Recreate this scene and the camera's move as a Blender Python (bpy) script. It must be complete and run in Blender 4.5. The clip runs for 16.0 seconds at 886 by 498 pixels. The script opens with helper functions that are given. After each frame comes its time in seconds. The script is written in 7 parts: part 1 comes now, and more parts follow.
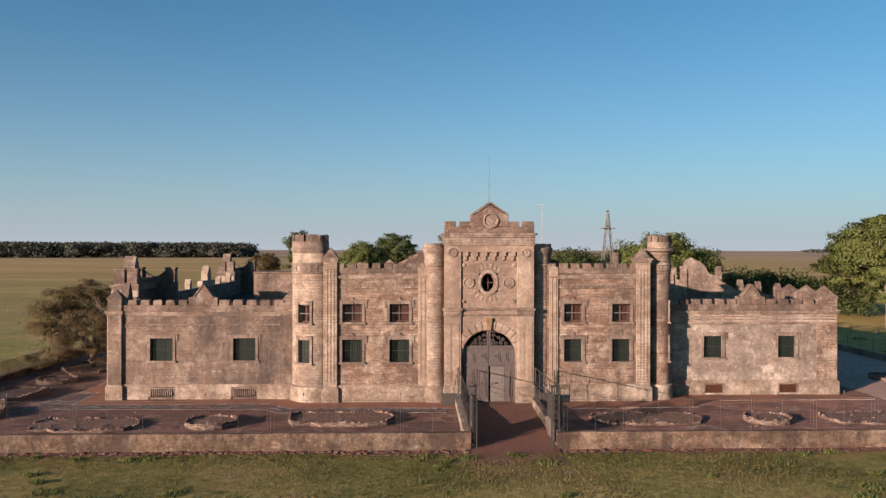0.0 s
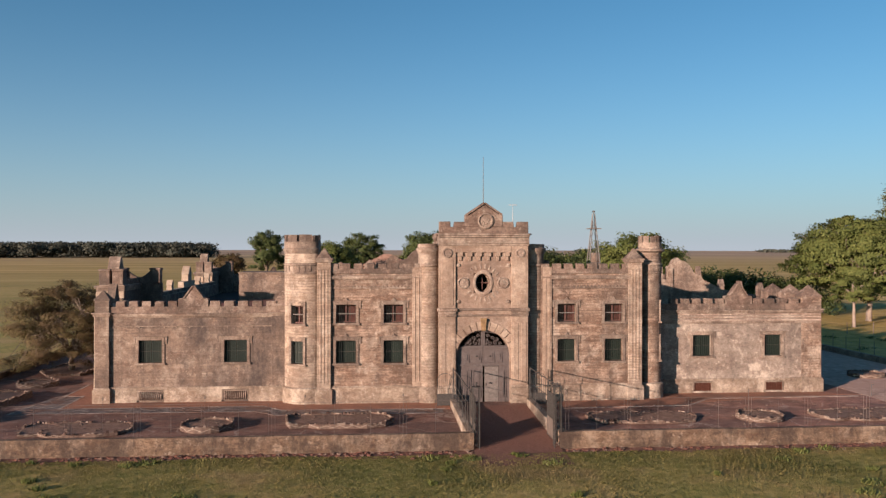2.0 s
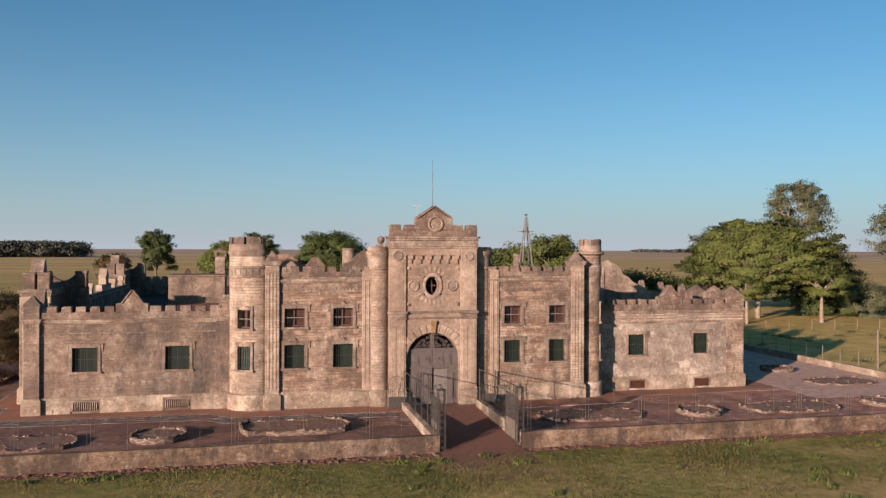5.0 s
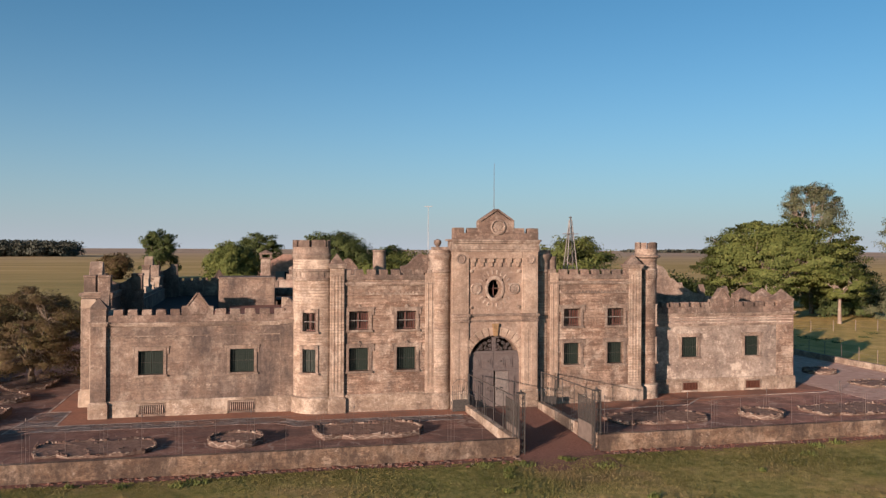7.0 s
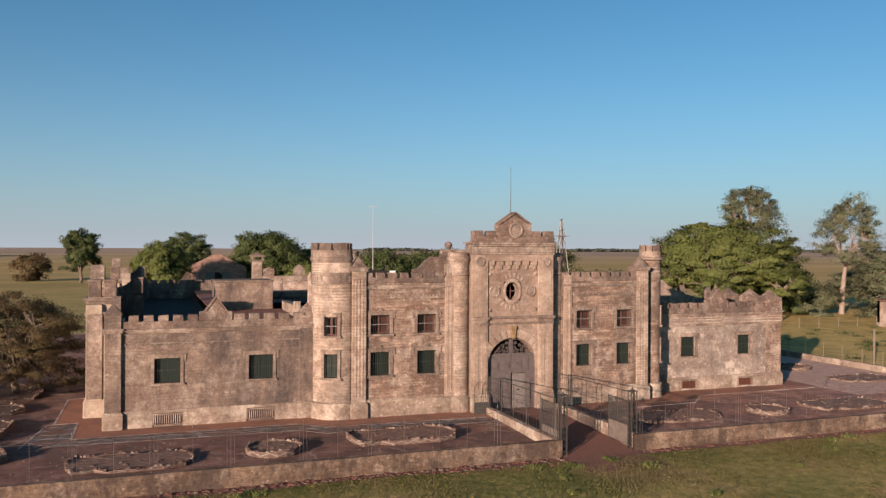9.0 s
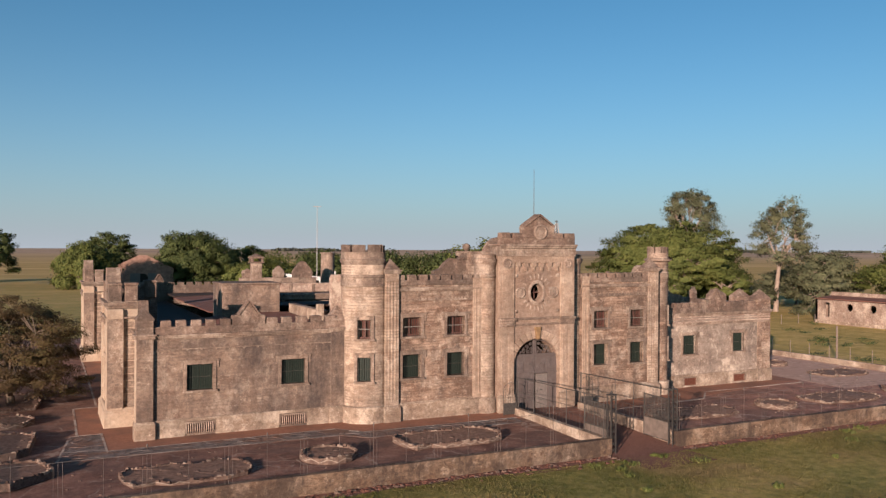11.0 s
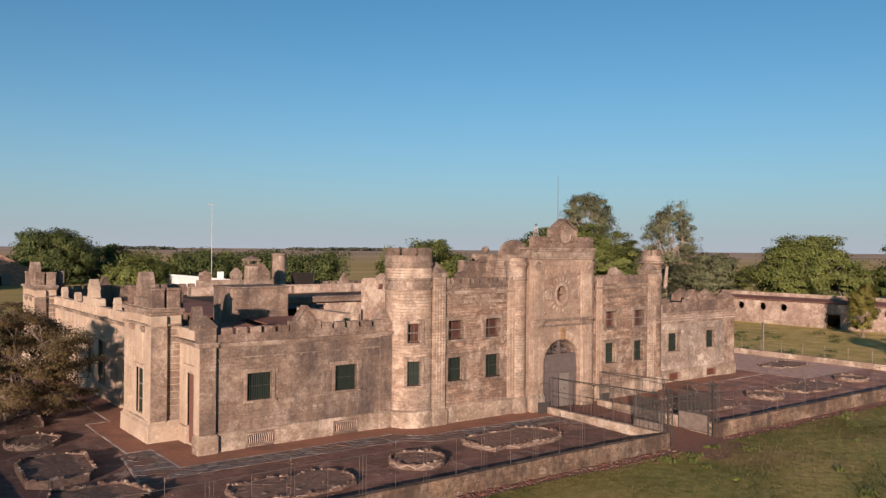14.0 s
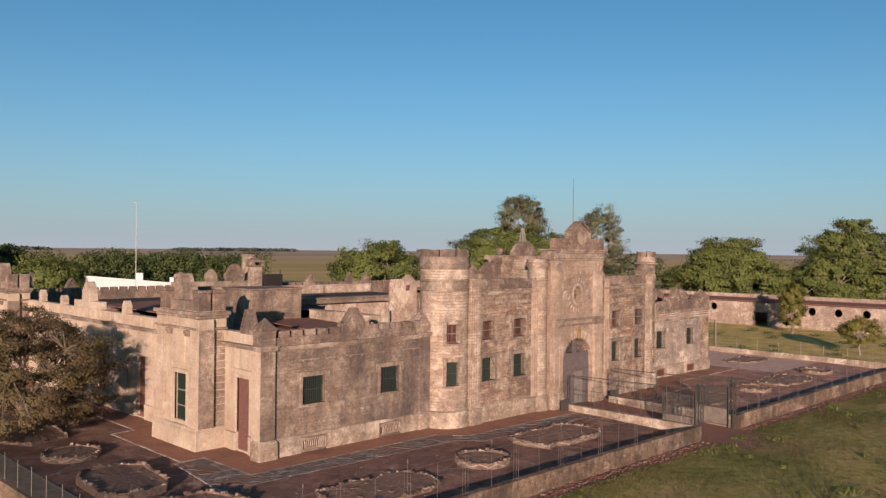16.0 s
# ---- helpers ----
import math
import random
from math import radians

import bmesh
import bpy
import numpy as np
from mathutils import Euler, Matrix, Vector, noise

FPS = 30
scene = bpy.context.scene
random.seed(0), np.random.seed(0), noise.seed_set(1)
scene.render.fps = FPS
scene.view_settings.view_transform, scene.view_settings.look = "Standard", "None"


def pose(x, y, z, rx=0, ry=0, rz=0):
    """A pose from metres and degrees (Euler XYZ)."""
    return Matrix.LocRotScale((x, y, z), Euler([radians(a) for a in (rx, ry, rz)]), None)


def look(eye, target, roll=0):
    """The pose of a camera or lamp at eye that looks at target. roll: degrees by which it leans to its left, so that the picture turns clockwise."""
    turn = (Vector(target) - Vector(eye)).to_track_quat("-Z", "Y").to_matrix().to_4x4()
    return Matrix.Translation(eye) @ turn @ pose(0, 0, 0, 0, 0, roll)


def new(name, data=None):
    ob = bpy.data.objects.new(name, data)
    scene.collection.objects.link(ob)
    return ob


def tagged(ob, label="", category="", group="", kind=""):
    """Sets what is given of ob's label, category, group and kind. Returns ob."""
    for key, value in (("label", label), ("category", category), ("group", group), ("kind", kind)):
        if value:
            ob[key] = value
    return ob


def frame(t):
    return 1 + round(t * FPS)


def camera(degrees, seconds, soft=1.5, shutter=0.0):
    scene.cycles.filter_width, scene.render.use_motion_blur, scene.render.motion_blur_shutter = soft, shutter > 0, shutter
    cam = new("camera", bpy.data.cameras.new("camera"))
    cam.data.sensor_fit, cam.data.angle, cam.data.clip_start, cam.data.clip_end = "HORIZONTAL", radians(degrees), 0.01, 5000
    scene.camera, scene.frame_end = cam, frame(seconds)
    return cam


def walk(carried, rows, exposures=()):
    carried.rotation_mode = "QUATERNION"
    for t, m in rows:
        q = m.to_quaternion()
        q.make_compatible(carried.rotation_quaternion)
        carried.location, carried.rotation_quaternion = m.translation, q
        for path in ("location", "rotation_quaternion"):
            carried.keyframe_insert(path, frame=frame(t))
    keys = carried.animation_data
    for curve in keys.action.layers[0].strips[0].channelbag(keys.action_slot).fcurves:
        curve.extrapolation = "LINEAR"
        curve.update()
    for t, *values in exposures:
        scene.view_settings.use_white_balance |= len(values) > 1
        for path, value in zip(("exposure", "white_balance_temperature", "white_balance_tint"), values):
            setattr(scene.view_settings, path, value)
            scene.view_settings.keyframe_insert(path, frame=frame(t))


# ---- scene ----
cam = camera(56.8, 16.0, 1.4)
PATH = [
    (0, (0.146, -0.888, 9.418), (0.214, 1.111, 9.417), 0.1),
    (0.5, (-0.323, -0.782, 9.415), (-0.328, 1.218, 9.414), 0.2),
    (1, (-0.854, -0.764, 9.43), (-0.839, 1.236, 9.429), 0.2),
    (1.5, (-1.369, -0.719, 9.426), (-1.23, 1.276, 9.425), 0.2),
    (2, (-1.913, -0.684, 9.434), (-1.749, 1.31, 9.433), 0.1),
    (2.5, (-2.461, -0.681, 9.439), (-2.265, 1.309, 9.438), 0.2),
    (3, (-3.047, -0.623, 9.455), (-2.767, 1.358, 9.454), 0.2),
    (3.5, (-3.687, -0.519, 9.479), (-3.344, 1.452, 9.478), 0.2),
    (5.8, (-7.368, -0.005, 9.7), (-6.913, 1.942, 9.698), 0.2),
    (6, (-7.783, 0.066, 9.705), (-7.328, 2.013, 9.703), 0.2),
    (6.5, (-8.981, 0.317, 9.746), (-8.522, 2.264, 9.744), 0.3),
    (7, (-10.333, 0.663, 9.819), (-9.864, 2.607, 9.817), 0.3),
    (7.5, (-11.745, 1.073, 9.876), (-11.22, 3.002, 9.874), 0.3),
    (8, (-13.291, 1.522, 9.935), (-12.716, 3.437, 9.933), 0.3),
    (8.5, (-14.856, 2.03, 9.984), (-14.233, 3.931, 9.982), 0.3),
    (9, (-16.547, 2.606, 10.016), (-15.874, 4.489, 10.013), 0.3),
    (11.5, (-24.936, 6.201, 10.111), (-24.006, 7.971, 10.109), 0.3),
    (12, (-26.684, 7.055, 10.15), (-25.7, 8.796, 10.147), 0.3),
    (12.5, (-28.387, 8.036, 10.194), (-27.349, 9.745, 10.191), 0.3),
    (13, (-30.16, 9.075, 10.221), (-29.068, 10.751, 10.218), 0.4),
    (13.5, (-31.867, 10.185, 10.248), (-30.719, 11.823, 10.245), 0.5),
    (14, (-33.636, 11.373, 10.277), (-32.427, 12.966, 10.275), 0.5),
    (14.5, (-35.319, 12.549, 10.281), (-34.054, 14.098, 10.28), 0.6),
    (15, (-36.985, 13.847, 10.269), (-35.665, 15.35, 10.269), 0.6),
    (15.5, (-38.578, 15.18, 10.259), (-37.209, 16.638, 10.26), 0.6),
    (16, (-40.319, 16.671, 10.24), (-38.907, 18.088, 10.242), 0.6),
]
walk(cam, [(t, look(eye, target, roll)) for t, eye, target, roll in PATH], exposures=[(0, 1.07), (9, 1.0), (16, 0.91)])

# ---- sun and sky ----
SUN_SIDE, SUN_UP = 48.5, 10.0        # degrees off the facade's normal, towards -x; elevation
_a, _e = radians(SUN_SIDE), radians(SUN_UP)
SUN_WAY = Vector((-math.sin(_a) * math.cos(_e), -math.cos(_a) * math.cos(_e), math.sin(_e)))
world = bpy.data.worlds.new("sky")
scene.world = world
world.use_nodes = True
wn = world.node_tree.nodes
sky = wn.new("ShaderNodeTexSky")
sky.sky_type = "NISHITA"
sky.sun_disc = False
sky.sun_elevation = _e
sky.sun_rotation = math.atan2(SUN_WAY.x, SUN_WAY.y)
sky.altitude, sky.air_density, sky.dust_density, sky.ozone_density = 0, 0.75, 1.0, 2.8
def sky_mix(mode, fac, a, b):
    n = wn.new("ShaderNodeMix")
    n.data_type, n.blend_type = "RGBA", mode
    for k, v in ((0, fac), (6, a), (7, b)):
        if isinstance(v, float):
            n.inputs[k].default_value = v
        elif isinstance(v, tuple):
            n.inputs[k].default_value = (*v, 1)
        else:
            world.node_tree.links.new(v, n.inputs[k])
    return n.outputs[2]


def sky_math(op, a, b):
    n = wn.new("ShaderNodeMath")
    n.operation, n.use_clamp = op, True
    for k, v in enumerate((a, b)):
        if isinstance(v, float):
            n.inputs[k].default_value = v
        else:
            world.node_tree.links.new(v, n.inputs[k])
    return n.outputs[0]


# the clear sky, with a pale haze that thickens evenly towards the horizon all round
up = wn.new("ShaderNodeSeparateXYZ")
world.node_tree.links.new(wn.new("ShaderNodeTexCoord").outputs["Generated"], up.inputs[0])
low = sky_math("POWER", sky_math("SUBTRACT", 1.0, sky_math("MAXIMUM", up.outputs[2], 0.0)), 9.0)
clear = sky_mix("MULTIPLY", 1.0, sky.outputs[0], (0.62, 1.03, 1.0))
hazed = sky_mix("MIX", sky_math("MULTIPLY", low, 0.92), clear, (3.78, 4.03, 4.38))
world.node_tree.links.new(hazed, wn["Background"].inputs[0])
wn["Background"].inputs[1].default_value = 0.065
sun_lamp = new("sun", bpy.data.lights.new("sun", "SUN"))
sun_lamp.data.energy, sun_lamp.data.angle, sun_lamp.data.color = 5.0, radians(0.6), (1.0, 0.71, 0.555)
sun_lamp.matrix_world = look(SUN_WAY * 100, (0, 0, 0))
scene.view_settings.use_white_balance = True
scene.view_settings.white_balance_temperature, scene.view_settings.white_balance_tint = 6250, 11


# ---- materials ----
def mat(name, rough=0.9, metal=0.0):
    m = bpy.data.materials.new(name)
    m.use_nodes = True
    nt = m.node_tree
    b = nt.nodes["Principled BSDF"]
    b.inputs["Roughness"].default_value, b.inputs["Metallic"].default_value = rough, metal
    b.inputs["Specular IOR Level"].default_value = 0.25
    return m, nt, b


def noise_node(nt, scale, detail=6.0, rough=0.6, stretch=(1, 1, 1), coord="Position", shift=0.0):
    if coord == "Position":
        src = nt.nodes.new("ShaderNodeNewGeometry").outputs["Position"]
    else:
        src = nt.nodes.new("ShaderNodeTexCoord").outputs["Object"]
    mp = nt.nodes.new("ShaderNodeMapping")
    mp.inputs["Scale"].default_value = stretch
    mp.inputs["Location"].default_value = (shift, shift * 0.7, shift * 0.3)
    nt.links.new(src, mp.inputs[0])
    n = nt.nodes.new("ShaderNodeTexNoise")
    n.inputs["Scale"].default_value, n.inputs["Detail"].default_value, n.inputs["Roughness"].default_value = scale, detail, rough
    nt.links.new(mp.outputs[0], n.inputs["Vector"])
    return n.outputs["Fac"]


def ramp(nt, fac, stops):
    r = nt.nodes.new("ShaderNodeValToRGB")
    els = r.color_ramp.elements
    while len(els) < len(stops):
        els.new(0.5)
    for e, (p, c) in zip(els, stops):
        e.position = p
        e.color = (*c, 1) if len(c) == 3 else c
    nt.links.new(fac, r.inputs[0])
    return r.outputs[0]


def grey(lo, hi):
    return [(lo, (0, 0, 0)), (hi, (1, 1, 1))]


def mix(nt, fac, a, b, mode="MIX"):
    n = nt.nodes.new("ShaderNodeMix")
    n.data_type, n.blend_type = "RGBA", mode
    for k, v in ((0, fac), (6, a), (7, b)):
        if isinstance(v, (int, float)):
            n.inputs[k].default_value = v
        elif isinstance(v, tuple):
            n.inputs[k].default_value = (*v, 1)
        else:
            nt.links.new(v, n.inputs[k])
    return n.outputs[2]


def bump(nt, b, height, strength=0.5, dist=0.03):
    n = nt.nodes.new("ShaderNodeBump")
    n.inputs["Strength"].default_value, n.inputs["Distance"].default_value = strength, dist
    nt.links.new(height, n.inputs["Height"])
    nt.links.new(n.outputs[0], b.inputs["Normal"])


def maths(nt, op, a, b):
    n = nt.nodes.new("ShaderNodeMath")
    n.operation = op
    for k, v in enumerate((a, b)):
        if isinstance(v, (int, float)):
            n.inputs[k].default_value = v
        else:
            nt.links.new(v, n.inputs[k])
    return n.outputs[0]


def stucco(name, light, mid, dark, stain=0.5, streak=0.5, score=0.0, pale=0.0, shift=0.0, layer=0.4, grain=1.0, soft=0.0):
    """Old lime render: two tones in ragged patches, lime bloom, soot in long downward stains, rain streaks, fine pitting and the
    joints of the courses beneath showing through in places."""
    m, nt, b = mat(name, 0.95)
    ruddy = (mid[0] * 0.80, mid[1] * 0.64, mid[2] * 0.56)
    bloom = tuple(min(0.6, v * 1.45) for v in light)
    c = ramp(nt, noise_node(nt, 0.5, 12, 0.7, (1, 1, 1.3), shift=shift), [(0.40 - 0.05 * soft, mid), (0.58 + 0.05 * soft, light)])
    # worn courses: level ragged bands of ruddier mortar, and of lime
    band = ramp(nt, noise_node(nt, 0.9, 12, 0.8, (0.6, 0.6, 2.6), shift=shift + 15), grey(0.50, 0.55))
    c = mix(nt, maths(nt, "MULTIPLY", band, 0.8 * layer), c, ruddy)
    lime = ramp(nt, noise_node(nt, 1.0, 12, 0.8, (0.65, 0.65, 2.2), shift=shift + 25), grey(0.525, 0.57))
    c = mix(nt, maths(nt, "MULTIPLY", lime, 0.85 * layer), c, bloom)
    if pale:
        p = ramp(nt, noise_node(nt, 0.6, 12, 0.78, (1, 1, 0.9), shift=shift + 9), grey(0.515 - 0.02 * soft, 0.555 + 0.05 * soft))
        c = mix(nt, maths(nt, "MULTIPLY", p, pale), c, (0.52, 0.45, 0.37))
        p = ramp(nt, noise_node(nt, 2.8, 9, 0.8, (1, 1, 1.2), shift=shift + 19), grey(0.57, 0.63))
        c = mix(nt, maths(nt, "MULTIPLY", p, min(1, pale + 0.2)), c, (0.52, 0.45, 0.37))
    # soot and lichen: broad stains that hang down, and ragged patches
    st = ramp(nt, noise_node(nt, 0.42, 12, 0.74, (1, 1, 0.5), shift=shift + 4), grey(0.46 - 0.03 * soft, 0.56 + 0.10 * soft))
    c = mix(nt, maths(nt, "MULTIPLY", st, min(1.0, stain * 1.15)), c, tuple(0.85 * d + 0.15 * v for d, v in zip(dark, mid)))
    spot = ramp(nt, noise_node(nt, 1.5, 12, 0.82, (1, 1, 1.2), shift=shift + 31), grey(0.545 - 0.03 * soft, 0.59 + 0.08 * soft))
    c = mix(nt, maths(nt, "MULTIPLY", spot, stain * 0.75), c, dark)
    sk = ramp(nt, noise_node(nt, 1.7, 9, 0.7, (1, 1, 0.11), shift=shift + 2), grey(0.52, 0.68))
    c = mix(nt, maths(nt, "MULTIPLY", sk, streak * 0.6), c, tuple(v * 0.9 for v in dark))
    fine = ramp(nt, noise_node(nt, 5.0, 9, 0.82, shift=shift), [(0.36, (0.55, 0.53, 0.51)), (0.52, (1, 1, 1)), (0.66, (1.3, 1.3, 1.3))])
    c = mix(nt, 0.7 * grain, c, fine, "MULTIPLY")
    pits = ramp(nt, noise_node(nt, 13.0, 6, 0.85, (1, 1, 1.5), shift=shift + 71), [(0.36, (0.60, 0.58, 0.56)), (0.50, (1, 1, 1)), (0.64, (1.3, 1.3, 1.28))])
    c = mix(nt, 0.6 * grain, c, pits, "MULTIPLY")
    height = maths(nt, "MULTIPLY_ADD", noise_node(nt, 7.0, 9, 0.8, shift=shift), 0.5)
    nt.links.new(noise_node(nt, 1.8, 9, 0.75, (1, 1, 2.0), shift=shift + 51), height.node.inputs[2])
    if score:
        # level joints, a hand and a half apart, wavering, and only where the coat is thin
        sp = nt.nodes.new("ShaderNodeSeparateXYZ")
        nt.links.new(nt.nodes.new("ShaderNodeNewGeometry").outputs["Position"], sp.inputs[0])
        z = maths(nt, "ADD", sp.outputs[2], maths(nt, "MULTIPLY", noise_node(nt, 2.5, 3, 0.6, shift=shift), 0.05))
        w = maths(nt, "PINGPONG", z, 0.085)
        line = maths(nt, "LESS_THAN", w, 0.015)
        patch = ramp(nt, noise_node(nt, 0.9, 7, 0.7, (0.7, 0.7, 1.4), shift=shift + 6), grey(0.42, 0.58))
        joint = maths(nt, "MULTIPLY", maths(nt, "MULTIPLY", line, patch), score)
        c = mix(nt, joint, c, tuple(v * 0.55 for v in mid))
        height = maths(nt, "SUBTRACT", height, maths(nt, "MULTIPLY", joint, 0.25))
    nt.links.new(c, b.inputs["Base Color"])
    bump(nt, b, height, 0.75, 0.045)
    return m


def speckle(name, a, b_, scale=8.0, rough=0.85, metal=0.0, bumpy=0.3, big=None, bigscale=0.4, lo=0.35, hi=0.65):
    """A surface of two tones in fine grain, with a third in large patches."""
    m, nt, b = mat(name, rough, metal)
    c = ramp(nt, noise_node(nt, scale, 8, 0.65), [(lo, a), (hi, b_)])
    if big:
        c = mix(nt, ramp(nt, noise_node(nt, bigscale, 6, 0.6, shift=3), grey(0.45, 0.62)), c, big)
    nt.links.new(c, b.inputs["Base Color"])
    if bumpy:
        bump(nt, b, noise_node(nt, scale * 2, 6, 0.7), bumpy, 0.03)
    return m


WALL = stucco("weathered brown cream render", (0.258, 0.188, 0.142), (0.155, 0.106, 0.079), (0.060, 0.047, 0.041), 0.58, 0.5, 0.75, 0.36, layer=0.8, soft=0.2)
WALL_L = stucco("grey stained render", (0.220, 0.164, 0.126), (0.140, 0.101, 0.079), (0.058, 0.048, 0.045), 0.85, 0.85, 0.4, 0.28, 21, layer=0.4, grain=0.85, soft=0.65)
WALL_R = stucco("flaking pale render", (0.300, 0.254, 0.212), (0.200, 0.159, 0.131), (0.086, 0.072, 0.065), 0.5, 0.55, 0.15, 0.72, 37, layer=0.3, grain=0.9, soft=0.4)
GATE = stucco("warm cream render", (0.335, 0.260, 0.200), (0.236, 0.170, 0.127), (0.092, 0.069, 0.056), 0.45, 0.6, 0.0, 0.26, 55, layer=0.3, grain=0.75, soft=0.6)
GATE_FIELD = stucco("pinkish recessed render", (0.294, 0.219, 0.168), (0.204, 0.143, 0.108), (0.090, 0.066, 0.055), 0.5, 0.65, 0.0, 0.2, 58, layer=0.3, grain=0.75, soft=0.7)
TOWER = stucco("scored cream render", (0.333, 0.264, 0.204), (0.218, 0.159, 0.120), (0.080, 0.065, 0.056), 0.45, 0.5, 0.75, 0.36, 71, layer=0.6, grain=0.85, soft=0.4)
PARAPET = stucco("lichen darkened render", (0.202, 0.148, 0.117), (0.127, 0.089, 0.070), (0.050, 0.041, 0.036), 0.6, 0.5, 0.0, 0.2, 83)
SHEDPINK = stucco("dull pink shed render", (0.310, 0.238, 0.195), (0.225, 0.163, 0.130), (0.105, 0.078, 0.065), 0.5, 0.6, 0.0, 0.5, 67, soft=0.5)
PLINTH = stucco("limewashed plinth", (0.300, 0.243, 0.188), (0.205, 0.154, 0.117), (0.090, 0.066, 0.053), 0.5, 0.5, 0.0, 0.5, 97, soft=0.4)
TRIM = stucco("moulded trim", (0.260, 0.202, 0.160), (0.174, 0.129, 0.101), (0.074, 0.059, 0.051), 0.5, 0.45, 0.0, 0.3, 13)
SIDE = stucco("pale west render", (0.405, 0.328, 0.250), (0.310, 0.237, 0.176), (0.130, 0.100, 0.080), 0.24, 0.6, 0.1, 0.32, 43, layer=0.1, grain=0.55, soft=0.9)
PINK = stucco("faded pink render", (0.380, 0.299, 0.245), (0.285, 0.209, 0.167), (0.13, 0.095, 0.078), 0.5, 0.5, 0.0, 0.65, 61)
EARTH = speckle("pale trodden earth", (0.30, 0.185, 0.140), (0.55, 0.385, 0.305), 1.8, 0.95, 0, 0.5, (0.42, 0.275, 0.215), 0.4)
LOWWALL = stucco("stained garden wall", (0.172, 0.121, 0.083), (0.100, 0.068, 0.048), (0.046, 0.034, 0.028), 0.75, 0.45, 0.0, 0.14, 29, layer=0.7)
DARKBAR = speckle("dark green iron bar", (0.022, 0.030, 0.025), (0.040, 0.048, 0.040), 20, 0.6, 0.2, 0)
GREEN = speckle("dark green shutter paint", (0.009, 0.0165, 0.0125), (0.0145, 0.0245, 0.019), 12, 0.6, 0, 0.1)
REDWOOD = speckle("dark red painted wood", (0.091, 0.042, 0.035), (0.144, 0.071, 0.059), 10, 0.7, 0, 0.2)
BAR = speckle("rusted grey bar", (0.076, 0.062, 0.055), (0.124, 0.105, 0.095), 20, 0.6, 0.2, 0)
WHITEBAR = speckle("pale cross bar", (0.136, 0.122, 0.112), (0.204, 0.184, 0.170), 20, 0.7, 0, 0)
RUST = speckle("rust brown grille", (0.076, 0.029, 0.019), (0.124, 0.052, 0.035), 15, 0.8, 0.1, 0.2)
DARK = speckle("dark room", (0.014, 0.011, 0.010), (0.020, 0.017, 0.015), 5, 0.95, 0, 0)
DOOR = speckle("weathered grey-violet door wood", (0.072, 0.060, 0.058), (0.116, 0.099, 0.095), 6, 0.75, 0, 0.3, (0.091, 0.074, 0.069), 1.2)
DOORPALE = speckle("worn pale door wood", (0.108, 0.095, 0.088), (0.169, 0.149, 0.136), 7, 0.8, 0, 0.3)
SHUTTER = speckle("faded red inner shutter", (0.052, 0.018, 0.013), (0.085, 0.034, 0.026), 5, 0.7, 0, 0.2)
RELIEF = stucco("pale carved render", (0.315, 0.252, 0.203), (0.225, 0.170, 0.135), (0.085, 0.067, 0.058), 0.4, 0.4, 0.0, 0.3, 19)
OCHRE = stucco("ochre stained stone", (0.270, 0.178, 0.091), (0.183, 0.117, 0.061), (0.070, 0.048, 0.035), 0.4, 0.4, 0.0, 0.0, 77)
IRON = speckle("dull iron", (0.040, 0.038, 0.036), (0.080, 0.074, 0.068), 12, 0.6, 0.3, 0)
GALV = speckle("galvanised steel", (0.115, 0.110, 0.104), (0.177, 0.167, 0.157), 14, 0.5, 0.6, 0)
ROOF = speckle("rusty dark roof sheet", (0.017, 0.013, 0.012), (0.040, 0.025, 0.021), 1.6, 0.95, 0.0, 0.2, (0.022, 0.018, 0.018), 0.3)


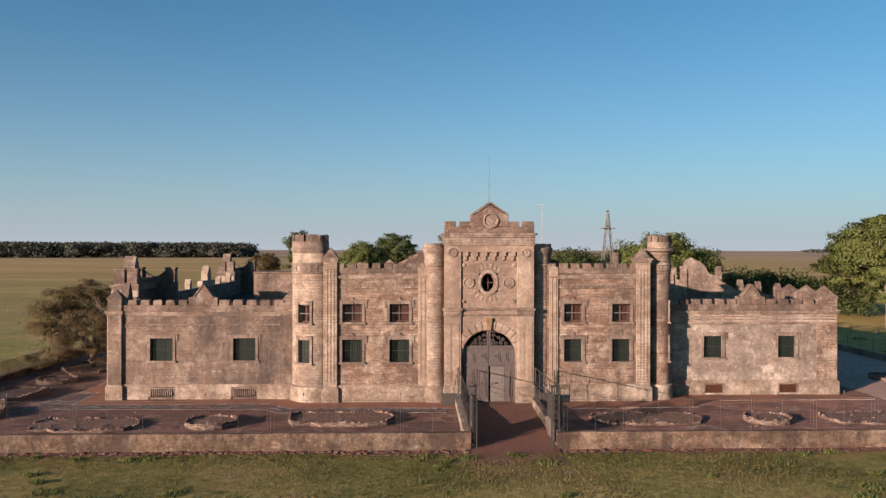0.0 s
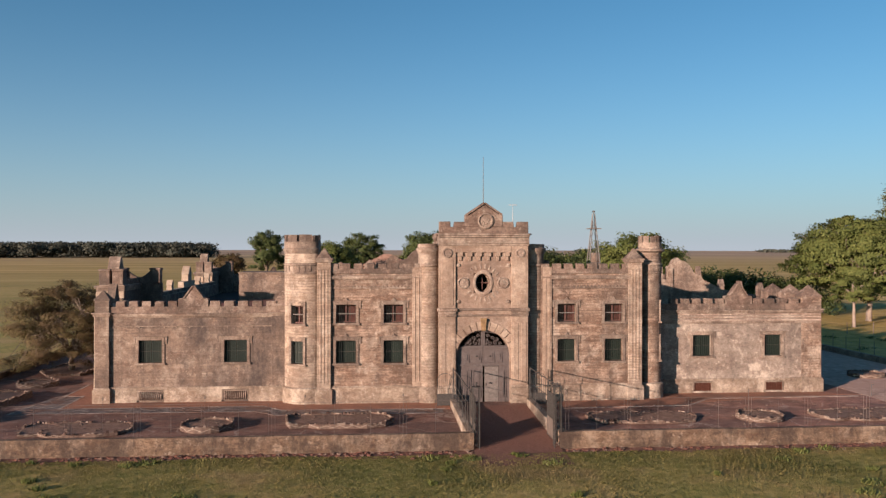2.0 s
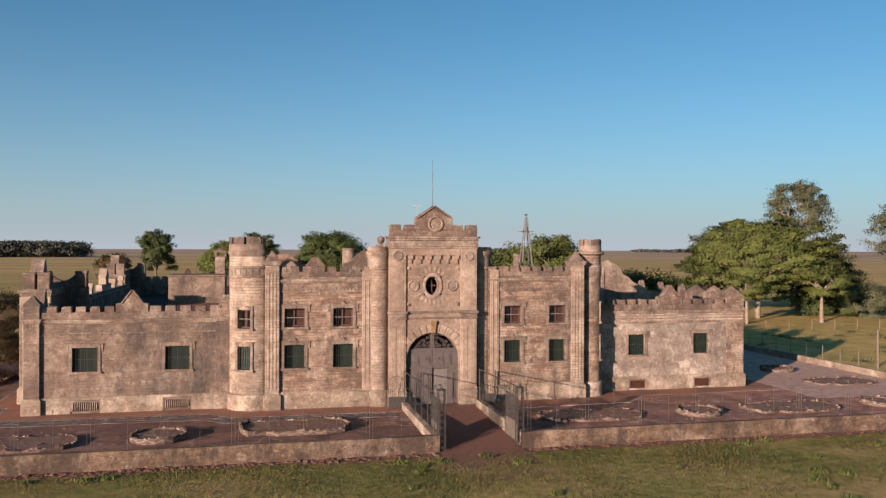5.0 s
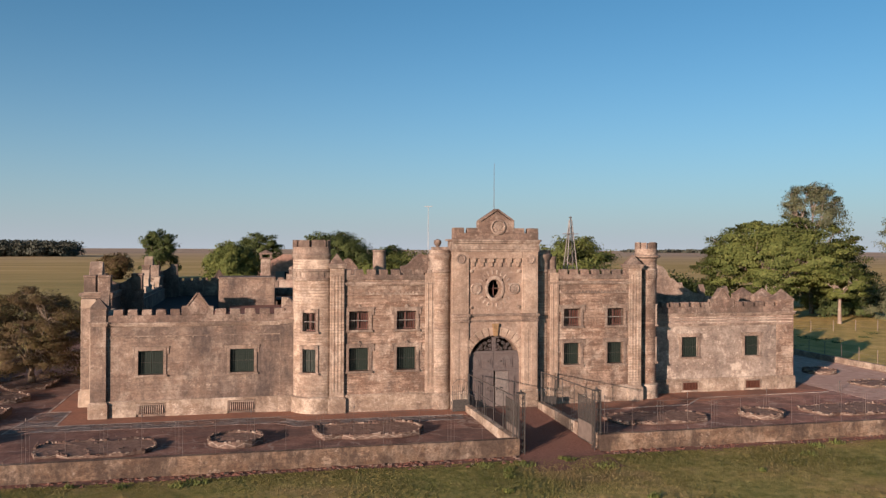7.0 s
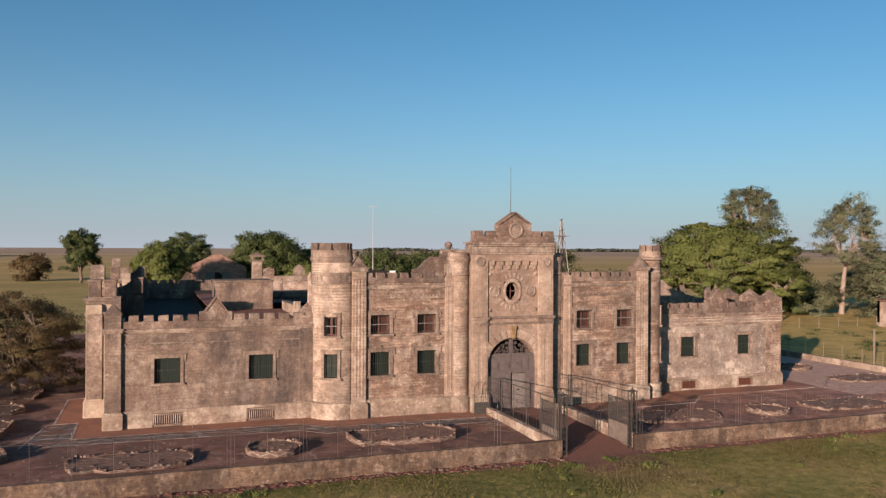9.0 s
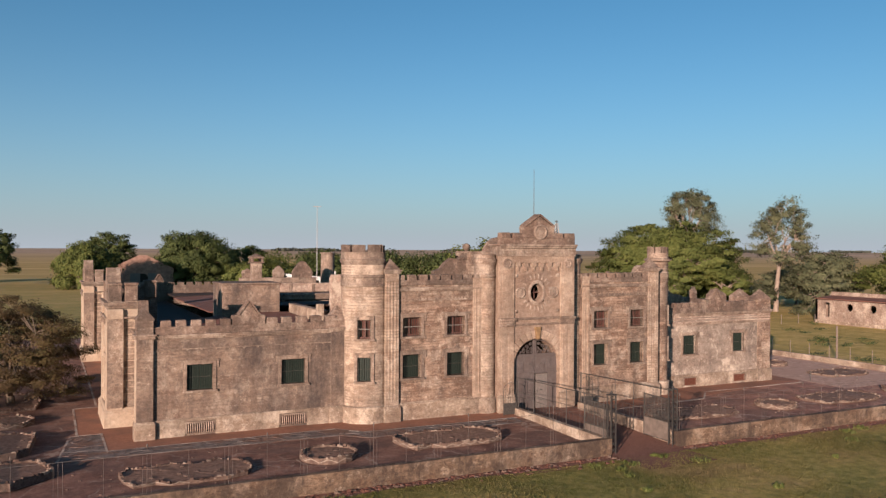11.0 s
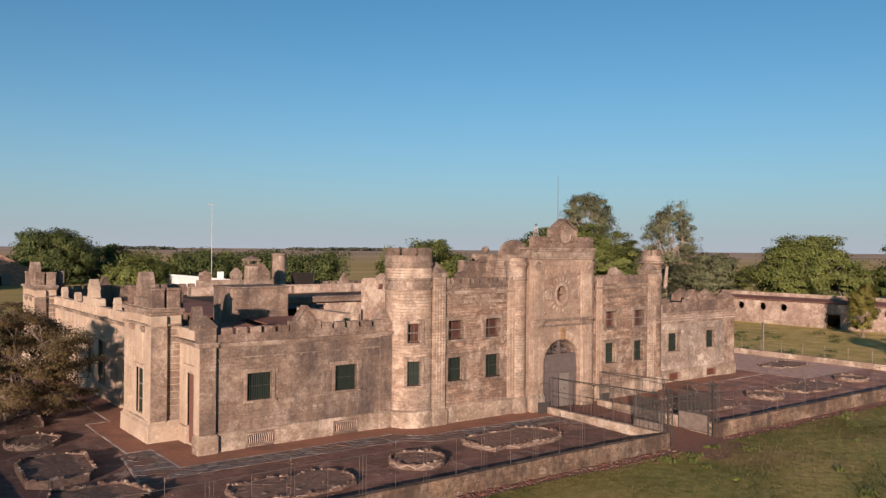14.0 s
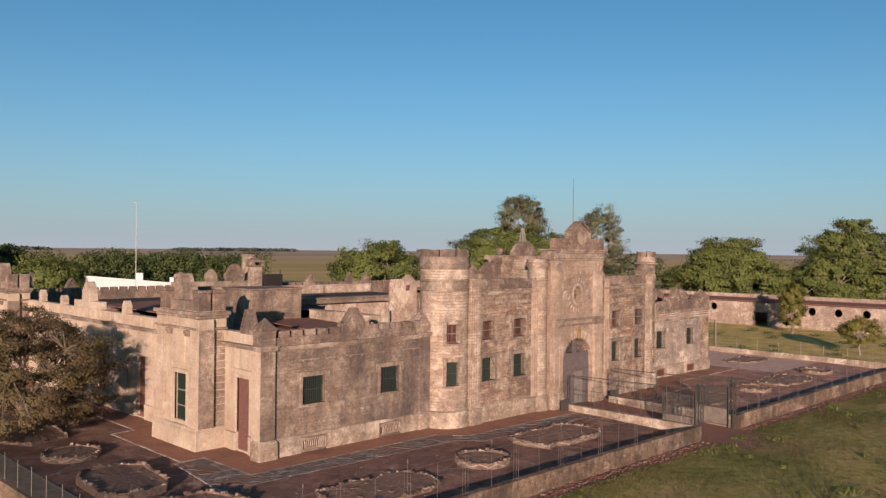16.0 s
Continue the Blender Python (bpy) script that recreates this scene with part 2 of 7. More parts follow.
def pave_mat():
    """Trodden red earth over broken cement: dark damp patches, pale scuffs, thin cracks."""
    m, nt, b = mat("brown red earth paving", 0.92)
    c = ramp(nt, noise_node(nt, 0.7, 11, 0.72), [(0.38, (0.104, 0.055, 0.043)), (0.52, (0.180, 0.097, 0.074)), (0.66, (0.262, 0.153, 0.117))])
    grain = ramp(nt, noise_node(nt, 7.0, 8, 0.8, shift=3), [(0.34, (0.55, 0.53, 0.52)), (0.52, (1, 1, 1)), (0.68, (1.35, 1.33, 1.3))])
    c = mix(nt, 0.8, c, grain, "MULTIPLY")
    damp = ramp(nt, noise_node(nt, 0.33, 10, 0.7, (0.7, 1.2, 1), shift=11), grey(0.48, 0.60))
    c = mix(nt, maths(nt, "MULTIPLY", damp, 0.6), c, (0.092, 0.062, 0.055))
    scuff = ramp(nt, noise_node(nt, 1.1, 12, 0.82, (0.6, 1.6, 1), shift=23), grey(0.56, 0.64))
    c = mix(nt, maths(nt, "MULTIPLY", scuff, 0.6), c, (0.30, 0.235, 0.20))
    v = nt.nodes.new("ShaderNodeTexVoronoi")
    v.feature = "DISTANCE_TO_EDGE"
    v.inputs["Scale"].default_value = 0.55
    warp = mix(nt, 0.35, nt.nodes.new("ShaderNodeNewGeometry").outputs["Position"], (0.0, 0.0, 0.0))
    add = nt.nodes.new("ShaderNodeVectorMath")
    n3 = nt.nodes.new("ShaderNodeTexNoise")
    n3.inputs["Scale"].default_value, n3.inputs["Detail"].default_value = 0.9, 6
    nt.links.new(nt.nodes.new("ShaderNodeNewGeometry").outputs["Position"], n3.inputs["Vector"])
    nt.links.new(warp, add.inputs[0])
    nt.links.new(n3.outputs["Color"], add.inputs[1])
    nt.links.new(add.outputs[0], v.inputs["Vector"])
    crack = maths(nt, "LESS_THAN", v.outputs["Distance"], 0.018)
    where = ramp(nt, noise_node(nt, 0.5, 5, 0.6, shift=31), grey(0.45, 0.58))
    c = mix(nt, maths(nt, "MULTIPLY", maths(nt, "MULTIPLY", crack, where), 0.7), c, (0.27, 0.21, 0.175))
    # drier and dustier east of the ramp
    sx = nt.nodes.new("ShaderNodeSeparateXYZ")
    nt.links.new(nt.nodes.new("ShaderNodeNewGeometry").outputs["Position"], sx.inputs[0])
    dust = nt.nodes.new("ShaderNodeMapRange")
    dust.inputs[1].default_value, dust.inputs[2].default_value = 4, 26
    nt.links.new(maths(nt, "ADD", sx.outputs[0], maths(nt, "MULTIPLY", maths(nt, "SUBTRACT", noise_node(nt, 0.4, 6, 0.7, shift=41), 0.5), 30)), dust.inputs[0])
    c = mix(nt, dust.outputs[0], c, mix(nt, 1.0, c, (1.62, 1.55, 1.5), "MULTIPLY"))
    nt.links.new(c, b.inputs["Base Color"])
    bump(nt, b, noise_node(nt, 4.0, 9, 0.75), 0.6, 0.04)
    return m


PAVE = pave_mat()
SHEET = speckle("dull grey brown sheet metal", (0.11, 0.09, 0.078), (0.175, 0.145, 0.125), 3, 0.6, 0.1, 0.1)
BARNWALL = speckle("pale brown brick wall", (0.17, 0.105, 0.08), (0.29, 0.185, 0.145), 1.5, 0.9, 0, 0.3)
APRON = speckle("brick red walk", (0.225, 0.103, 0.064), (0.305, 0.149, 0.097), 4.0, 0.9, 0, 0.4, (0.185, 0.099, 0.070), 0.5)
STONEPAVE = speckle("grey flagstone", (0.075, 0.066, 0.064), (0.20, 0.175, 0.165), 2.2, 0.8, 0, 0.4, (0.14, 0.085, 0.065), 0.8, 0.40, 0.62)
MORTAR = speckle("pale crumbling mortar", (0.16, 0.115, 0.09), (0.36, 0.31, 0.27), 3.0, 0.95, 0, 0.3, (0.17, 0.10, 0.075), 0.5)
LINE = speckle("worn white edging", (0.292, 0.244, 0.207), (0.402, 0.353, 0.311), 4.0, 0.9, 0, 0.2, (0.207, 0.128, 0.097), 1.0)
GRAVEL = speckle("red gravel", (0.118, 0.054, 0.040), (0.226, 0.118, 0.089), 9.0, 0.95, 0, 0.7, (0.178, 0.091, 0.067), 0.8)
SOIL = speckle("dry bed soil", (0.110, 0.065, 0.048), (0.240, 0.155, 0.116), 5.0, 0.95, 0, 0.9)
BROKENBRICK = speckle("broken dark red brick", (0.060, 0.028, 0.022), (0.16, 0.075, 0.055), 5.0, 0.95, 0, 0.5)
RIM = speckle("rough stone rim", (0.066, 0.043, 0.035), (0.170, 0.122, 0.096), 6.0, 0.9, 0, 0.6)
ZIG = speckle("limewashed zigzag", (0.20, 0.165, 0.135), (0.31, 0.265, 0.22), 8.0, 0.9, 0, 0.2)
BARK = speckle("grey bark", (0.074, 0.056, 0.041), (0.177, 0.141, 0.107), 3.0, 0.95, 0, 0.6)
PALEBARK = speckle("pale eucalyptus bark", (0.173, 0.133, 0.104), (0.277, 0.231, 0.190), 2.0, 0.9, 0, 0.3)
WOODPOST = speckle("grey fence post wood", (0.120, 0.096, 0.080), (0.200, 0.165, 0.140), 6.0, 0.9, 0, 0.3)
WHITE = speckle("white metal roof", (0.548, 0.548, 0.548), (0.642, 0.642, 0.642), 3.0, 0.5, 0, 0.1)
BRICKROOF = speckle("dull red roof", (0.109, 0.050, 0.037), (0.177, 0.088, 0.068), 1.5, 0.9, 0, 0.4)


def stone_mat():
    """Loose stones, pale lime, grey and brick red, each its own tone."""
    m, nt, b = mat("loose rim stones", 0.95)
    c = ramp(nt, nt.nodes.new("ShaderNodeNewGeometry").outputs["Random Per Island"], [(0.0, (0.055, 0.034, 0.028)), (0.4, (0.105, 0.070, 0.056)), (0.75, (0.160, 0.116, 0.092)), (1.0, (0.26, 0.212, 0.172))])
    c = mix(nt, 0.7, c, ramp(nt, noise_node(nt, 9.0, 6, 0.75), [(0.35, (0.6, 0.57, 0.55)), (0.65, (1.25, 1.25, 1.25))]), "MULTIPLY")
    nt.links.new(c, b.inputs["Base Color"])
    bump(nt, b, noise_node(nt, 14.0, 5, 0.7), 0.5, 0.02)
    return m


STONES = stone_mat()


def leaf_mat(name, a, b_, c_):
    m, nt, b = mat(name, 0.75)
    g = nt.nodes.new("ShaderNodeNewGeometry")
    col = ramp(nt, g.outputs["Random Per Island"], [(0.0, a), (0.5, b_), (1.0, c_)])
    col = mix(nt, ramp(nt, noise_node(nt, 0.35, 4, 0.6), grey(0.4, 0.65)), col, a)
    nt.links.new(col, b.inputs["Base Color"])
    b.inputs["Subsurface Weight"].default_value = 0.0
    tr = nt.nodes.new("ShaderNodeBsdfTranslucent")
    nt.links.new(col, tr.inputs[0])
    mx = nt.nodes.new("ShaderNodeMixShader")
    mx.inputs[0].default_value = 0.22
    nt.links.new(b.outputs[0], mx.inputs[1])
    nt.links.new(tr.outputs[0], mx.inputs[2])
    nt.links.new(mx.outputs[0], nt.nodes["Material Output"].inputs[0])
    return m


LEAF = leaf_mat("green leaves", (0.070, 0.090, 0.022), (0.114, 0.134, 0.034), (0.158, 0.172, 0.050))
LEAF_DARK = leaf_mat("dark green leaves", (0.046, 0.064, 0.021), (0.073, 0.096, 0.029), (0.100, 0.122, 0.038))
LEAF_EUC = leaf_mat("grey green leaves", (0.078, 0.088, 0.048), (0.118, 0.128, 0.066), (0.160, 0.164, 0.088))
LEAF_DRY = leaf_mat("brown green leaves", (0.078, 0.052, 0.026), (0.112, 0.083, 0.036), (0.118, 0.108, 0.036))
# distance haze is mixed into this leaf colour: greyer, with little contrast
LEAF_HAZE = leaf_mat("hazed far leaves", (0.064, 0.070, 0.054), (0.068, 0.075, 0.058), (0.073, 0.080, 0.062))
LEAF_YEL = leaf_mat("yellow green leaves", (0.085, 0.085, 0.018), (0.150, 0.138, 0.030), (0.210, 0.175, 0.046))


def field_mat():
    m, nt, b = mat("grassland", 0.95)
    c = ramp(nt, noise_node(nt, 0.16, 8, 0.65), [(0.40, (0.172, 0.178, 0.038)), (0.52, (0.285, 0.240, 0.066)), (0.62, (0.410, 0.280, 0.125))])
    c = mix(nt, 0.45, c, ramp(nt, noise_node(nt, 1.8, 8, 0.75), [(0.38, (0.080, 0.088, 0.022)), (0.62, (0.43, 0.34, 0.125))]))
    # the paddock east of the terrace is drier
    sx = nt.nodes.new("ShaderNodeSeparateXYZ")
    nt.links.new(nt.nodes.new("ShaderNodeNewGeometry").outputs["Position"], sx.inputs[0])
    dry = nt.nodes.new("ShaderNodeMapRange")
    dry.inputs[1].default_value, dry.inputs[2].default_value = 26, 50
    nt.links.new(sx.outputs[0], dry.inputs[0])
    straw = ramp(nt, noise_node(nt, 0.5, 8, 0.7, shift=5), [(0.38, (0.30, 0.235, 0.062)), (0.52, (0.46, 0.335, 0.105)), (0.64, (0.60, 0.42, 0.17))])
    c = mix(nt, maths(nt, "MULTIPLY", dry.outputs[0], 0.8), c, straw)
    far = ramp(nt, noise_node(nt, 0.012, 8, 0.65, (0.5, 3.0, 1)), [(0.37, (0.286, 0.205, 0.061)), (0.5, (0.378, 0.262, 0.086)), (0.63, (0.485, 0.332, 0.128))])
    g = nt.nodes.new("ShaderNodeNewGeometry")
    ln = nt.nodes.new("ShaderNodeVectorMath")
    ln.operation = "LENGTH"
    nt.links.new(g.outputs["Position"], ln.inputs[0])
    mr = nt.nodes.new("ShaderNodeMapRange")
    mr.inputs[1].default_value, mr.inputs[2].default_value = 90, 380
    nt.links.new(ln.outputs["Value"], mr.inputs[0])
    c = mix(nt, mr.outputs[0], c, far)
    plain = nt.nodes.new("ShaderNodeMapRange")
    plain.inputs[1].default_value, plain.inputs[2].default_value = 500, 1500
    nt.links.new(ln.outputs["Value"], plain.inputs[0])
    c = mix(nt, plain.outputs[0], c, ramp(nt, noise_node(nt, 0.003, 6, 0.6, (0.6, 2.0, 1), shift=7), [(0.42, (0.26, 0.19, 0.13)), (0.6, (0.46, 0.32, 0.2))]))
    nt.links.new(c, b.inputs["Base Color"])
    bump(nt, b, noise_node(nt, 3.0, 8, 0.8), 0.6, 0.12)
    return m


FIELD = field_mat()


# ---- mesh helpers ----
class Mesh:
    """A list of corners and faces that grows by simple solids."""

    def __init__(self):
        self.v, self.f = [], []

    def add(self, verts, faces):
        n = len(self.v)
        self.v += [tuple(p) for p in verts]
        self.f += [tuple(i + n for i in q) for q in faces]
        return self

    def box(self, x0, x1, y0, y1, z0, z1, top=0.0, jit=0.0):
        """A block; top: how far the upper face is drawn in; jit: worn corners."""
        x0, x1, y0, y1 = min(x0, x1), max(x0, x1), min(y0, y1), max(y0, y1)
        p = [(x0, y0, z0), (x1, y0, z0), (x1, y1, z0), (x0, y1, z0),
             (x0 + top, y0 + top, z1), (x1 - top, y0 + top, z1), (x1 - top, y1 - top, z1), (x0 + top, y1 - top, z1)]
        if jit:
            p = [(a + random.uniform(-jit, jit), b + random.uniform(-jit, jit), c + random.uniform(-jit, jit) * (c > z0 + 1e-6)) for a, b, c in p]
        return self.add(p, [(3, 2, 1, 0), (4, 5, 6, 7), (0, 1, 5, 4), (1, 2, 6, 5), (2, 3, 7, 6), (3, 0, 4, 7)])

    def pyramid(self, x0, x1, y0, y1, z0, z1):
        x0, x1, y0, y1 = min(x0, x1), max(x0, x1), min(y0, y1), max(y0, y1)
        return self.add([(x0, y0, z0), (x1, y0, z0), (x1, y1, z0), (x0, y1, z0), ((x0 + x1) / 2, (y0 + y1) / 2, z1)],
                        [(3, 2, 1, 0), (0, 1, 4), (1, 2, 4), (2, 3, 4), (3, 0, 4)])

    def slab_y(self, outline, y0, y1):
        """An outline in x, z, carried from y0 to y1."""
        n = len(outline)
        return self.add([(x, y0, z) for x, z in outline] + [(x, y1, z) for x, z in outline],
                        [tuple(range(n)), tuple(range(2 * n - 1, n - 1, -1))] + [(i, i + n, (i + 1) % n + n, (i + 1) % n) for i in range(n)])

    def slab_x(self, outline, x0, x1):
        n = len(outline)
        return self.add([(x0, y, z) for y, z in outline] + [(x1, y, z) for y, z in outline],
                        [tuple(range(n)), tuple(range(2 * n - 1, n - 1, -1))] + [(i, i + n, (i + 1) % n + n, (i + 1) % n) for i in range(n)])

    def slab_z(self, outline, z0, z1):
        n = len(outline)
        return self.add([(x, y, z0) for x, y in outline] + [(x, y, z1) for x, y in outline],
                        [tuple(range(n - 1, -1, -1)), tuple(range(n, 2 * n))] + [(i, (i + 1) % n, (i + 1) % n + n, i + n) for i in range(n)])

    def lathe(self, cx, cy, profile, n=32, a0=0.0, a1=360.0, cap=True):
        """A turned solid: profile of radius, height from the foot up."""
        full = abs(a1 - a0) > 359.9
        k = n if full else n + 1
        ang = [radians(a0 + (a1 - a0) * i / n) for i in range(k)]
        v = [(cx + r * math.cos(a), cy + r * math.sin(a), z) for r, z in profile for a in ang]
        f = []
        for j in range(len(profile) - 1):
            for i in range(n):
                i2 = (i + 1) % k
                f.append((j * k + i, j * k + i2, (j + 1) * k + i2, (j + 1) * k + i))
        if cap:
            f.append(tuple(range(k - 1, -1, -1)))
            f.append(tuple(range((len(profile) - 1) * k, len(profile) * k)))
        return self.add(v, f)

    def tube(self, a, b, r0, r1=None, n=6):
        a, b = Vector(a), Vector(b)
        r1 = r0 if r1 is None else r1
        d = (b - a).normalized()
        u = d.orthogonal().normalized()
        w = d.cross(u)
        v = []
        for p, r in ((a, r0), (b, r1)):
            v += [p + u * (r * math.cos(2 * math.pi * i / n)) + w * (r * math.sin(2 * math.pi * i / n)) for i in range(n)]
        return self.add(v, [(i, (i + 1) % n, (i + 1) % n + n, i + n) for i in range(n)] + [tuple(range(n - 1, -1, -1)), tuple(range(n, 2 * n))])

    def wall_grid(self, u0, u1, z0, z1, d0, d1, holes, along="x", cuts=()):
        """An upright wall with thickness from d0 to d1 and rectangular openings (u0, u1, z0, z1) through it."""
        us = sorted({u0, u1, *cuts, *[h[0] for h in holes], *[h[1] for h in holes]})
        zs = sorted({z0, z1, *[h[2] for h in holes], *[h[3] for h in holes]})

        def solid(i, j):
            if not (0 <= i < len(us) - 1 and 0 <= j < len(zs) - 1):
                return False
            u, z = (us[i] + us[i + 1]) / 2, (zs[j] + zs[j + 1]) / 2
            return not any(h[0] < u < h[1] and h[2] < z < h[3] for h in holes)

        def p(u, d, z):
            return (u, d, z) if along == "x" else (d, u, z)
        for i in range(len(us) - 1):
            for j in range(len(zs) - 1):
                if not solid(i, j):
                    continue
                a, b, c, e = us[i], us[i + 1], zs[j], zs[j + 1]
                self.add([p(a, d0, c), p(b, d0, c), p(b, d0, e), p(a, d0, e)], [(0, 1, 2, 3)])
                self.add([p(a, d1, c), p(b, d1, c), p(b, d1, e), p(a, d1, e)], [(3, 2, 1, 0)])
                if not solid(i - 1, j):
                    self.add([p(a, d0, c), p(a, d1, c), p(a, d1, e), p(a, d0, e)], [(3, 2, 1, 0)])
                if not solid(i + 1, j):
                    self.add([p(b, d0, c), p(b, d1, c), p(b, d1, e), p(b, d0, e)], [(0, 1, 2, 3)])
                if not solid(i, j - 1):
                    self.add([p(a, d0, c), p(b, d0, c), p(b, d1, c), p(a, d1, c)], [(3, 2, 1, 0)])
                if not solid(i, j + 1):
                    self.add([p(a, d0, e), p(b, d0, e), p(b, d1, e), p(a, d1, e)], [(0, 1, 2, 3)])
        return self


def part(name, me, material, parent=None, label="", bevel=0.0, smooth=False, kind=""):
    """One mesh object, under a thing or a part."""
    data = bpy.data.meshes.new(name)
    data.from_pydata(me.v, [], me.f)
    bm = bmesh.new()
    bm.from_mesh(data)
    bmesh.ops.remove_doubles(bm, verts=bm.verts, dist=0.0005)
    bmesh.ops.recalc_face_normals(bm, faces=bm.faces)
    if bevel:
        sharp = [e for e in bm.edges if len(e.link_faces) == 2 and e.calc_face_angle() > 0.6]
        bmesh.ops.bevel(bm, geom=sharp, offset=bevel, segments=1, affect="EDGES", clamp_overlap=True)
    bm.to_mesh(data)
    bm.free()
    if smooth:
        data.shade_smooth()
        data.set_sharp_from_angle(angle=radians(35))
    data.materials.append(material)
    ob = new(name, data)
    if parent is not None:
        ob.parent = parent
    if label or kind:
        tagged(ob, label=label, kind=kind)
    return ob


def thing(name, label, category, group="", at=(0, 0, 0)):
    e = new(name)
    e.empty_display_size = 0.3
    e.location = at
    return tagged(e, label, category, group)


def share(ob, name, parent, m=None):
    """One more object on the same mesh."""
    o = new(name, ob.data)
    o.parent = parent
    if m is not None:
        o.matrix_basis = m
    return o


# ---- ground ----
GZ = -0.45
AX = 4.66                                  # the facade's axis of symmetry


def ground():
    me = Mesh()
    rings = [0, 30, 60, 100, 150, 220, 320, 480, 700, 1000, 1500, 2300, 3400, 4700]
    n = 72
    v, f = [], []
    for r in rings:
        for i in range(n):
            a = 2 * math.pi * i / n
            x, y = r * math.cos(a), 40 + r * math.sin(a)
            z = GZ + (noise.noise((x / 190, y / 190, 0)) * 1.2 * min(1, max(0, (r - 140) / 300)) if r < 3000 else 0)
            v.append((x, y, z))
    for j in range(len(rings) - 1):
        for i in range(n):
            i2 = (i + 1) % n
            f.append((j * n + i, (j + 1) * n + i, (j + 1) * n + i2, j * n + i2))
    me.add(v, f)
    g = part("ground", me, FIELD, smooth=True)
    return tagged(g, "wide open grassland, green brown and dry", "ground", kind="structure")


ground()
TX0, TX1, TY0, TY1 = -29.0, 40.0, 39.3, 104.0      # the terrace
RX0, RX1, RY = 2.9, 7.2, 48.2                      # the sunken entrance ramp

t = Mesh()


def TZ(y):
    """The terrace falls a little towards its front wall."""
    return -0.17 * min(1.0, max(0.0, (46.0 - y) / 6.5))


for xa, xb in ((TX0, RX0 - 0.35), (RX1 + 0.35, TX1)):
    ys = (TY0, 46.0, TY1)
    t.slab_x([(TY0, -0.7), (TY1, -0.7), (TY1, 0), (46.0, 0), (TY0, TZ(TY0))], xa, xb)
t.box(RX0 - 0.35, RX1 + 0.35, RY, TY1, -0.7, 0.0)
tagged(part("pavement", t, PAVE), "red brown earth and cement terrace round the castle", "pavement", kind="structure")
t = Mesh()
t.add([(RX0 - 0.02, 36.2, GZ + 0.01), (RX1 + 0.02, 36.2, GZ + 0.01), (RX1 + 0.02, 39.0, GZ + 0.05), (RX0 - 0.02, 39.0, GZ + 0.05),
       (RX1 + 0.02, RY, 0.0), (RX0 - 0.02, RY, 0.0)], [(0, 1, 2, 3), (3, 2, 4, 5)])
tagged(part("entrance_path", t, GRAVEL), "red gravel ramp rising between low walls", "path", kind="structure")
t = Mesh()
pts = [(-60, 38.9)] + [(x, 38.0 + 0.4 * noise.noise((x * 0.3, 0, 0)) + 0.22 * noise.noise((x * 1.7, 3, 0))) for x in np.linspace(-60, 60, 90)] + [(60, 38.9), (60, 39.2), (-60, 39.2)]
t.add([(x, y, GZ + 0.012) for x, y in pts], [tuple(range(len(pts)))])
tagged(part("dirt_strip", t, GRAVEL), "bare red dirt along the foot of the wall", "dirt", kind="structure")


def walk_strip(name, outline, z, material, label):
    t = Mesh().slab_z(outline, z - 0.05, z)
    return tagged(part(name, t, material), label, "paving", kind="structure")


STONE_BAND = walk_strip("pavement_stone_band", [(-22.6, 47.5), (-8.8, 47.3), (-7.6, 46.15), (2.0, 46.1), (2.0, 47.4), (-7.4, 47.6), (-8.6, 48.95), (-20.35, 48.85), (-20.35, 53.0), (-21.9, 52.9)],
           0.006, MORTAR, "worn grey stone paving band with pale mortar")
FLAGS = [[(-22.6, 47.5), (-8.8, 47.3), (-8.6, 48.9), (-20.4, 48.8)], [(-8.8, 47.3), (-7.6, 46.15), (-7.4, 47.55), (-8.6, 48.9)],
         [(-7.6, 46.15), (2.0, 46.1), (2.0, 47.35), (-7.4, 47.55)], [(-22.6, 47.5), (-20.4, 48.8), (-20.4, 52.95), (-21.9, 52.85)]]


def clip(poly, p, d):
    """The part of a convex outline on the far side of the line through p with the normal d."""
    out = []
    for a, b in zip(poly, poly[1:] + poly[:1]):
        fa, fb = (a - p).dot(d), (b - p).dot(d)
        if fa >= 0:
            out.append(a)
        if fa * fb < 0:
            out.append(a.lerp(b, fa / (fa - fb)))
    return out


def flagstones(bed):
    """Irregular flat stones with mortar between, cell by cell."""
    rnd = random.Random(41)
    for quad in FLAGS:
        quad = [Vector(q) for q in quad]
        x0, x1 = min(q.x for q in quad), max(q.x for q in quad)
        y0, y1 = min(q.y for q in quad), max(q.y for q in quad)
        seeds = [Vector((rnd.uniform(x0, x1), rnd.uniform(y0, y1))) for _ in range(int((x1 - x0) * (y1 - y0) * 3.2))]
        for k, c in enumerate(seeds):
            cell = list(quad)
            for j, o in enumerate(seeds):
                if j != k and cell and (o - c).length < 2.2:
                    d = (c - o).normalized()
                    cell = clip(cell, (c + o) / 2 + d * 0.022, d)
            if len(cell) < 3:
                continue
            area = abs(sum(a.x * b.y - b.x * a.y for a, b in zip(cell, cell[1:] + cell[:1]))) / 2
            if area < 0.03:
                continue
            h = 0.014 + 0.014 * rnd.random()
            part("flagstone", Mesh().slab_z([(v.x, v.y) for v in cell], 0.0, h), STONEPAVE, bed)


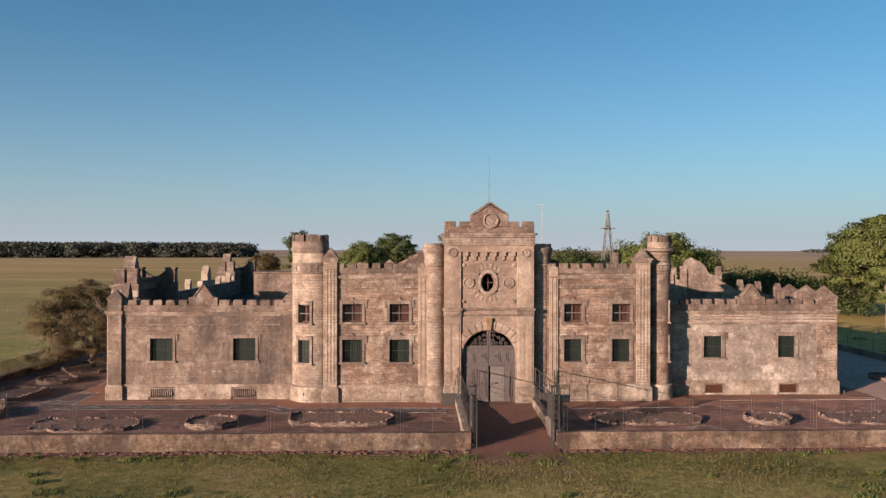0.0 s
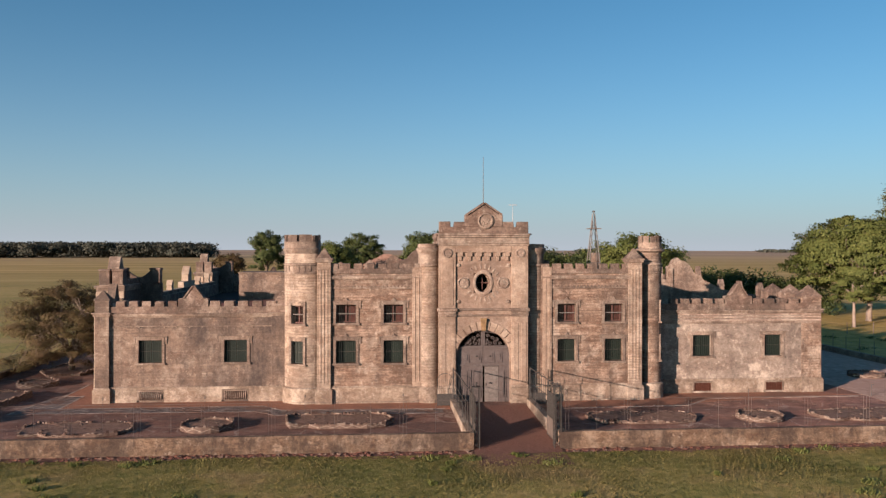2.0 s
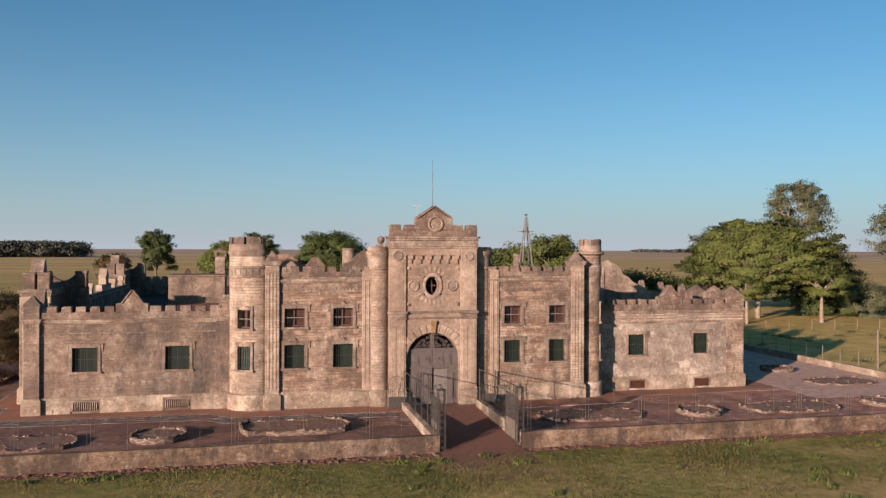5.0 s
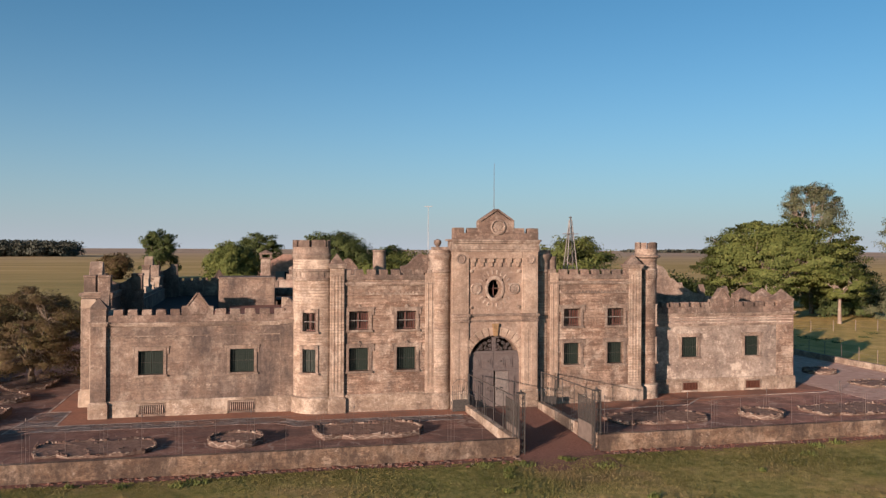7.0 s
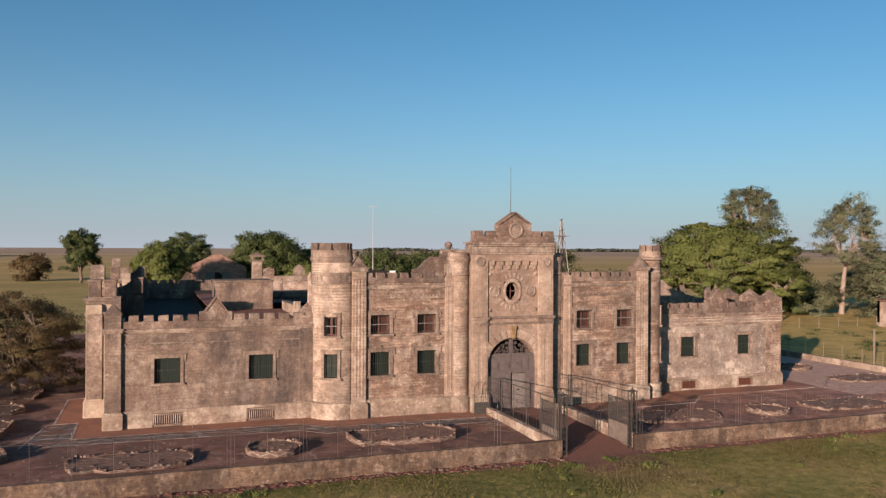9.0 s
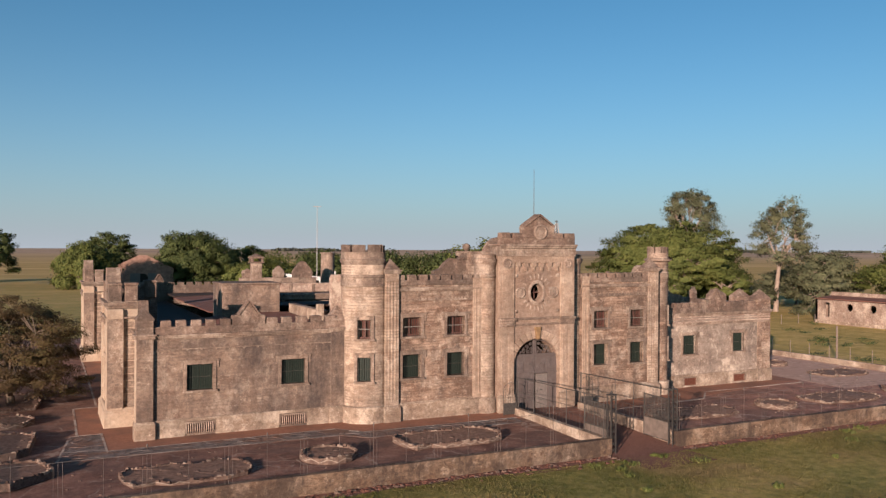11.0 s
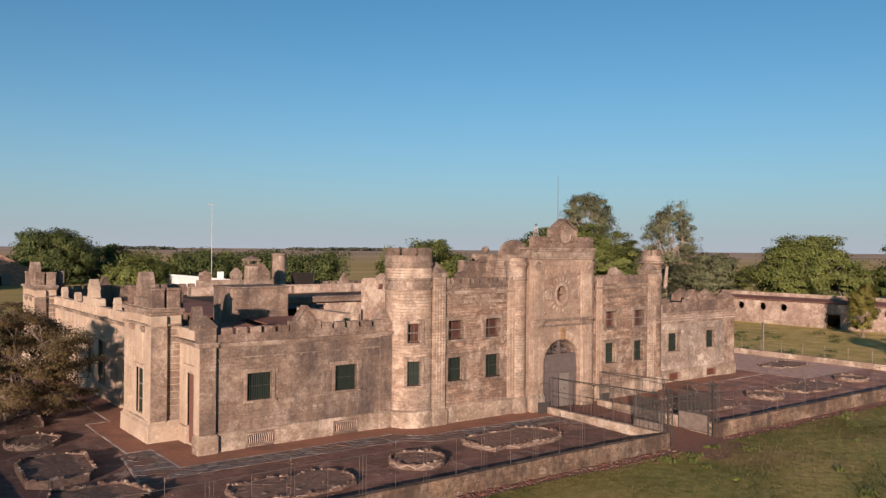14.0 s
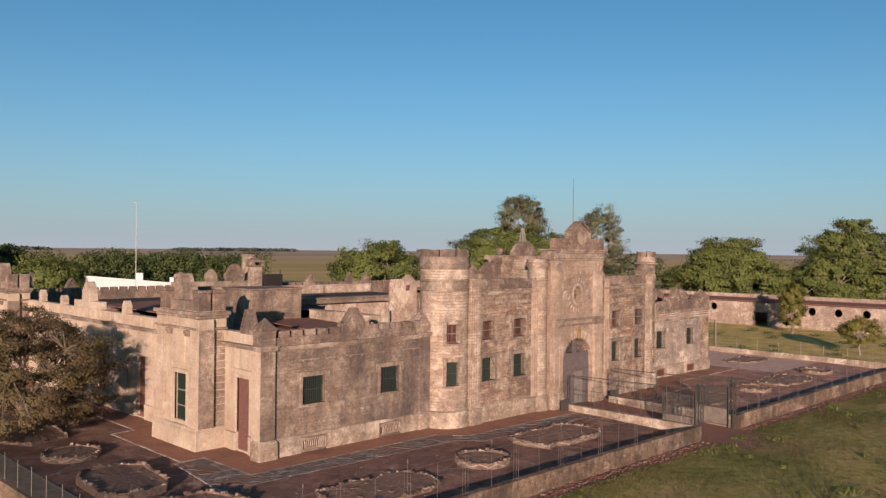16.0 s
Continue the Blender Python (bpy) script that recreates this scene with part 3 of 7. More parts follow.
walk_strip("pavement_apron", [(-20.35, 48.85), (-8.6, 48.95), (-7.4, 47.6), (2.5, 47.4), (2.5, 52), (-17, 52), (-17, 98), (-20.1, 98), (-20.15, 61.1), (-21.5, 61.0), (-21.55, 53.0), (-20.35, 53.1)],
           0.012, APRON, "brick red walk along the castle wall")
walk_strip("pavement_apron", [(AX * 2 + 7.4, 48.0), (27.8, 50.2), (29.4, 50.2), (29.4, 98), (26, 98), (26, 53), (7.4, 53), (7.4, 47.4), (AX * 2 + 6, 47.4)],
           0.012, APRON, "brick red walk along the castle wall")
walk_strip("pavement_earth", [(29.6, 46.3), (39.7, 46.3), (39.7, 90), (29.6, 90)], 0.006, EARTH, "pale trodden earth and rubble east of the castle")
t = Mesh()
for (a, b) in (((-20.35, 48.85), (-8.6, 48.95)), ((-8.6, 48.95), (-7.4, 47.6)), ((-7.4, 47.6), (2.2, 47.4)), ((-20.35, 48.85), (-20.35, 53.1)),
               ((-20.35, 53.1), (-21.55, 53.0)), ((-21.55, 53.0), (-21.5, 61.0)), ((-21.5, 61.0), (-20.15, 61.1)), ((-20.15, 61.1), (-20.1, 90.0)), ((-22.6, 47.5), (-21.9, 52.9)), ((-21.9, 52.9), (-21.55, 53.0)), ((9.0, 47.0), (17, 47.4)), ((17, 47.4), (19, 49.4)), ((19, 49.4), (29, 49.6))):
    a, b = Vector(a), Vector(b)
    d = (b - a).normalized()
    w = Vector((-d.y, d.x)) * 0.06
    t.slab_z([tuple(a - w), tuple(b - w), tuple(b + w), tuple(a + w)], 0.0, 0.022)
tagged(part("kerb_line", t, LINE), "thin worn white edging of the walk", "edging", kind="structure")


# ---- terrace walls ----
def low_wall(name, a, b, z0, z1, thick, label, mat_=None, coping=0.04):
    """A garden wall from a to b with a worn coping."""
    a, b = Vector((*a, 0)), Vector((*b, 0))
    d = b - a
    n = max(2, int(d.length / 0.8))
    d.normalize()
    w = Vector((-d.y, d.x, 0)) * thick / 2
    length = (b - a).length
    v, f = [], []
    for i in range(n + 1):
        p = a + d * (length * i / n)
        e = 0.025 * noise.noise((p.x * 1.3, p.y * 1.3, 0)) + random.uniform(-0.012, 0.012)
        v += [p - w + Vector((0, 0, z0)), p - w + Vector((0, 0, z1 + e)), p + w + Vector((0, 0, z1 + e)), p + w + Vector((0, 0, z0))]
    for i in range(n):
        k = 4 * i
        f += [(k, k + 4, k + 5, k + 1), (k + 1, k + 5, k + 6, k + 2), (k + 2, k + 6, k + 7, k + 3)]
    f += [(0, 1, 2, 3), (4 * n + 3, 4 * n + 2, 4 * n + 1, 4 * n)]
    o = part(name, Mesh().add(v, f), mat_ or LOWWALL)
    return tagged(o, label, "wall", kind="structure")


WT = 0.41
low_wall("wall_terrace_front", (TX0, 39.3), (RX0, 39.3), -0.7, WT, 0.34, "low stained cement garden wall along the terrace")
low_wall("wall_terrace_front", (RX1, 39.3), (TX1 + 6, 39.3), -0.7, WT, 0.34, "low stained cement garden wall along the terrace")
low_wall("wall_ramp", (RX0 - 0.17, 39.5), (RX0 - 0.17, RY), -0.7, WT, 0.34, "pale flaking side wall of the entrance ramp", PLINTH)
low_wall("wall_ramp", (RX1 + 0.17, 39.5), (RX1 + 0.17, RY), -0.7, WT, 0.34, "pale flaking side wall of the entrance ramp", PLINTH)
low_wall("wall_terrace_side", (TX0, 39.5), (TX0, TY1), -0.7, WT, 0.34, "low cement side wall of the terrace")
low_wall("wall_terrace_side", (TX1, 39.5), (TX1, TY1), -0.7, 0.5, 0.34, "pale low side wall of the terrace", PLINTH)

# ---- the castle ----
castle = thing("castle", "weathered cream and brown castle with battlements, towers and a flaking facade", "castle", at=(0, 0, 0))


def M(x, s):
    """A place across the facade; s = 1 mirrors it about the axis."""
    return x if s < 0 else 2 * AX - x


CACHE = {}


def cached(key, build):
    if key not in CACHE:
        CACHE[key] = build()
    o = CACHE[key]
    return o


def sub(key, name, parent, build, material, m=None, label="", **kw):
    """A part whose mesh is made once under a key and then shared."""
    if key in CACHE:
        o = new(name, CACHE[key])
        o.parent = parent
        if label:
            tagged(o, label)
    else:
        o = part(name, build(), material, parent, label, **kw)
        CACHE[key] = o.data
    if m is not None:
        o.matrix_basis = m
    return o


def surround_mesh(w, h, key):
    t = Mesh()
    q = 0.17
    t.box(-w / 2 - q, -w / 2, -0.06, 0.06, -0.02, h + q)
    t.box(w / 2, w / 2 + q, -0.06, 0.06, -0.02, h + q)
    t.box(-w / 2, w / 2, -0.06, 0.06, h, h + q)
    e = 0.16 if key is not None else 0.0
    t.box(-w / 2 - q - e, w / 2 + q + e, -0.085, 0.05, h + q, h + q + 0.07)
    for s in (-1, 1) if key is not None else ():
        t.box(s * (w / 2 + q + 0.02), s * (w / 2 + q + 0.14), -0.05, 0.05, h - 0.22, h + q)
    if key:
        t.slab_y([(-0.16, h + q + 0.07), (0.16, h + q + 0.07), (0.07, h + q + 0.17), (0, h + q + 0.27), (-0.07, h + q + 0.17)], -0.09, 0.03)
        t.box(-0.09, 0.09, -0.09, -0.05, h + 0.02, h + q)
    return t


def window(w, h, style, m, key=True):
    """A barred window: moulded surround, sill, leaves or frame, bars."""
    tag = (round(w, 2), round(h, 2), style, key)
    d = 0.14 if key else 0.0                   # the two-storey fronts have deeper reveals
    win = sub(("win",) + tag, "window", castle, lambda: surround_mesh(w, h, key), TRIM, m, bevel=0.012)
    sub(("sill",) + tag, "sill", win, lambda: Mesh().box(-w / 2 - 0.22, w / 2 + 0.22, -0.13, 0.2, -0.12, 0.0, 0.012), TRIM)
    if style == "green":
        for s in (-1, 1):
            def leaf():
                t = Mesh()
                x0, x1 = (0.008, w / 2 - 0.01) if s > 0 else (-w / 2 + 0.01, -0.008)
                t.box(x0, x1, 0.22 + d, 0.26 + d, 0.01, h - 0.01)
                for k in range(4):
                    a = x0 + (x1 - x0) * k / 4 + 0.012
                    t.box(a, a + (x1 - x0) / 4 - 0.024, 0.205 + d, 0.225 + d, 0.08, h - 0.08)
                return t
            sub(("leaf", s) + tag, "shutter", win, leaf, GREEN, label="dark green boarded shutter")
    else:
        def fr():
            t = Mesh()
            t.box(-w / 2, -w / 2 + 0.08, 0.22 + d, 0.3 + d, 0, h)
            t.box(w / 2 - 0.08, w / 2, 0.22 + d, 0.3 + d, 0, h)
            t.box(-w / 2 + 0.08, w / 2 - 0.08, 0.22 + d, 0.3 + d, h - 0.08, h)
            t.box(-w / 2 + 0.08, w / 2 - 0.08, 0.22 + d, 0.3 + d, 0, 0.08)
            t.box(-0.05, 0.05, 0.22 + d, 0.3 + d, 0.08, h - 0.08)
            return t
        sub(("frame",) + tag, "window_frame", win, fr, REDWOOD, label="dark red window frame")
        for s in (-1, 1):
            def inner():
                x0, x1 = (0.01, w / 2 - 0.02) if s > 0 else (-w / 2 + 0.02, -0.01)
                t = Mesh().box(x0, x1, 0.46, 0.5, 0.0, h)
                for za, zb in ((0.12, h * 0.45), (h * 0.53, h - 0.12)):
                    t.box(x0 + 0.08, x1 - 0.08, 0.445, 0.465, za, zb, 0.01)
                return t
            sub(("inner", s) + tag, "shutter", win, inner, SHUTTER, label="faded red inner shutter")
        sub(("cross",) + tag, "cross_bar", win, lambda: Mesh().box(-w / 2, w / 2, 0.075, 0.10, h * 0.48, h * 0.48 + 0.045), WHITEBAR)
    n = max(4, int(w / 0.125))
    for i in range(n):
        x = -w / 2 + w * (i + 0.5) / n
        sub(("bar", round(h, 2)), "bar", win, lambda: Mesh().tube((0, 0.09, 0), (0, 0.09, h), 0.0105, n=6), DARKBAR, pose(x, 0, 0))
    if style == "green":
        sub(("tie",) + tag, "cross_bar", win, lambda: Mesh().box(-w / 2, w / 2, 0.07, 0.085, h * 0.5, h * 0.5 + 0.014), BAR)
    return win


def vent(w, h, m, style=0):
    v = sub(("vent", round(w, 2)), "basement_vent", castle, lambda: Mesh().box(-w / 2 - 0.1, w / 2 + 0.1, -0.05, 0.04, h, h + 0.08).box(-w / 2 - 0.1, -w / 2, -0.05, 0.04, 0, h).box(w / 2, w / 2 + 0.1, -0.05, 0.04, 0, h), TRIM, m, bevel=0.01)
    n = int(w / 0.11)
    for i in range(n):
        sub(("ventbar", style), "bar", v, lambda: Mesh().tube((0, 0.0, 0), (0, 0.0, h), 0.02, n=6) if style else Mesh().tube((0, -0.02, 0), (0, -0.13, h * 0.3), 0.028, n=6).tube((0, -0.13, h * 0.3), (0, -0.1, h * 0.75), 0.03, n=6).tube((0, -0.1, h * 0.75), (0, -0.02, h), 0.028, n=6), RUST if style else PINK, pose(-w / 2 + w * (i + 0.5) / n, 0, 0))
    if style:
        sub(("ventback", round(w, 2)), "shutter", v, lambda: Mesh().box(-w / 2, w / 2, 0.1, 0.14, 0, h), RUST, label="rusty red vent cover")


def merlon(x0, x1, y0, y1, z0, z1, parent, material=None):
    w, d, h = abs(x1 - x0), abs(y1 - y0), z1 - z0
    k = ("merlon", round(w, 2), round(d, 2), round(h, 2), random.randint(0, 3), (material or PARAPET).name)
    return sub(k, "merlon", parent, lambda: Mesh().box(-w / 2, w / 2, -d / 2, d / 2, 0, h, 0.02, jit=0.022), material or PARAPET,
               pose((x0 + x1) / 2, (y0 + y1) / 2, z0), bevel=0.02)


def merlon_row(x0, x1, y0, y1, z0, z1, parent, width=0.6, gap=0.22, material=None, along="x"):
    span = abs(x1 - x0)
    n = max(1, round((span + gap) / (width + gap)))
    p = (span + gap) / n
    a = min(x0, x1)
    for i in range(n):
        u0, u1 = a + i * p, a + i * p + p - gap
        if along == "x":
            merlon(u0, u1, y0, y1, z0, z1, parent, material)
        else:
            merlon(y0, y1, u0, u1, z0, z1, parent, material)


def moulding(name, x0, x1, y, zs, parent, material, depth=0.3):
    """A run of moulding on a front: steps (z0, z1, proud)."""
    runs = [[zs[0]]]
    for step in zs[1:]:
        if step[0] - runs[-1][-1][1] > 0.02:
            runs.append([])
        runs[-1].append(step)
    for run in runs:
        t = Mesh()
        for z0, z1, p in run:
            t.box(x0, x1, y - p, y + depth, z0, z1)
        o = part(name, t, material, parent, bevel=0.012)
    return o


def pier(x0, x1, y0, y1, top, apex, material, plinth=0.95, capz=None, name="pier", flutes=True):
    t = Mesh()
    t.box(x0, x1, y0, y1, 0, top)
    if flutes:
        w = abs(x1 - x0)
        for k in range(3):
            a = min(x0, x1) + w * (0.18 + 0.24 * k)
            t.box(a, a + w * 0.14, y0 - 0.025, y0 + 0.02, plinth + 0.3, top - 0.6)
    o = part(name, t, material, castle, bevel=0.02)
    p = Mesh().box(x0 - 0.1 * (1 if x0 < x1 else -1), x1 + 0.1 * (1 if x0 < x1 else -1), y0 - 0.12, y1, 0, plinth - 0.12)
    p.box(min(x0, x1) - 0.1, max(x0, x1) + 0.1, y0 - 0.12, y1, plinth - 0.12, plinth, 0.07)
    part("plinth", p, PLINTH, o, bevel=0.02)
    c = capz if capz is not None else top
    q = Mesh()
    q.box(min(x0, x1) - 0.08, max(x0, x1) + 0.08, y0 - 0.09, y1 + 0.08, c - 0.16, c)
    q.box(min(x0, x1) - 0.14, max(x0, x1) + 0.14, y0 - 0.15, y1 + 0.14, c, c + 0.08)
    part("capital", q, TRIM, o, bevel=0.015)
    if apex:
        q = Mesh()
        if capz is not None:
            q.box(min(x0, x1) - 0.04, max(x0, x1) + 0.04, y0 - 0.04, y1 + 0.04, top - 0.08, top + 0.02)
        q.pyramid(min(x0, x1) - 0.05, max(x0, x1) + 0.05, y0 - 0.05, y1 + 0.05, top + (0.02 if capz is not None else 0.08), apex)
        part("pier_cap", q, PARAPET, o, bevel=0.015)
    return o


def gable(xc, half, y0, y1, z0, z1, apex, parent, along="x"):
    """A small pediment block: shoulders and a steep gable with raised edges."""
    out = [(xc - half, z0), (xc + half, z0), (xc + half, z1), (xc + half * 0.55, z1 + 0.05), (xc, apex), (xc - half * 0.55, z1 + 0.05), (xc - half, z1)]
    rim = [(xc - half * 0.55, z1 + 0.05), (xc - half * 0.42, z1 + 0.0), (xc, apex - 0.17), (xc + half * 0.42, z1 + 0.0), (xc + half * 0.55, z1 + 0.05), (xc + 0.0, apex + 0.04)]
    t = Mesh()
    (t.slab_y if along == "x" else t.slab_x)(out, y0, y1)
    o = part("pediment", t, PARAPET, parent, bevel=0.02)
    for a, b in (((xc - half * 0.62, z1 + 0.0), (xc, apex)), ((xc + half * 0.62, z1 + 0.0), (xc, apex))):
        r = Mesh()
        d = Vector((b[0] - a[0], b[1] - a[1])).normalized()
        nrm = Vector((-d.y, d.x))
        if nrm.y < 0:
            nrm = -nrm
        q = [(a[0], a[1]), (b[0], b[1]), (b[0] + nrm.x * 0.08, b[1] + nrm.y * 0.08), (a[0] + nrm.x * 0.08, a[1] + nrm.y * 0.08)]
        (r.slab_y if along == "x" else r.slab_x)(q, y0 - 0.06, y1 + 0.03)
        part("pediment_edge", r, PARAPET, o)
    return o


def wing(s, W, material):
    """One low wing: front wall, plinth, cornice, battlement, corner pier, windows."""
    xa, xb = M(-18.4 if s < 0 else -18.21, s), M(-5.4, s)
    wins = [(-15.61, 1.38), (-10.49, 1.38)] if s < 0 else [(2 * AX - 19.41, 1.24), (2 * AX - 24.235, 1.16)]
    holes = []
    for c, w in wins:
        c = M(c, s)
        holes.append((c - w / 2, c + w / 2, 2.42, 3.80))
    vents = [M(-15.58, s), M(-10.5, s)] if s < 0 else [19.45, 24.3]
    vw = 1.4 if s < 0 else 1.15
    for c in vents:
        holes.append((c - vw / 2, c + vw / 2, 0.14, 0.68))
    part("wall", Mesh().wall_grid(min(xa, xb), max(xa, xb), 0, 5.8, W, W + 0.5, holes), material, castle)
    # plinth, split round the vents
    cuts = sorted(vents)
    edges = [min(xa, xb)] + [v for c in cuts for v in (c - vw / 2 - 0.1, c + vw / 2 + 0.1)] + [max(xa, xb)]
    for a, b in zip(edges[::2], edges[1::2]):
        part("plinth", Mesh().box(a, b, W - 0.1, W + 0.02, 0, 0.78), PLINTH, castle, bevel=0.015)
    part("plinth_band", Mesh().box(xa, xb, W - 0.1, W + 0.02, 0.78, 0.86).box(xa, xb, W - 0.14, W + 0.02, 0.86, 0.95, 0.03), PLINTH, castle, bevel=0.015)
    if s > 0:
        moulding("string_course", xa, xb, W, [(4.55, 4.62, 0.06), (4.62, 4.72, 0.10)], castle, TRIM)
    else:
        drip = part("string_course", Mesh().box(xa, xb, W - 0.025, W + 0.1, 4.62, 4.68), TRIM, castle, "worn flat string course with small drip stones", bevel=0.01)
        for k in range(17):
            sub(("drip",), "drip_stone", drip, lambda: Mesh().box(-0.06, 0.06, -0.05, 0.02, 0, 0.10, 0.015), TRIM, pose(xa + 0.6 + k * 0.755, W, 4.55))
    moulding("cornice", xa, xb, W, [(5.18, 5.26, 0.07), (5.26, 5.36, 0.16), (5.36, 5.44, 0.22)], castle, TRIM)
    if s > 0:
        for z in (4.72, 4.92, 5.1):
            part("limewashed_band", Mesh().box(xa, xb, W - 0.07, W + 0.1, z, z + 0.09), PINK, castle, "pale limewashed band under the cornice", bevel=0.012)
    par = part("parapet", Mesh().box(xa, xb, W - 0.1, W + 0.35, 5.44, 5.86), PARAPET, castle, bevel=0.02)
    pc = M(-13.02, s) if s < 0 else 21.86
    merlon_row(pc - 4.62, pc - 0.98, W - 0.1, W + 0.35, 5.85, 6.19, par)
    merlon_row(pc + 0.98, pc + 5.0, W - 0.1, W + 0.35, 5.85, 6.19, par)
    gable(pc, 0.9, W - 0.13, W + 0.35, 5.84, 6.35, 7.11, castle)
    for c, w in wins:
        window(w, 1.38, "green", pose(M(c, s), W, 2.42), key=False)
    for c in vents:
        vent(vw, 0.54, pose(c, W - 0.06, 0.14), 0 if s < 0 else 1)
    if s < 0:
        pier(-18.86, -18.0, W - 0.2, W + 0.5, 6.3, 6.88, WALL_L, capz=5.42, flutes=False)
        # thin slab makes the pier's west face paler than its front
        part("pier_side", Mesh().box(-18.885, -18.84, W - 0.19, W + 0.5, 0.95, 5.26), SIDE, castle, "paler west face of the corner pier")
    else:
        pier(26.2, 27.56, W - 0.05, W + 0.9, 6.3, 7.07, WALL, capz=5.42, flutes=False)
    # roofs behind the battlement, at two levels
    if s < 0:
        part("roof", Mesh().box(-18.0, -12.2, W + 0.45, 62.2, 4.2, 4.35), ROOF, castle, "dark rusted sheet roof")
        part("roof", Mesh().box(-12.2, -5.0, W + 0.45, 62.2, 5.08, 5.22), BRICKROOF, castle, "dull red sheet roof")
        for k in range(4):
            part("roof_batten", Mesh().box(-17.4 + 1.3 * k, -17.3 + 1.3 * k, W + 0.6, 62.0, 4.32, 4.47), ROOF, castle)
    else:
        part("roof", Mesh().box(M(-18.0, s), M(-12.2, s), W + 0.45, 62.0, 3.0, 3.15), ROOF, castle, "rusted dark sheet roof")
        part("roof", Mesh().box(M(-12.2, s), M(-5.0, s), W + 0.45, 62.0, 4.3, 4.45), BRICKROOF, castle, "dull red roof")
        part("roof_wall", Mesh().box(M(-12.3, s), M(-12.05, s), W + 0.45, 62.0, 2.9, 4.7), TRIM, castle)


wing(-1, 50.65, WALL_L)
wing(1, 51.45, WALL_R)


def bent(t, cx, cy, r):
    """Wraps a straight wall (u along, d depth) round a tower; u = angle in radians, d = distance in from the face."""
    t.v = [(cx + (r - d) * math.cos(u), cy + (r - d) * math.sin(u), z) for u, d, z in t.v]
    return t


def tower(s):
    cx, cy, r = (-6.06, 50.84, 1.47) if s < 0 else (15.58, 50.5, 0.70)
    face = math.atan2(-1.36, -0.62) if s < 0 else math.atan2(-0.35, 1.2)
    ww = 0.8 if s < 0 else 0.5
    flare = 0.1 if s < 0 else 0.24
    hw = ww / 2 / r

    def flat(o):
        """The west tower is cut off flat where the pier meets it."""
        if s < 0:
            for v in o.data.vertices:
                v.co.x = min(v.co.x, -5.42 + 0.6 * max(0.0, math.hypot(v.co.x - cx, v.co.y - cy) - r))
            o.data.update()
        return o
    holes = [(face - hw, face + hw, 2.42, 3.80), (face - hw, face + hw, 4.86, 5.96)]
    cuts = [math.radians(a) for a in range(-360, 1, 6)]
    lo, hi = -2 * math.pi, 0.0
    body = flat(part("tower", bent(Mesh().wall_grid(lo, hi, 0, 9.3, 0.0, 0.4, holes, cuts=cuts), cx, cy, r), TOWER if s < 0 else WALL, castle,
                "round corner tower with scored render", smooth=True))
    flat(part("plinth", Mesh().lathe(cx, cy, [(r + 0.15, 0), (r + 0.13, 0.8), (r + 0.15, 0.86), (r + 0.15, 0.92), (r + 0.03, 0.98)], 40), PLINTH, body, smooth=True))
    flat(part("tower_band", Mesh().lathe(cx, cy, [(r + 0.01, 7.85), (r + 0.05, 7.9), (r + 0.05, 7.97), (r + 0.01, 8.0), (r + 0.01, 8.38), (r + 0.06, 8.42), (r + 0.06, 8.5), (r + 0.01, 8.54)], 40), TRIM, body, smooth=True))
    for k in range(26):
        a = 2 * math.pi * k / 26
        if s < 0 and cx + r * math.cos(a) > -5.5:
            continue
        sub(("dentil", s), "dentil", body, lambda: Mesh().box(-0.07, 0.07, -0.035, 0.03, 0, 0.34), TRIM, pose(cx + (r + 0.01) * math.cos(a), cy + (r + 0.01) * math.sin(a), 8.02, 0, 0, math.degrees(a) + 90))
    flat(part("tower_cornice", Mesh().lathe(cx, cy, [(r, 9.1), (r + 0.03, 9.2), (r + flare - 0.01, 9.3), (r + flare, 9.4), (r + 0.04, 9.46), (r + 0.03, 9.84), (r - 0.3, 9.85)], 40), TRIM, body, smooth=True))
    n = 10
    for k in range(n):
        if s > 0 and k in (1, 2):
            continue
        u0 = 2 * math.pi * k / n
        flat(part("merlon", bent(Mesh().wall_grid(u0, u0 + 2 * math.pi / n * 0.84, 9.83, 10.26 + random.uniform(-0.03, 0.03), -0.03, 0.28, [], cuts=[u0 + 2 * math.pi / n * 0.42]), cx, cy, r), PARAPET, body))
    for z, h, style in ((2.42, 1.38, "green"), (4.86, 1.1, "red")):
        window(ww, h, style, pose(cx + (r - 0.09) * math.cos(face), cy + (r - 0.09) * math.sin(face), z, 0, 0, math.degrees(face) + 90), key=None)
    if s < 0:
        pier(-8.3, -7.2, 50.56, 51.8, 5.9, 6.76, WALL_L, capz=5.42, flutes=False, name="junction_pier")
        pier(-5.44, -4.6, 49.28, 50.2, 8.75, 9.5, TOWER, name="tower_pier")
    else:
        pier(13.84, 14.72, 49.38, 50.3, 8.75, 9.5, TOWER, name="tower_pier")


tower(-1)
tower(1)


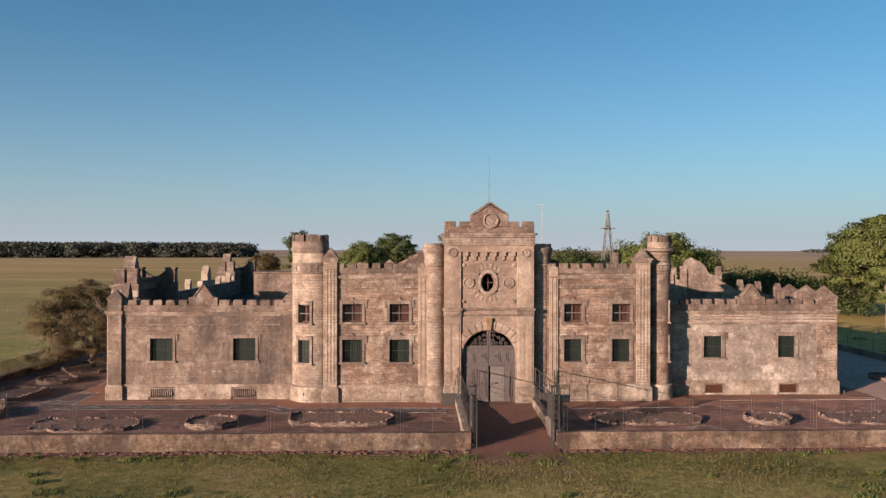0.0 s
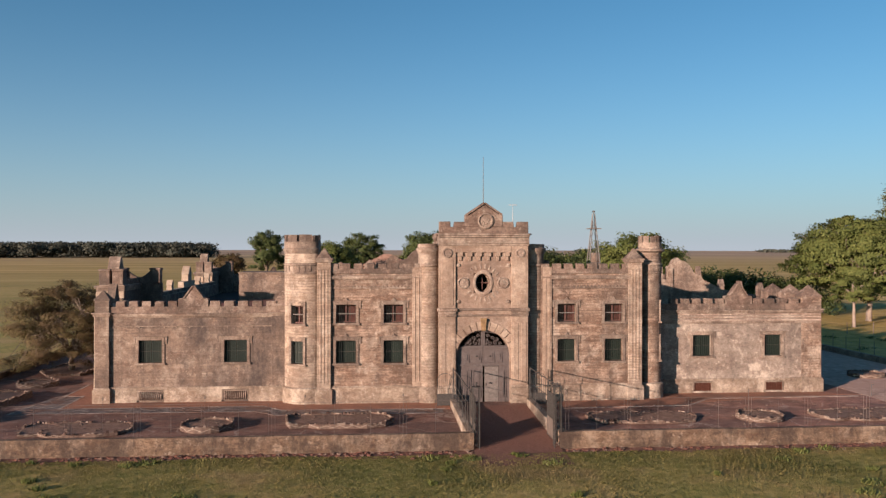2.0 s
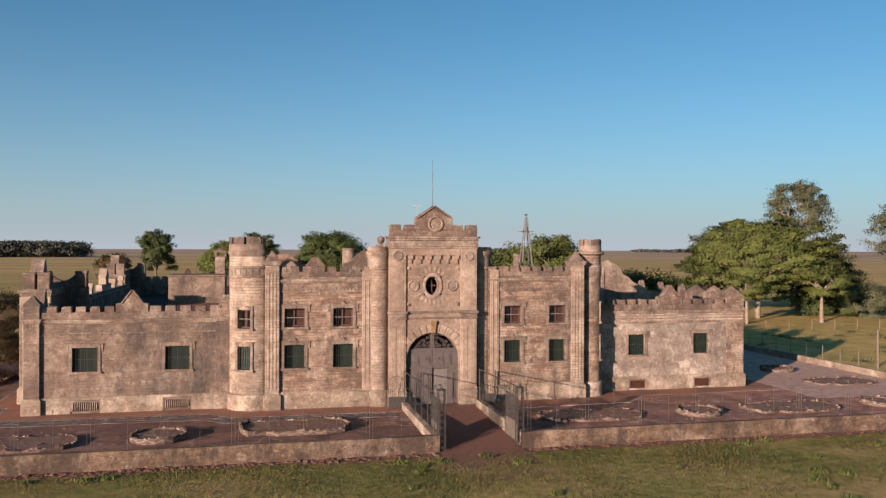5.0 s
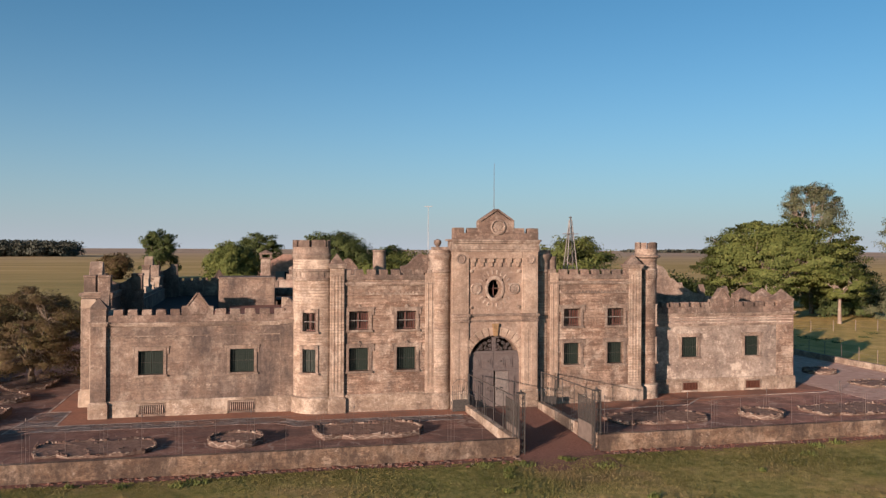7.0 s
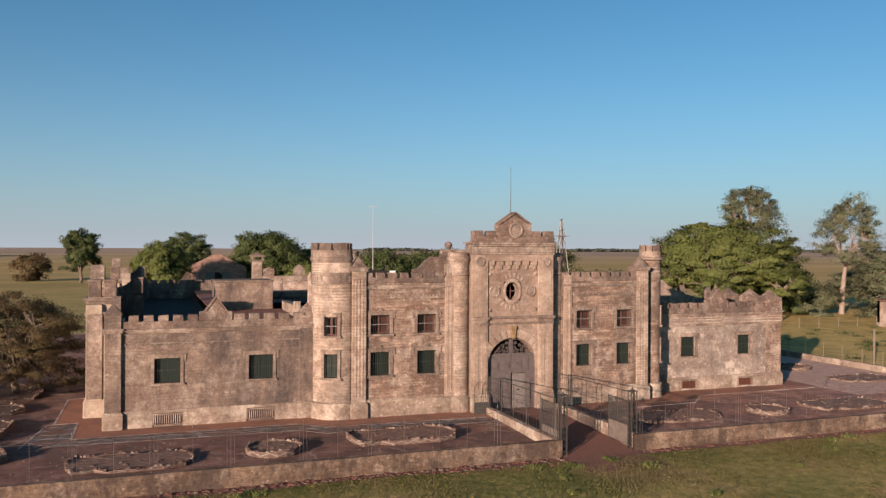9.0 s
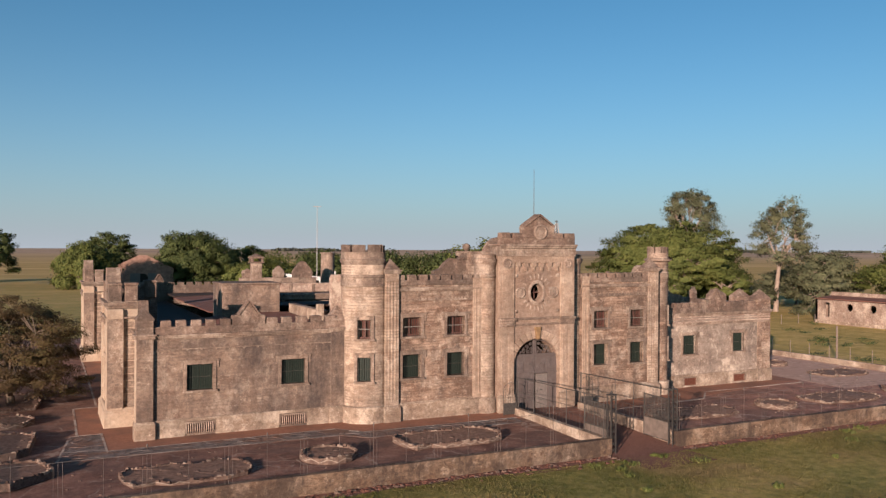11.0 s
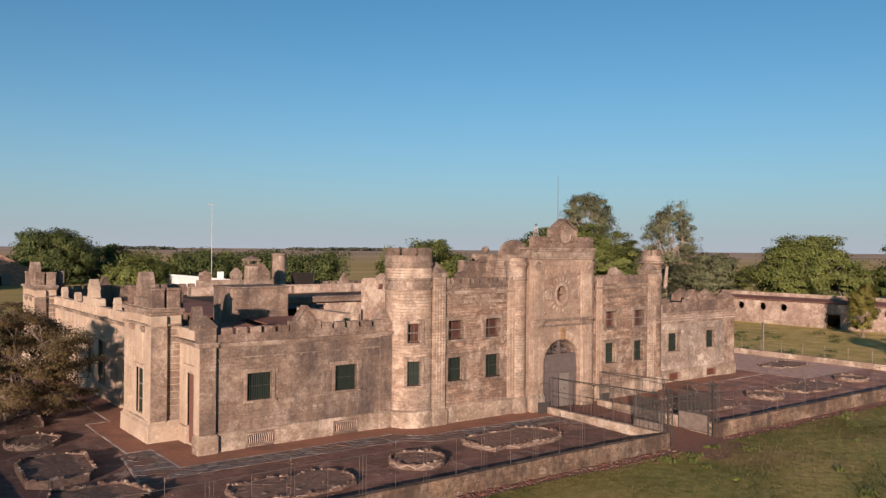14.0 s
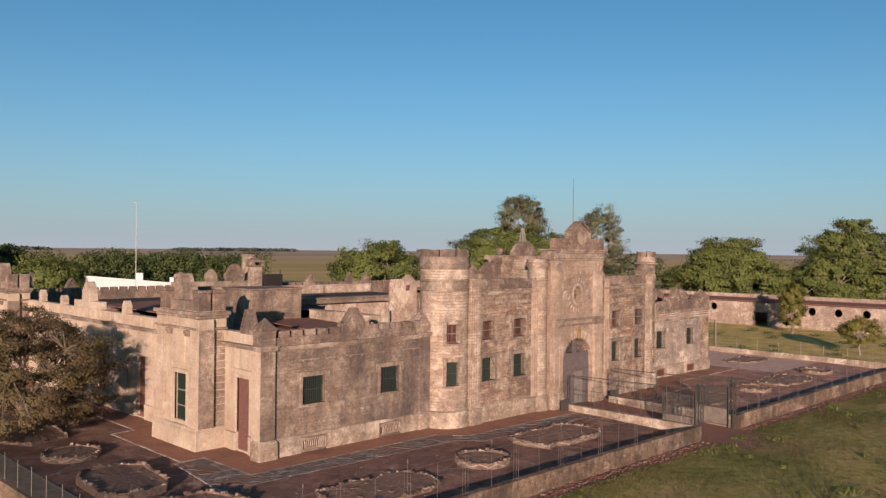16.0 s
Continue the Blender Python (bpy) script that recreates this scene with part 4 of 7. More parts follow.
def curtain(s):
    """The two-storey wall between tower and gate."""
    y = 49.48
    xa, xb = M(-4.7, s), M(1.0, s)
    wins = [-3.70, -0.81] if s < 0 else [9.93, 12.92]
    w = 1.2 if s < 0 else 1.14
    holes = []
    for c in wins:
        holes += [(c - w / 2, c + w / 2, 2.45, 3.83), (c - w / 2, c + w / 2, 4.9, 6.01)]
    part("wall", Mesh().wall_grid(min(xa, xb), max(xa, xb), 0, 8.0, y, y + 0.5, holes), WALL, castle)
    moulding("plinth", xa, xb, y, [(0, 0.9, 0.12), (0.9, 1.0, 0.15), (1.0, 1.06, 0.08)], castle, PLINTH)
    moulding("string_course", xa, xb, y, [(6.98, 7.04, 0.05), (7.55, 7.62, 0.08), (7.62, 7.72, 0.14), (7.72, 7.78, 0.08)], castle, TRIM)
    row = part("dentil_course", Mesh().box(xa, xb, y - 0.03, y + 0.1, 7.04, 7.07), TRIM, castle)
    n = 26
    for k in range(n):
        a = min(xa, xb) + abs(xb - xa) * (k + 0.3) / n
        sub(("cdentil",), "dentil", row, lambda: Mesh().box(0, 0.11, -0.05, 0.02, 0, 0.1), TRIM, pose(a, y, 7.07))
    par = part("parapet", Mesh().box(xa, xb, y - 0.06, y + 0.35, 7.9, 8.2), PARAPET, castle, bevel=0.02)
    merlon_row(xa, xb, y - 0.06, y + 0.35, 8.19, 8.52, par, 0.58, 0.2)
    for c in wins:
        window(w, 1.38, "green", pose(c, y, 2.45))
        window(w, 1.11, "red", pose(c, y, 4.9))
    # roof and back wall of the range
    part("roof", Mesh().box(M(-5.2, s), M(2.0, s), 49.9, 56.5, 7.55, 7.7), ROOF, castle, "flat dark roof")
    part("wall", Mesh().box(M(-5.2, s), M(2.0, s), 56.5, 56.9, 0, 8.0), WALL, castle)
    for x in (-5.2, 1.9):
        part("wall", Mesh().box(M(x, s), M(x + 0.3, s), 50.0, 56.5, 5.0, 7.9), WALL, castle)
    # flank beside the gate: flat pier and rounded quarter
    part("flank_pier", Mesh().box(M(0.34, s), M(0.9, s), 49.38, 50.2, 0, 8.3).box(M(0.45, s), M(0.52, s), 49.35, 49.43, 1.3, 7.8).box(M(0.7, s), M(0.77, s), 49.35, 49.43, 1.3, 7.8), GATE, castle, bevel=0.015)
    fx, fy, fr = M(1.36, s), 49.82 if s < 0 else 50.14, 0.64
    q = part("flank_column", Mesh().lathe(fx, fy, [(fr, 0), (fr, 9.3)], 32), TOWER, castle, "round flank column of the gatehouse", smooth=True)
    part("plinth", Mesh().lathe(fx, fy, [(fr + 0.12, 0), (fr + 0.12, 0.85), (fr + 0.02, 0.98)], 32), PLINTH, q, smooth=True)
    part("capital", Mesh().lathe(fx, fy, [(fr + 0.01, 8.3), (fr + 0.06, 8.36), (fr + 0.06, 8.44), (fr + 0.01, 8.5), (fr + 0.01, 9.05), (fr + 0.1, 9.22), (fr + 0.14, 9.3), (fr + 0.14, 9.45), (fr + 0.05, 9.5), (fr + 0.05, 9.72), (0.1, 9.74)], 32), TRIM, q, smooth=True)
    part("flank_wall", Mesh().box(M(0.9, s), M(2.0, s), 49.75 if s < 0 else 50.15, 51.2, 0, 9.0), TOWER, castle)


curtain(-1)
curtain(1)


def gatehouse():
    y = 48.9
    x0, x1 = 1.93, 7.40
    xl, xr = 2.95, 6.38
    xc, rr, zs = 4.665, 1.64, 2.80
    yr = y + 0.12                              # face of the recessed field
    # wall with the arch cut out
    t = Mesh()
    t.wall_grid(x0, x1, 0, 9.8, yr, y + 1.2, [(xc - rr, xc + rr, 0, zs + rr), (4.05, 5.2, 6.75, 7.93)])
    n = 14
    for sgn in (-1, 1):                        # spandrels
        for k in range(n):
            a0, a1 = math.pi / 2 * k / n, math.pi / 2 * (k + 1) / n
            p0, p1 = (xc + sgn * rr * math.cos(a0), zs + rr * math.sin(a0)), (xc + sgn * rr * math.cos(a1), zs + rr * math.sin(a1))
            t.slab_y([p0, p1, (p1[0], zs + rr), (p0[0], zs + rr)], yr, y + 1.2)
    m = 20
    ox, oz, ow, oh = 4.62, 7.34, 0.575, 0.59   # oculus: fills the corners of its square hole
    ring = [(ox + 0.42 * math.cos(2 * math.pi * k / m), oz + 0.56 * math.sin(2 * math.pi * k / m)) for k in range(m)]

    def edge(k):
        a = 2 * math.pi * k / m
        c, s_ = math.cos(a), math.sin(a)
        f = min(ow / abs(c) if abs(c) > 1e-6 else 9, oh / abs(s_) if abs(s_) > 1e-6 else 9)
        return (ox + f * c, oz + f * s_)
    for k in range(m):
        t.slab_y([ring[k], ring[(k + 1) % m], edge((k + 1) % m), edge(k)], yr, y + 0.6)
    sash = Mesh()
    for k in range(m):
        p, q = ring[k], ring[(k + 1) % m]
        i0, i1 = [(ox + (v[0] - ox) * 0.84, oz + (v[1] - oz) * 0.88) for v in (p, q)]
        sash.slab_y([p, q, i1, i0], y + 0.44, y + 0.5)
    sash.box(ox - 0.03, ox + 0.03, y + 0.445, y + 0.495, oz - 0.52, oz + 0.52).box(ox - 0.38, ox + 0.38, y + 0.45, y + 0.49, oz - 0.03, oz + 0.03)
    part("oval_sash", sash, PLINTH, castle, "pale oval window sash with a cross bar")
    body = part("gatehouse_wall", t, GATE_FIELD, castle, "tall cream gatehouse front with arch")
    for s in (-1, 1):
        a, b = (x0 - 0.006, xl) if s < 0 else (xr, x1 + 0.006)
        o = part("pilaster", Mesh().box(a, b, y, y + 0.3, 0, 5.3).box(a + 0.1, a + 0.42, y - 0.03, y + 0.1, 1.3, 4.9).box(b - 0.42, b - 0.1, y - 0.03, y + 0.1, 1.3, 4.9), GATE, castle, bevel=0.015)
        part("capital", Mesh().box(a - 0.05, b + 0.05, y - 0.06, y + 0.2, 5.3, 5.42).box(a - 0.1, b + 0.1, y - 0.12, y + 0.2, 5.62, 5.8).box(a - 0.02, b + 0.02, y - 0.03, y + 0.2, 5.42, 5.62), TRIM, o, bevel=0.015)
        part("plinth", Mesh().box(a - 0.06, b + 0.06, y - 0.1, y + 0.2, 0, 0.95).box(a - 0.03, b + 0.03, y - 0.06, y + 0.2, 0.95, 1.1), PLINTH, o, bevel=0.02)
        part("upper_pilaster", Mesh().box(a, b, y, y + 0.3, 5.8, 9.62).box(a + 0.14, b - 0.14, y - 0.025, y + 0.1, 6.0, 8.75), GATE, o, bevel=0.015)
        r = part("roundel", Mesh().lathe(0, 0, [(0.30, 0), (0.30, 0.05), (0.22, 0.08), (0.2, 0.03), (0.08, 0.05)], 20), RELIEF, o, smooth=True)
        r.matrix_basis = pose((a + b) / 2, y, 9.17, 90, 0, 0)
    part("string_course", Mesh().box(xl, xr, yr - 0.06, y + 0.3, 5.3, 5.42), TRIM, castle, bevel=0.012)
    part("string_course", Mesh().box(xl, xr, yr - 0.1, y + 0.3, 5.66, 5.8), TRIM, castle, bevel=0.012)
    part("corbel_shelf", Mesh().box(xl, xr, yr - 0.13, y + 0.3, 9.2, 9.62), GATE, castle, bevel=0.015)
    for k in range(6):
        x = xl + 0.28 + k * 0.575
        sub(("corbel",), "corbel", castle, lambda: Mesh().box(-0.17, 0.17, -0.13, 0.06, 0.26, 0.5).box(-0.09, 0.09, -0.10, 0.06, 0.0, 0.26), GATE, pose(x, yr, 8.7), bevel=0.015)
    moulding("cornice", x0 - 0.06, x1 + 0.06, y, [(9.62, 9.76, 0.06), (9.76, 9.9, 0.12), (9.9, 10.12, 0.07), (10.12, 10.24, 0.18), (10.24, 10.36, 0.26)], castle, TRIM, 1.1)
    part("cornice_end", Mesh().box(x0 - 0.2, x1 + 0.2, y - 0.1, y + 1.2, 10.26, 10.37), PARAPET, castle, bevel=0.02)
    par = part("parapet", Mesh().box(x0, x1, y - 0.06, y + 0.4, 10.36, 10.76), PARAPET, castle, bevel=0.025)
    for a in (x0, x0 + 0.9, x1 - 1.6, x1 - 0.7):
        merlon(a, a + 0.7, y - 0.06, y + 0.4, 10.75, 11.07, par)
    # pediment with the round relief
    out = [(3.5, 10.76), (5.82, 10.76), (5.82, 11.5), (5.55, 11.56), (4.68, 12.15), (3.8, 11.56), (3.5, 11.5)]
    ped = part("pediment", Mesh().slab_y(out, y - 0.08, y + 0.4), PARAPET, castle, bevel=0.03)
    for a, b in (((3.62, 11.46), (4.68, 12.17)), ((5.74, 11.46), (4.68, 12.17))):
        d = Vector((b[0] - a[0], b[1] - a[1])).normalized()
        nr = Vector((-d.y, d.x)) * (1 if d.x > 0 else -1)
        part("pediment_edge", Mesh().slab_y([a, b, (b[0] + nr.x * 0.1, b[1] + nr.y * 0.1), (a[0] + nr.x * 0.1, a[1] + nr.y * 0.1)], y - 0.17, y + 0.45), PARAPET, ped)
    r = part("roundel", Mesh().lathe(0, 0, [(0.48, 0), (0.48, 0.09), (0.4, 0.12), (0.37, 0.04), (0.0, 0.05)], 28), RELIEF, ped, "round cream relief", smooth=True)
    r.matrix_basis = pose(4.75, y - 0.07, 11.13, 90, 0, 0)
    for k in range(9):
        part("relief", Mesh().lathe(random.uniform(-0.22, 0.22), random.uniform(-0.24, 0.24), [(0.09, 0.04), (0.07, 0.07), (0.02, 0.085)], 8), RELIEF, r, smooth=True)
    # carved field round the oculus
    rays = part("relief", Mesh().lathe(0, 0, [(0.75, 0), (0.75, 0.05), (0.62, 0.08), (0.56, 0.06), (0.56, 0)], 32, cap=False), RELIEF, castle, smooth=True)
    rays.matrix_basis = pose(ox, yr, oz, 90, 0, 0) @ Matrix.Diagonal((0.82, 1.05, 1, 1))
    for k in range(22):
        a = 2 * math.pi * k / 22
        if abs(math.sin(a)) < 0.28:
            continue
        sub(("ray",), "relief", castle, lambda: Mesh().box(-0.06, 0.06, 0.025, 0.06, -0.14, 0.14, 0.01).box(-0.035, 0.035, 0.012, 0.03, -0.09, 0.11), RELIEF,
            pose(ox + 1.02 * math.cos(a), yr - 0.045, oz + 1.02 * math.sin(a), 0, 90 - math.degrees(a), 0), bevel=0.015)
    for x in (3.42, 5.86):
        r = sub(("sideround",), "roundel", castle, lambda: Mesh().lathe(0, 0, [(0.36, 0), (0.36, 0.06), (0.29, 0.09), (0.27, 0.03), (0.12, 0.06), (0.02, 0.07)], 24), RELIEF, pose(x, yr, 7.34, 90, 0, 0), smooth=True)
    for x, z in ((3.12, 8.42), (6.2, 8.42), (3.12, 6.2), (6.2, 6.2)):
        sub(("stud",), "boss", castle, lambda: Mesh().lathe(0, 0, [(0.12, 0), (0.11, 0.06), (0.04, 0.1)], 14), TRIM, pose(x, yr, z, 90, 0, 0), smooth=True)
    oc = part("window", Mesh().slab_y([(ox - 0.02, oz - 0.57), (ox + 0.02, oz - 0.57), (ox + 0.02, oz + 0.57), (ox - 0.02, oz + 0.57)], y + 0.4, y + 0.44), REDWOOD, castle, "oval window with red cross bars")
    part("cross_bar", Mesh().box(ox - 0.42, ox + 0.42, y + 0.4, y + 0.44, oz - 0.02, oz + 0.02), REDWOOD, oc)
    # voussoirs and keystone
    for k in range(12):
        a0, a1 = math.radians(18 + 12.1 * k), math.radians(18 + 12.1 * (k + 1) - 1.2)
        r0, r1 = rr + 0.04, rr + 0.56
        q = [(xc + r0 * math.cos(a0), zs + r0 * math.sin(a0)), (xc + r1 * math.cos(a0), zs + r1 * math.sin(a0)), (xc + r1 * math.cos(a1), zs + r1 * math.sin(a1)), (xc + r0 * math.cos(a1), zs + r0 * math.sin(a1))]
        part("voussoir", Mesh().slab_y(q, yr - 0.06, yr + 0.05), GATE, castle, bevel=0.015)
    part("keystone", Mesh().slab_y([(xc - 0.12, zs + rr - 0.02), (xc + 0.12, zs + rr - 0.02), (xc + 0.2, zs + rr + 0.75), (xc - 0.2, zs + rr + 0.75)], yr - 0.2, yr + 0.05), OCHRE, castle, bevel=0.02)
    # door
    yd = y + 0.36

    def leaf(s):
        pts = [(xc, 0.02), (xc + s * rr, 0.02), (xc + s * rr, zs)] + [(xc + s * rr * math.cos(math.pi / 2 * k / 12), zs + rr * math.sin(math.pi / 2 * k / 12)) for k in range(1, 13)]
        # solid part below the fanlight
        t = Mesh()
        zf = 3.42
        hx = math.sqrt(rr * rr - (zf - zs) ** 2)
        side = [(xc + s * rr, zs)] + [(xc + s * math.sqrt(rr * rr - (z - zs) ** 2), z) for z in (2.95, 3.1, 3.25)] + [(xc + s * hx, zf)]
        if s < 0:
            t.slab_y([(xc - 0.012, 0.02), (xc + s * rr, 0.02)] + side + [(xc - 0.012, zf)], yd, yd + 0.1)
        else:
            t.slab_y([(xc + 0.012, 2.22), (xc + rr, 2.22)] + side + [(xc + 0.012, zf)], yd, yd + 0.1)
            t.box(xc + 0.98, xc + rr, yd, yd + 0.1, 0.02, 2.22)
        # rim of the fanlight
        inner = [(xc + s * (0.12 + (rr - 0.24) * math.cos(a)), zf + 0.06 + (rr - 0.62 - 0.2) * math.sin(a) * 1.0) for a in [math.pi / 2 * k / 10 for k in range(11)]]
        outer = [(xc + s * hx, zf)] + [(xc + s * rr * math.cos(a), zs + rr * math.sin(a)) for a in np.linspace(math.asin((zf - zs) / rr), math.pi / 2, 11)[1:]]
        for k in range(10):
            t.slab_y([outer[k], outer[k + 1], inner[k + 1], inner[k]], yd, yd + 0.1)
        t.slab_y([(xc + s * 0.012, zf), (xc + s * hx, zf), (inner[0][0], zf + 0.06), (xc + s * 0.12, zf + 0.06)], yd, yd + 0.1)
        t.slab_y([(xc + s * 0.012, zf), (xc + s * 0.12, zf + 0.06), inner[-1], (xc + s * 0.012, zs + rr)], yd, yd + 0.1)
        d = part("door_leaf", t, DOOR, castle, "grey weathered timber door leaf with fanlight")
        for (a, b, z0, z1) in ((0.12, 0.72, 2.45, 3.2), (0.85, 1.2, 2.45, 3.15), (0.12, 0.72, 0.3, 2.1), (0.85, 1.45, 0.3, 2.1)):
            if s > 0 and a == 0.12 and z0 < 1:
                continue
            if s > 0 and a == 0.85 and z0 < 1:
                a, b = 1.08, 1.45
            p = part("door_panel", Mesh().box(xc + s * a, xc + s * b, yd - 0.05, yd + 0.02, z0, z1, 0.03), DOOR, d)
            part("door_panel_boss", Mesh().box(xc + s * (a + 0.12), xc + s * (b - 0.12), yd - 0.08, yd - 0.04, z0 + 0.15, z1 - 0.15, 0.02), DOOR, p)
        part("door_rail", Mesh().box(xc + s * 0.0 + s * 0.012, xc + s * rr, yd - 0.07, yd + 0.02, 2.24, 2.34), DOOR, d)
        part("door_rail", Mesh().box(xc + s * 0.012, xc + s * hx, yd - 0.08, yd + 0.02, 3.3, 3.42), DOOR, d)
        for zz in (1.2, 2.85):
            part("diamond_stud", Mesh().pyramid(xc + s * 0.36, xc + s * 0.46, -0.05, 0.05, 0, 0.05), IRON, d).matrix_basis = pose(0, yd - 0.09, zz, 90, 0, 0)
        # scrolls of the fanlight
        for k, (u, v, q) in enumerate(((1.05, 0.17, 0.12), (0.78, 0.22, 0.15), (0.46, 0.22, 0.15), (0.24, 0.42, 0.12), (0.86, 0.45, 0.13), (0.58, 0.52, 0.14), (0.3, 0.66, 0.12), (0.22, 0.16, 0.08))):
            px, pz = xc + s * u, zf + v
            sc = Mesh()
            for j in range(14):
                u0, u1 = j * 0.55, (j + 1) * 0.55
                q0, q1 = q * (1 - j / 16), q * (1 - (j + 1) / 16)
                sc.tube((px + q0 * math.cos(u0 + k), yd + 0.05, pz + q0 * math.sin(u0 + k)), (px + q1 * math.cos(u1 + k), yd + 0.05, pz + q1 * math.sin(u1 + k)), 0.026, n=5)
            part("scroll", sc, DOOR, d)
    leaf(-1)
    leaf(1)
    wk = part("wicket_door", Mesh().box(0, 0.86, 0, 0.05, 0, 2.16).box(0.1, 0.76, -0.02, 0.01, 0.2, 0.95).box(0.1, 0.76, -0.02, 0.01, 1.15, 1.98), DOORPALE, castle, "pale worn wicket door standing ajar", bevel=0.008)
    wk.matrix_basis = pose(xc + 0.11, yd + 0.03, 0.03)
    part("door_handle", Mesh().tube((0.06, -0.06, 1.0), (0.06, -0.06, 1.16), 0.02), IRON, wk)
    part("gatehouse_room", Mesh().box(x0 + 0.02, x1 - 0.02, y + 1.2, 55, 9.6, 9.9).box(x0 + 0.05, x0 + 0.35, y + 1.1, 55, 0, 9.7).box(x1 - 0.35, x1 - 0.05, y + 1.1, 55, 0, 9.7).box(x0 + 0.05, x1 - 0.05, 54.7, 55, 0, 9.7), WALL, castle)
    # pole
    part("flagpole", Mesh().tube((4.7, 49.5, 10.5), (4.7, 49.5, 15.1), 0.03, 0.012), GALV, castle, "thin bare pole on the gatehouse")


gatehouse()


# ---- castle: west side and courts ----
def side_bay():
    """The short side front between corner pier and turret, with a tall narrow red door."""
    x = -18.42
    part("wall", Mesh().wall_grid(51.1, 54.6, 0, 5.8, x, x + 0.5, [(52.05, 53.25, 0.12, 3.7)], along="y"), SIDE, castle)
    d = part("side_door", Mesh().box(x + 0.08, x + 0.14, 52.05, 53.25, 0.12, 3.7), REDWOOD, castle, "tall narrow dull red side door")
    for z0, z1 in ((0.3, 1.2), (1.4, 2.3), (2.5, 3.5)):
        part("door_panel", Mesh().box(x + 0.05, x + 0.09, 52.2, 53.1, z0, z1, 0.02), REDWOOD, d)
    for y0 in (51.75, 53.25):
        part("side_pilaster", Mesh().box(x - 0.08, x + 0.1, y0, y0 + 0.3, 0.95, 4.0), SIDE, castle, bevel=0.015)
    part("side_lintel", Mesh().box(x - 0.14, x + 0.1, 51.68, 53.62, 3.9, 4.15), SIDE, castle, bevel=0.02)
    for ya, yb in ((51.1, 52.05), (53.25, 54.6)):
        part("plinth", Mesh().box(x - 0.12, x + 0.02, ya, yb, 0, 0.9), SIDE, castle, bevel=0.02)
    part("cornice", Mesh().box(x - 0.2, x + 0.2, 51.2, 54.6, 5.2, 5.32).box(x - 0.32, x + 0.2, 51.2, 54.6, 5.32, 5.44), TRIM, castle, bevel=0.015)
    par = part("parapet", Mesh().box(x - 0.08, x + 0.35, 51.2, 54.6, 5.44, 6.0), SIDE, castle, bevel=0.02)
    gable(52.3, 0.62, x - 0.1, x + 0.3, 5.95, 6.25, 7.15, castle, along="y")


side_bay()


def spire(y, x, z0, z1, w=0.62, d=0.45, material=None):
    """A tapering pointed merlon of the side parapet."""
    m_ = material or SIDE
    k = ("spire", round(z1 - z0, 2), round(w, 2), round(d, 2), m_.name)
    return sub(k, "pointed_merlon", castle, lambda: Mesh().box(-d / 2, d / 2, -w / 2, w / 2, 0, (z1 - z0) * 0.45, 0.03).slab_x([(-w / 2 - 0.02, (z1 - z0) * 0.45), (w / 2 + 0.02, (z1 - z0) * 0.45), (0, z1 - z0)], -d / 2 - 0.01, d / 2 + 0.01), m_, pose(x, y, z0), bevel=0.02)


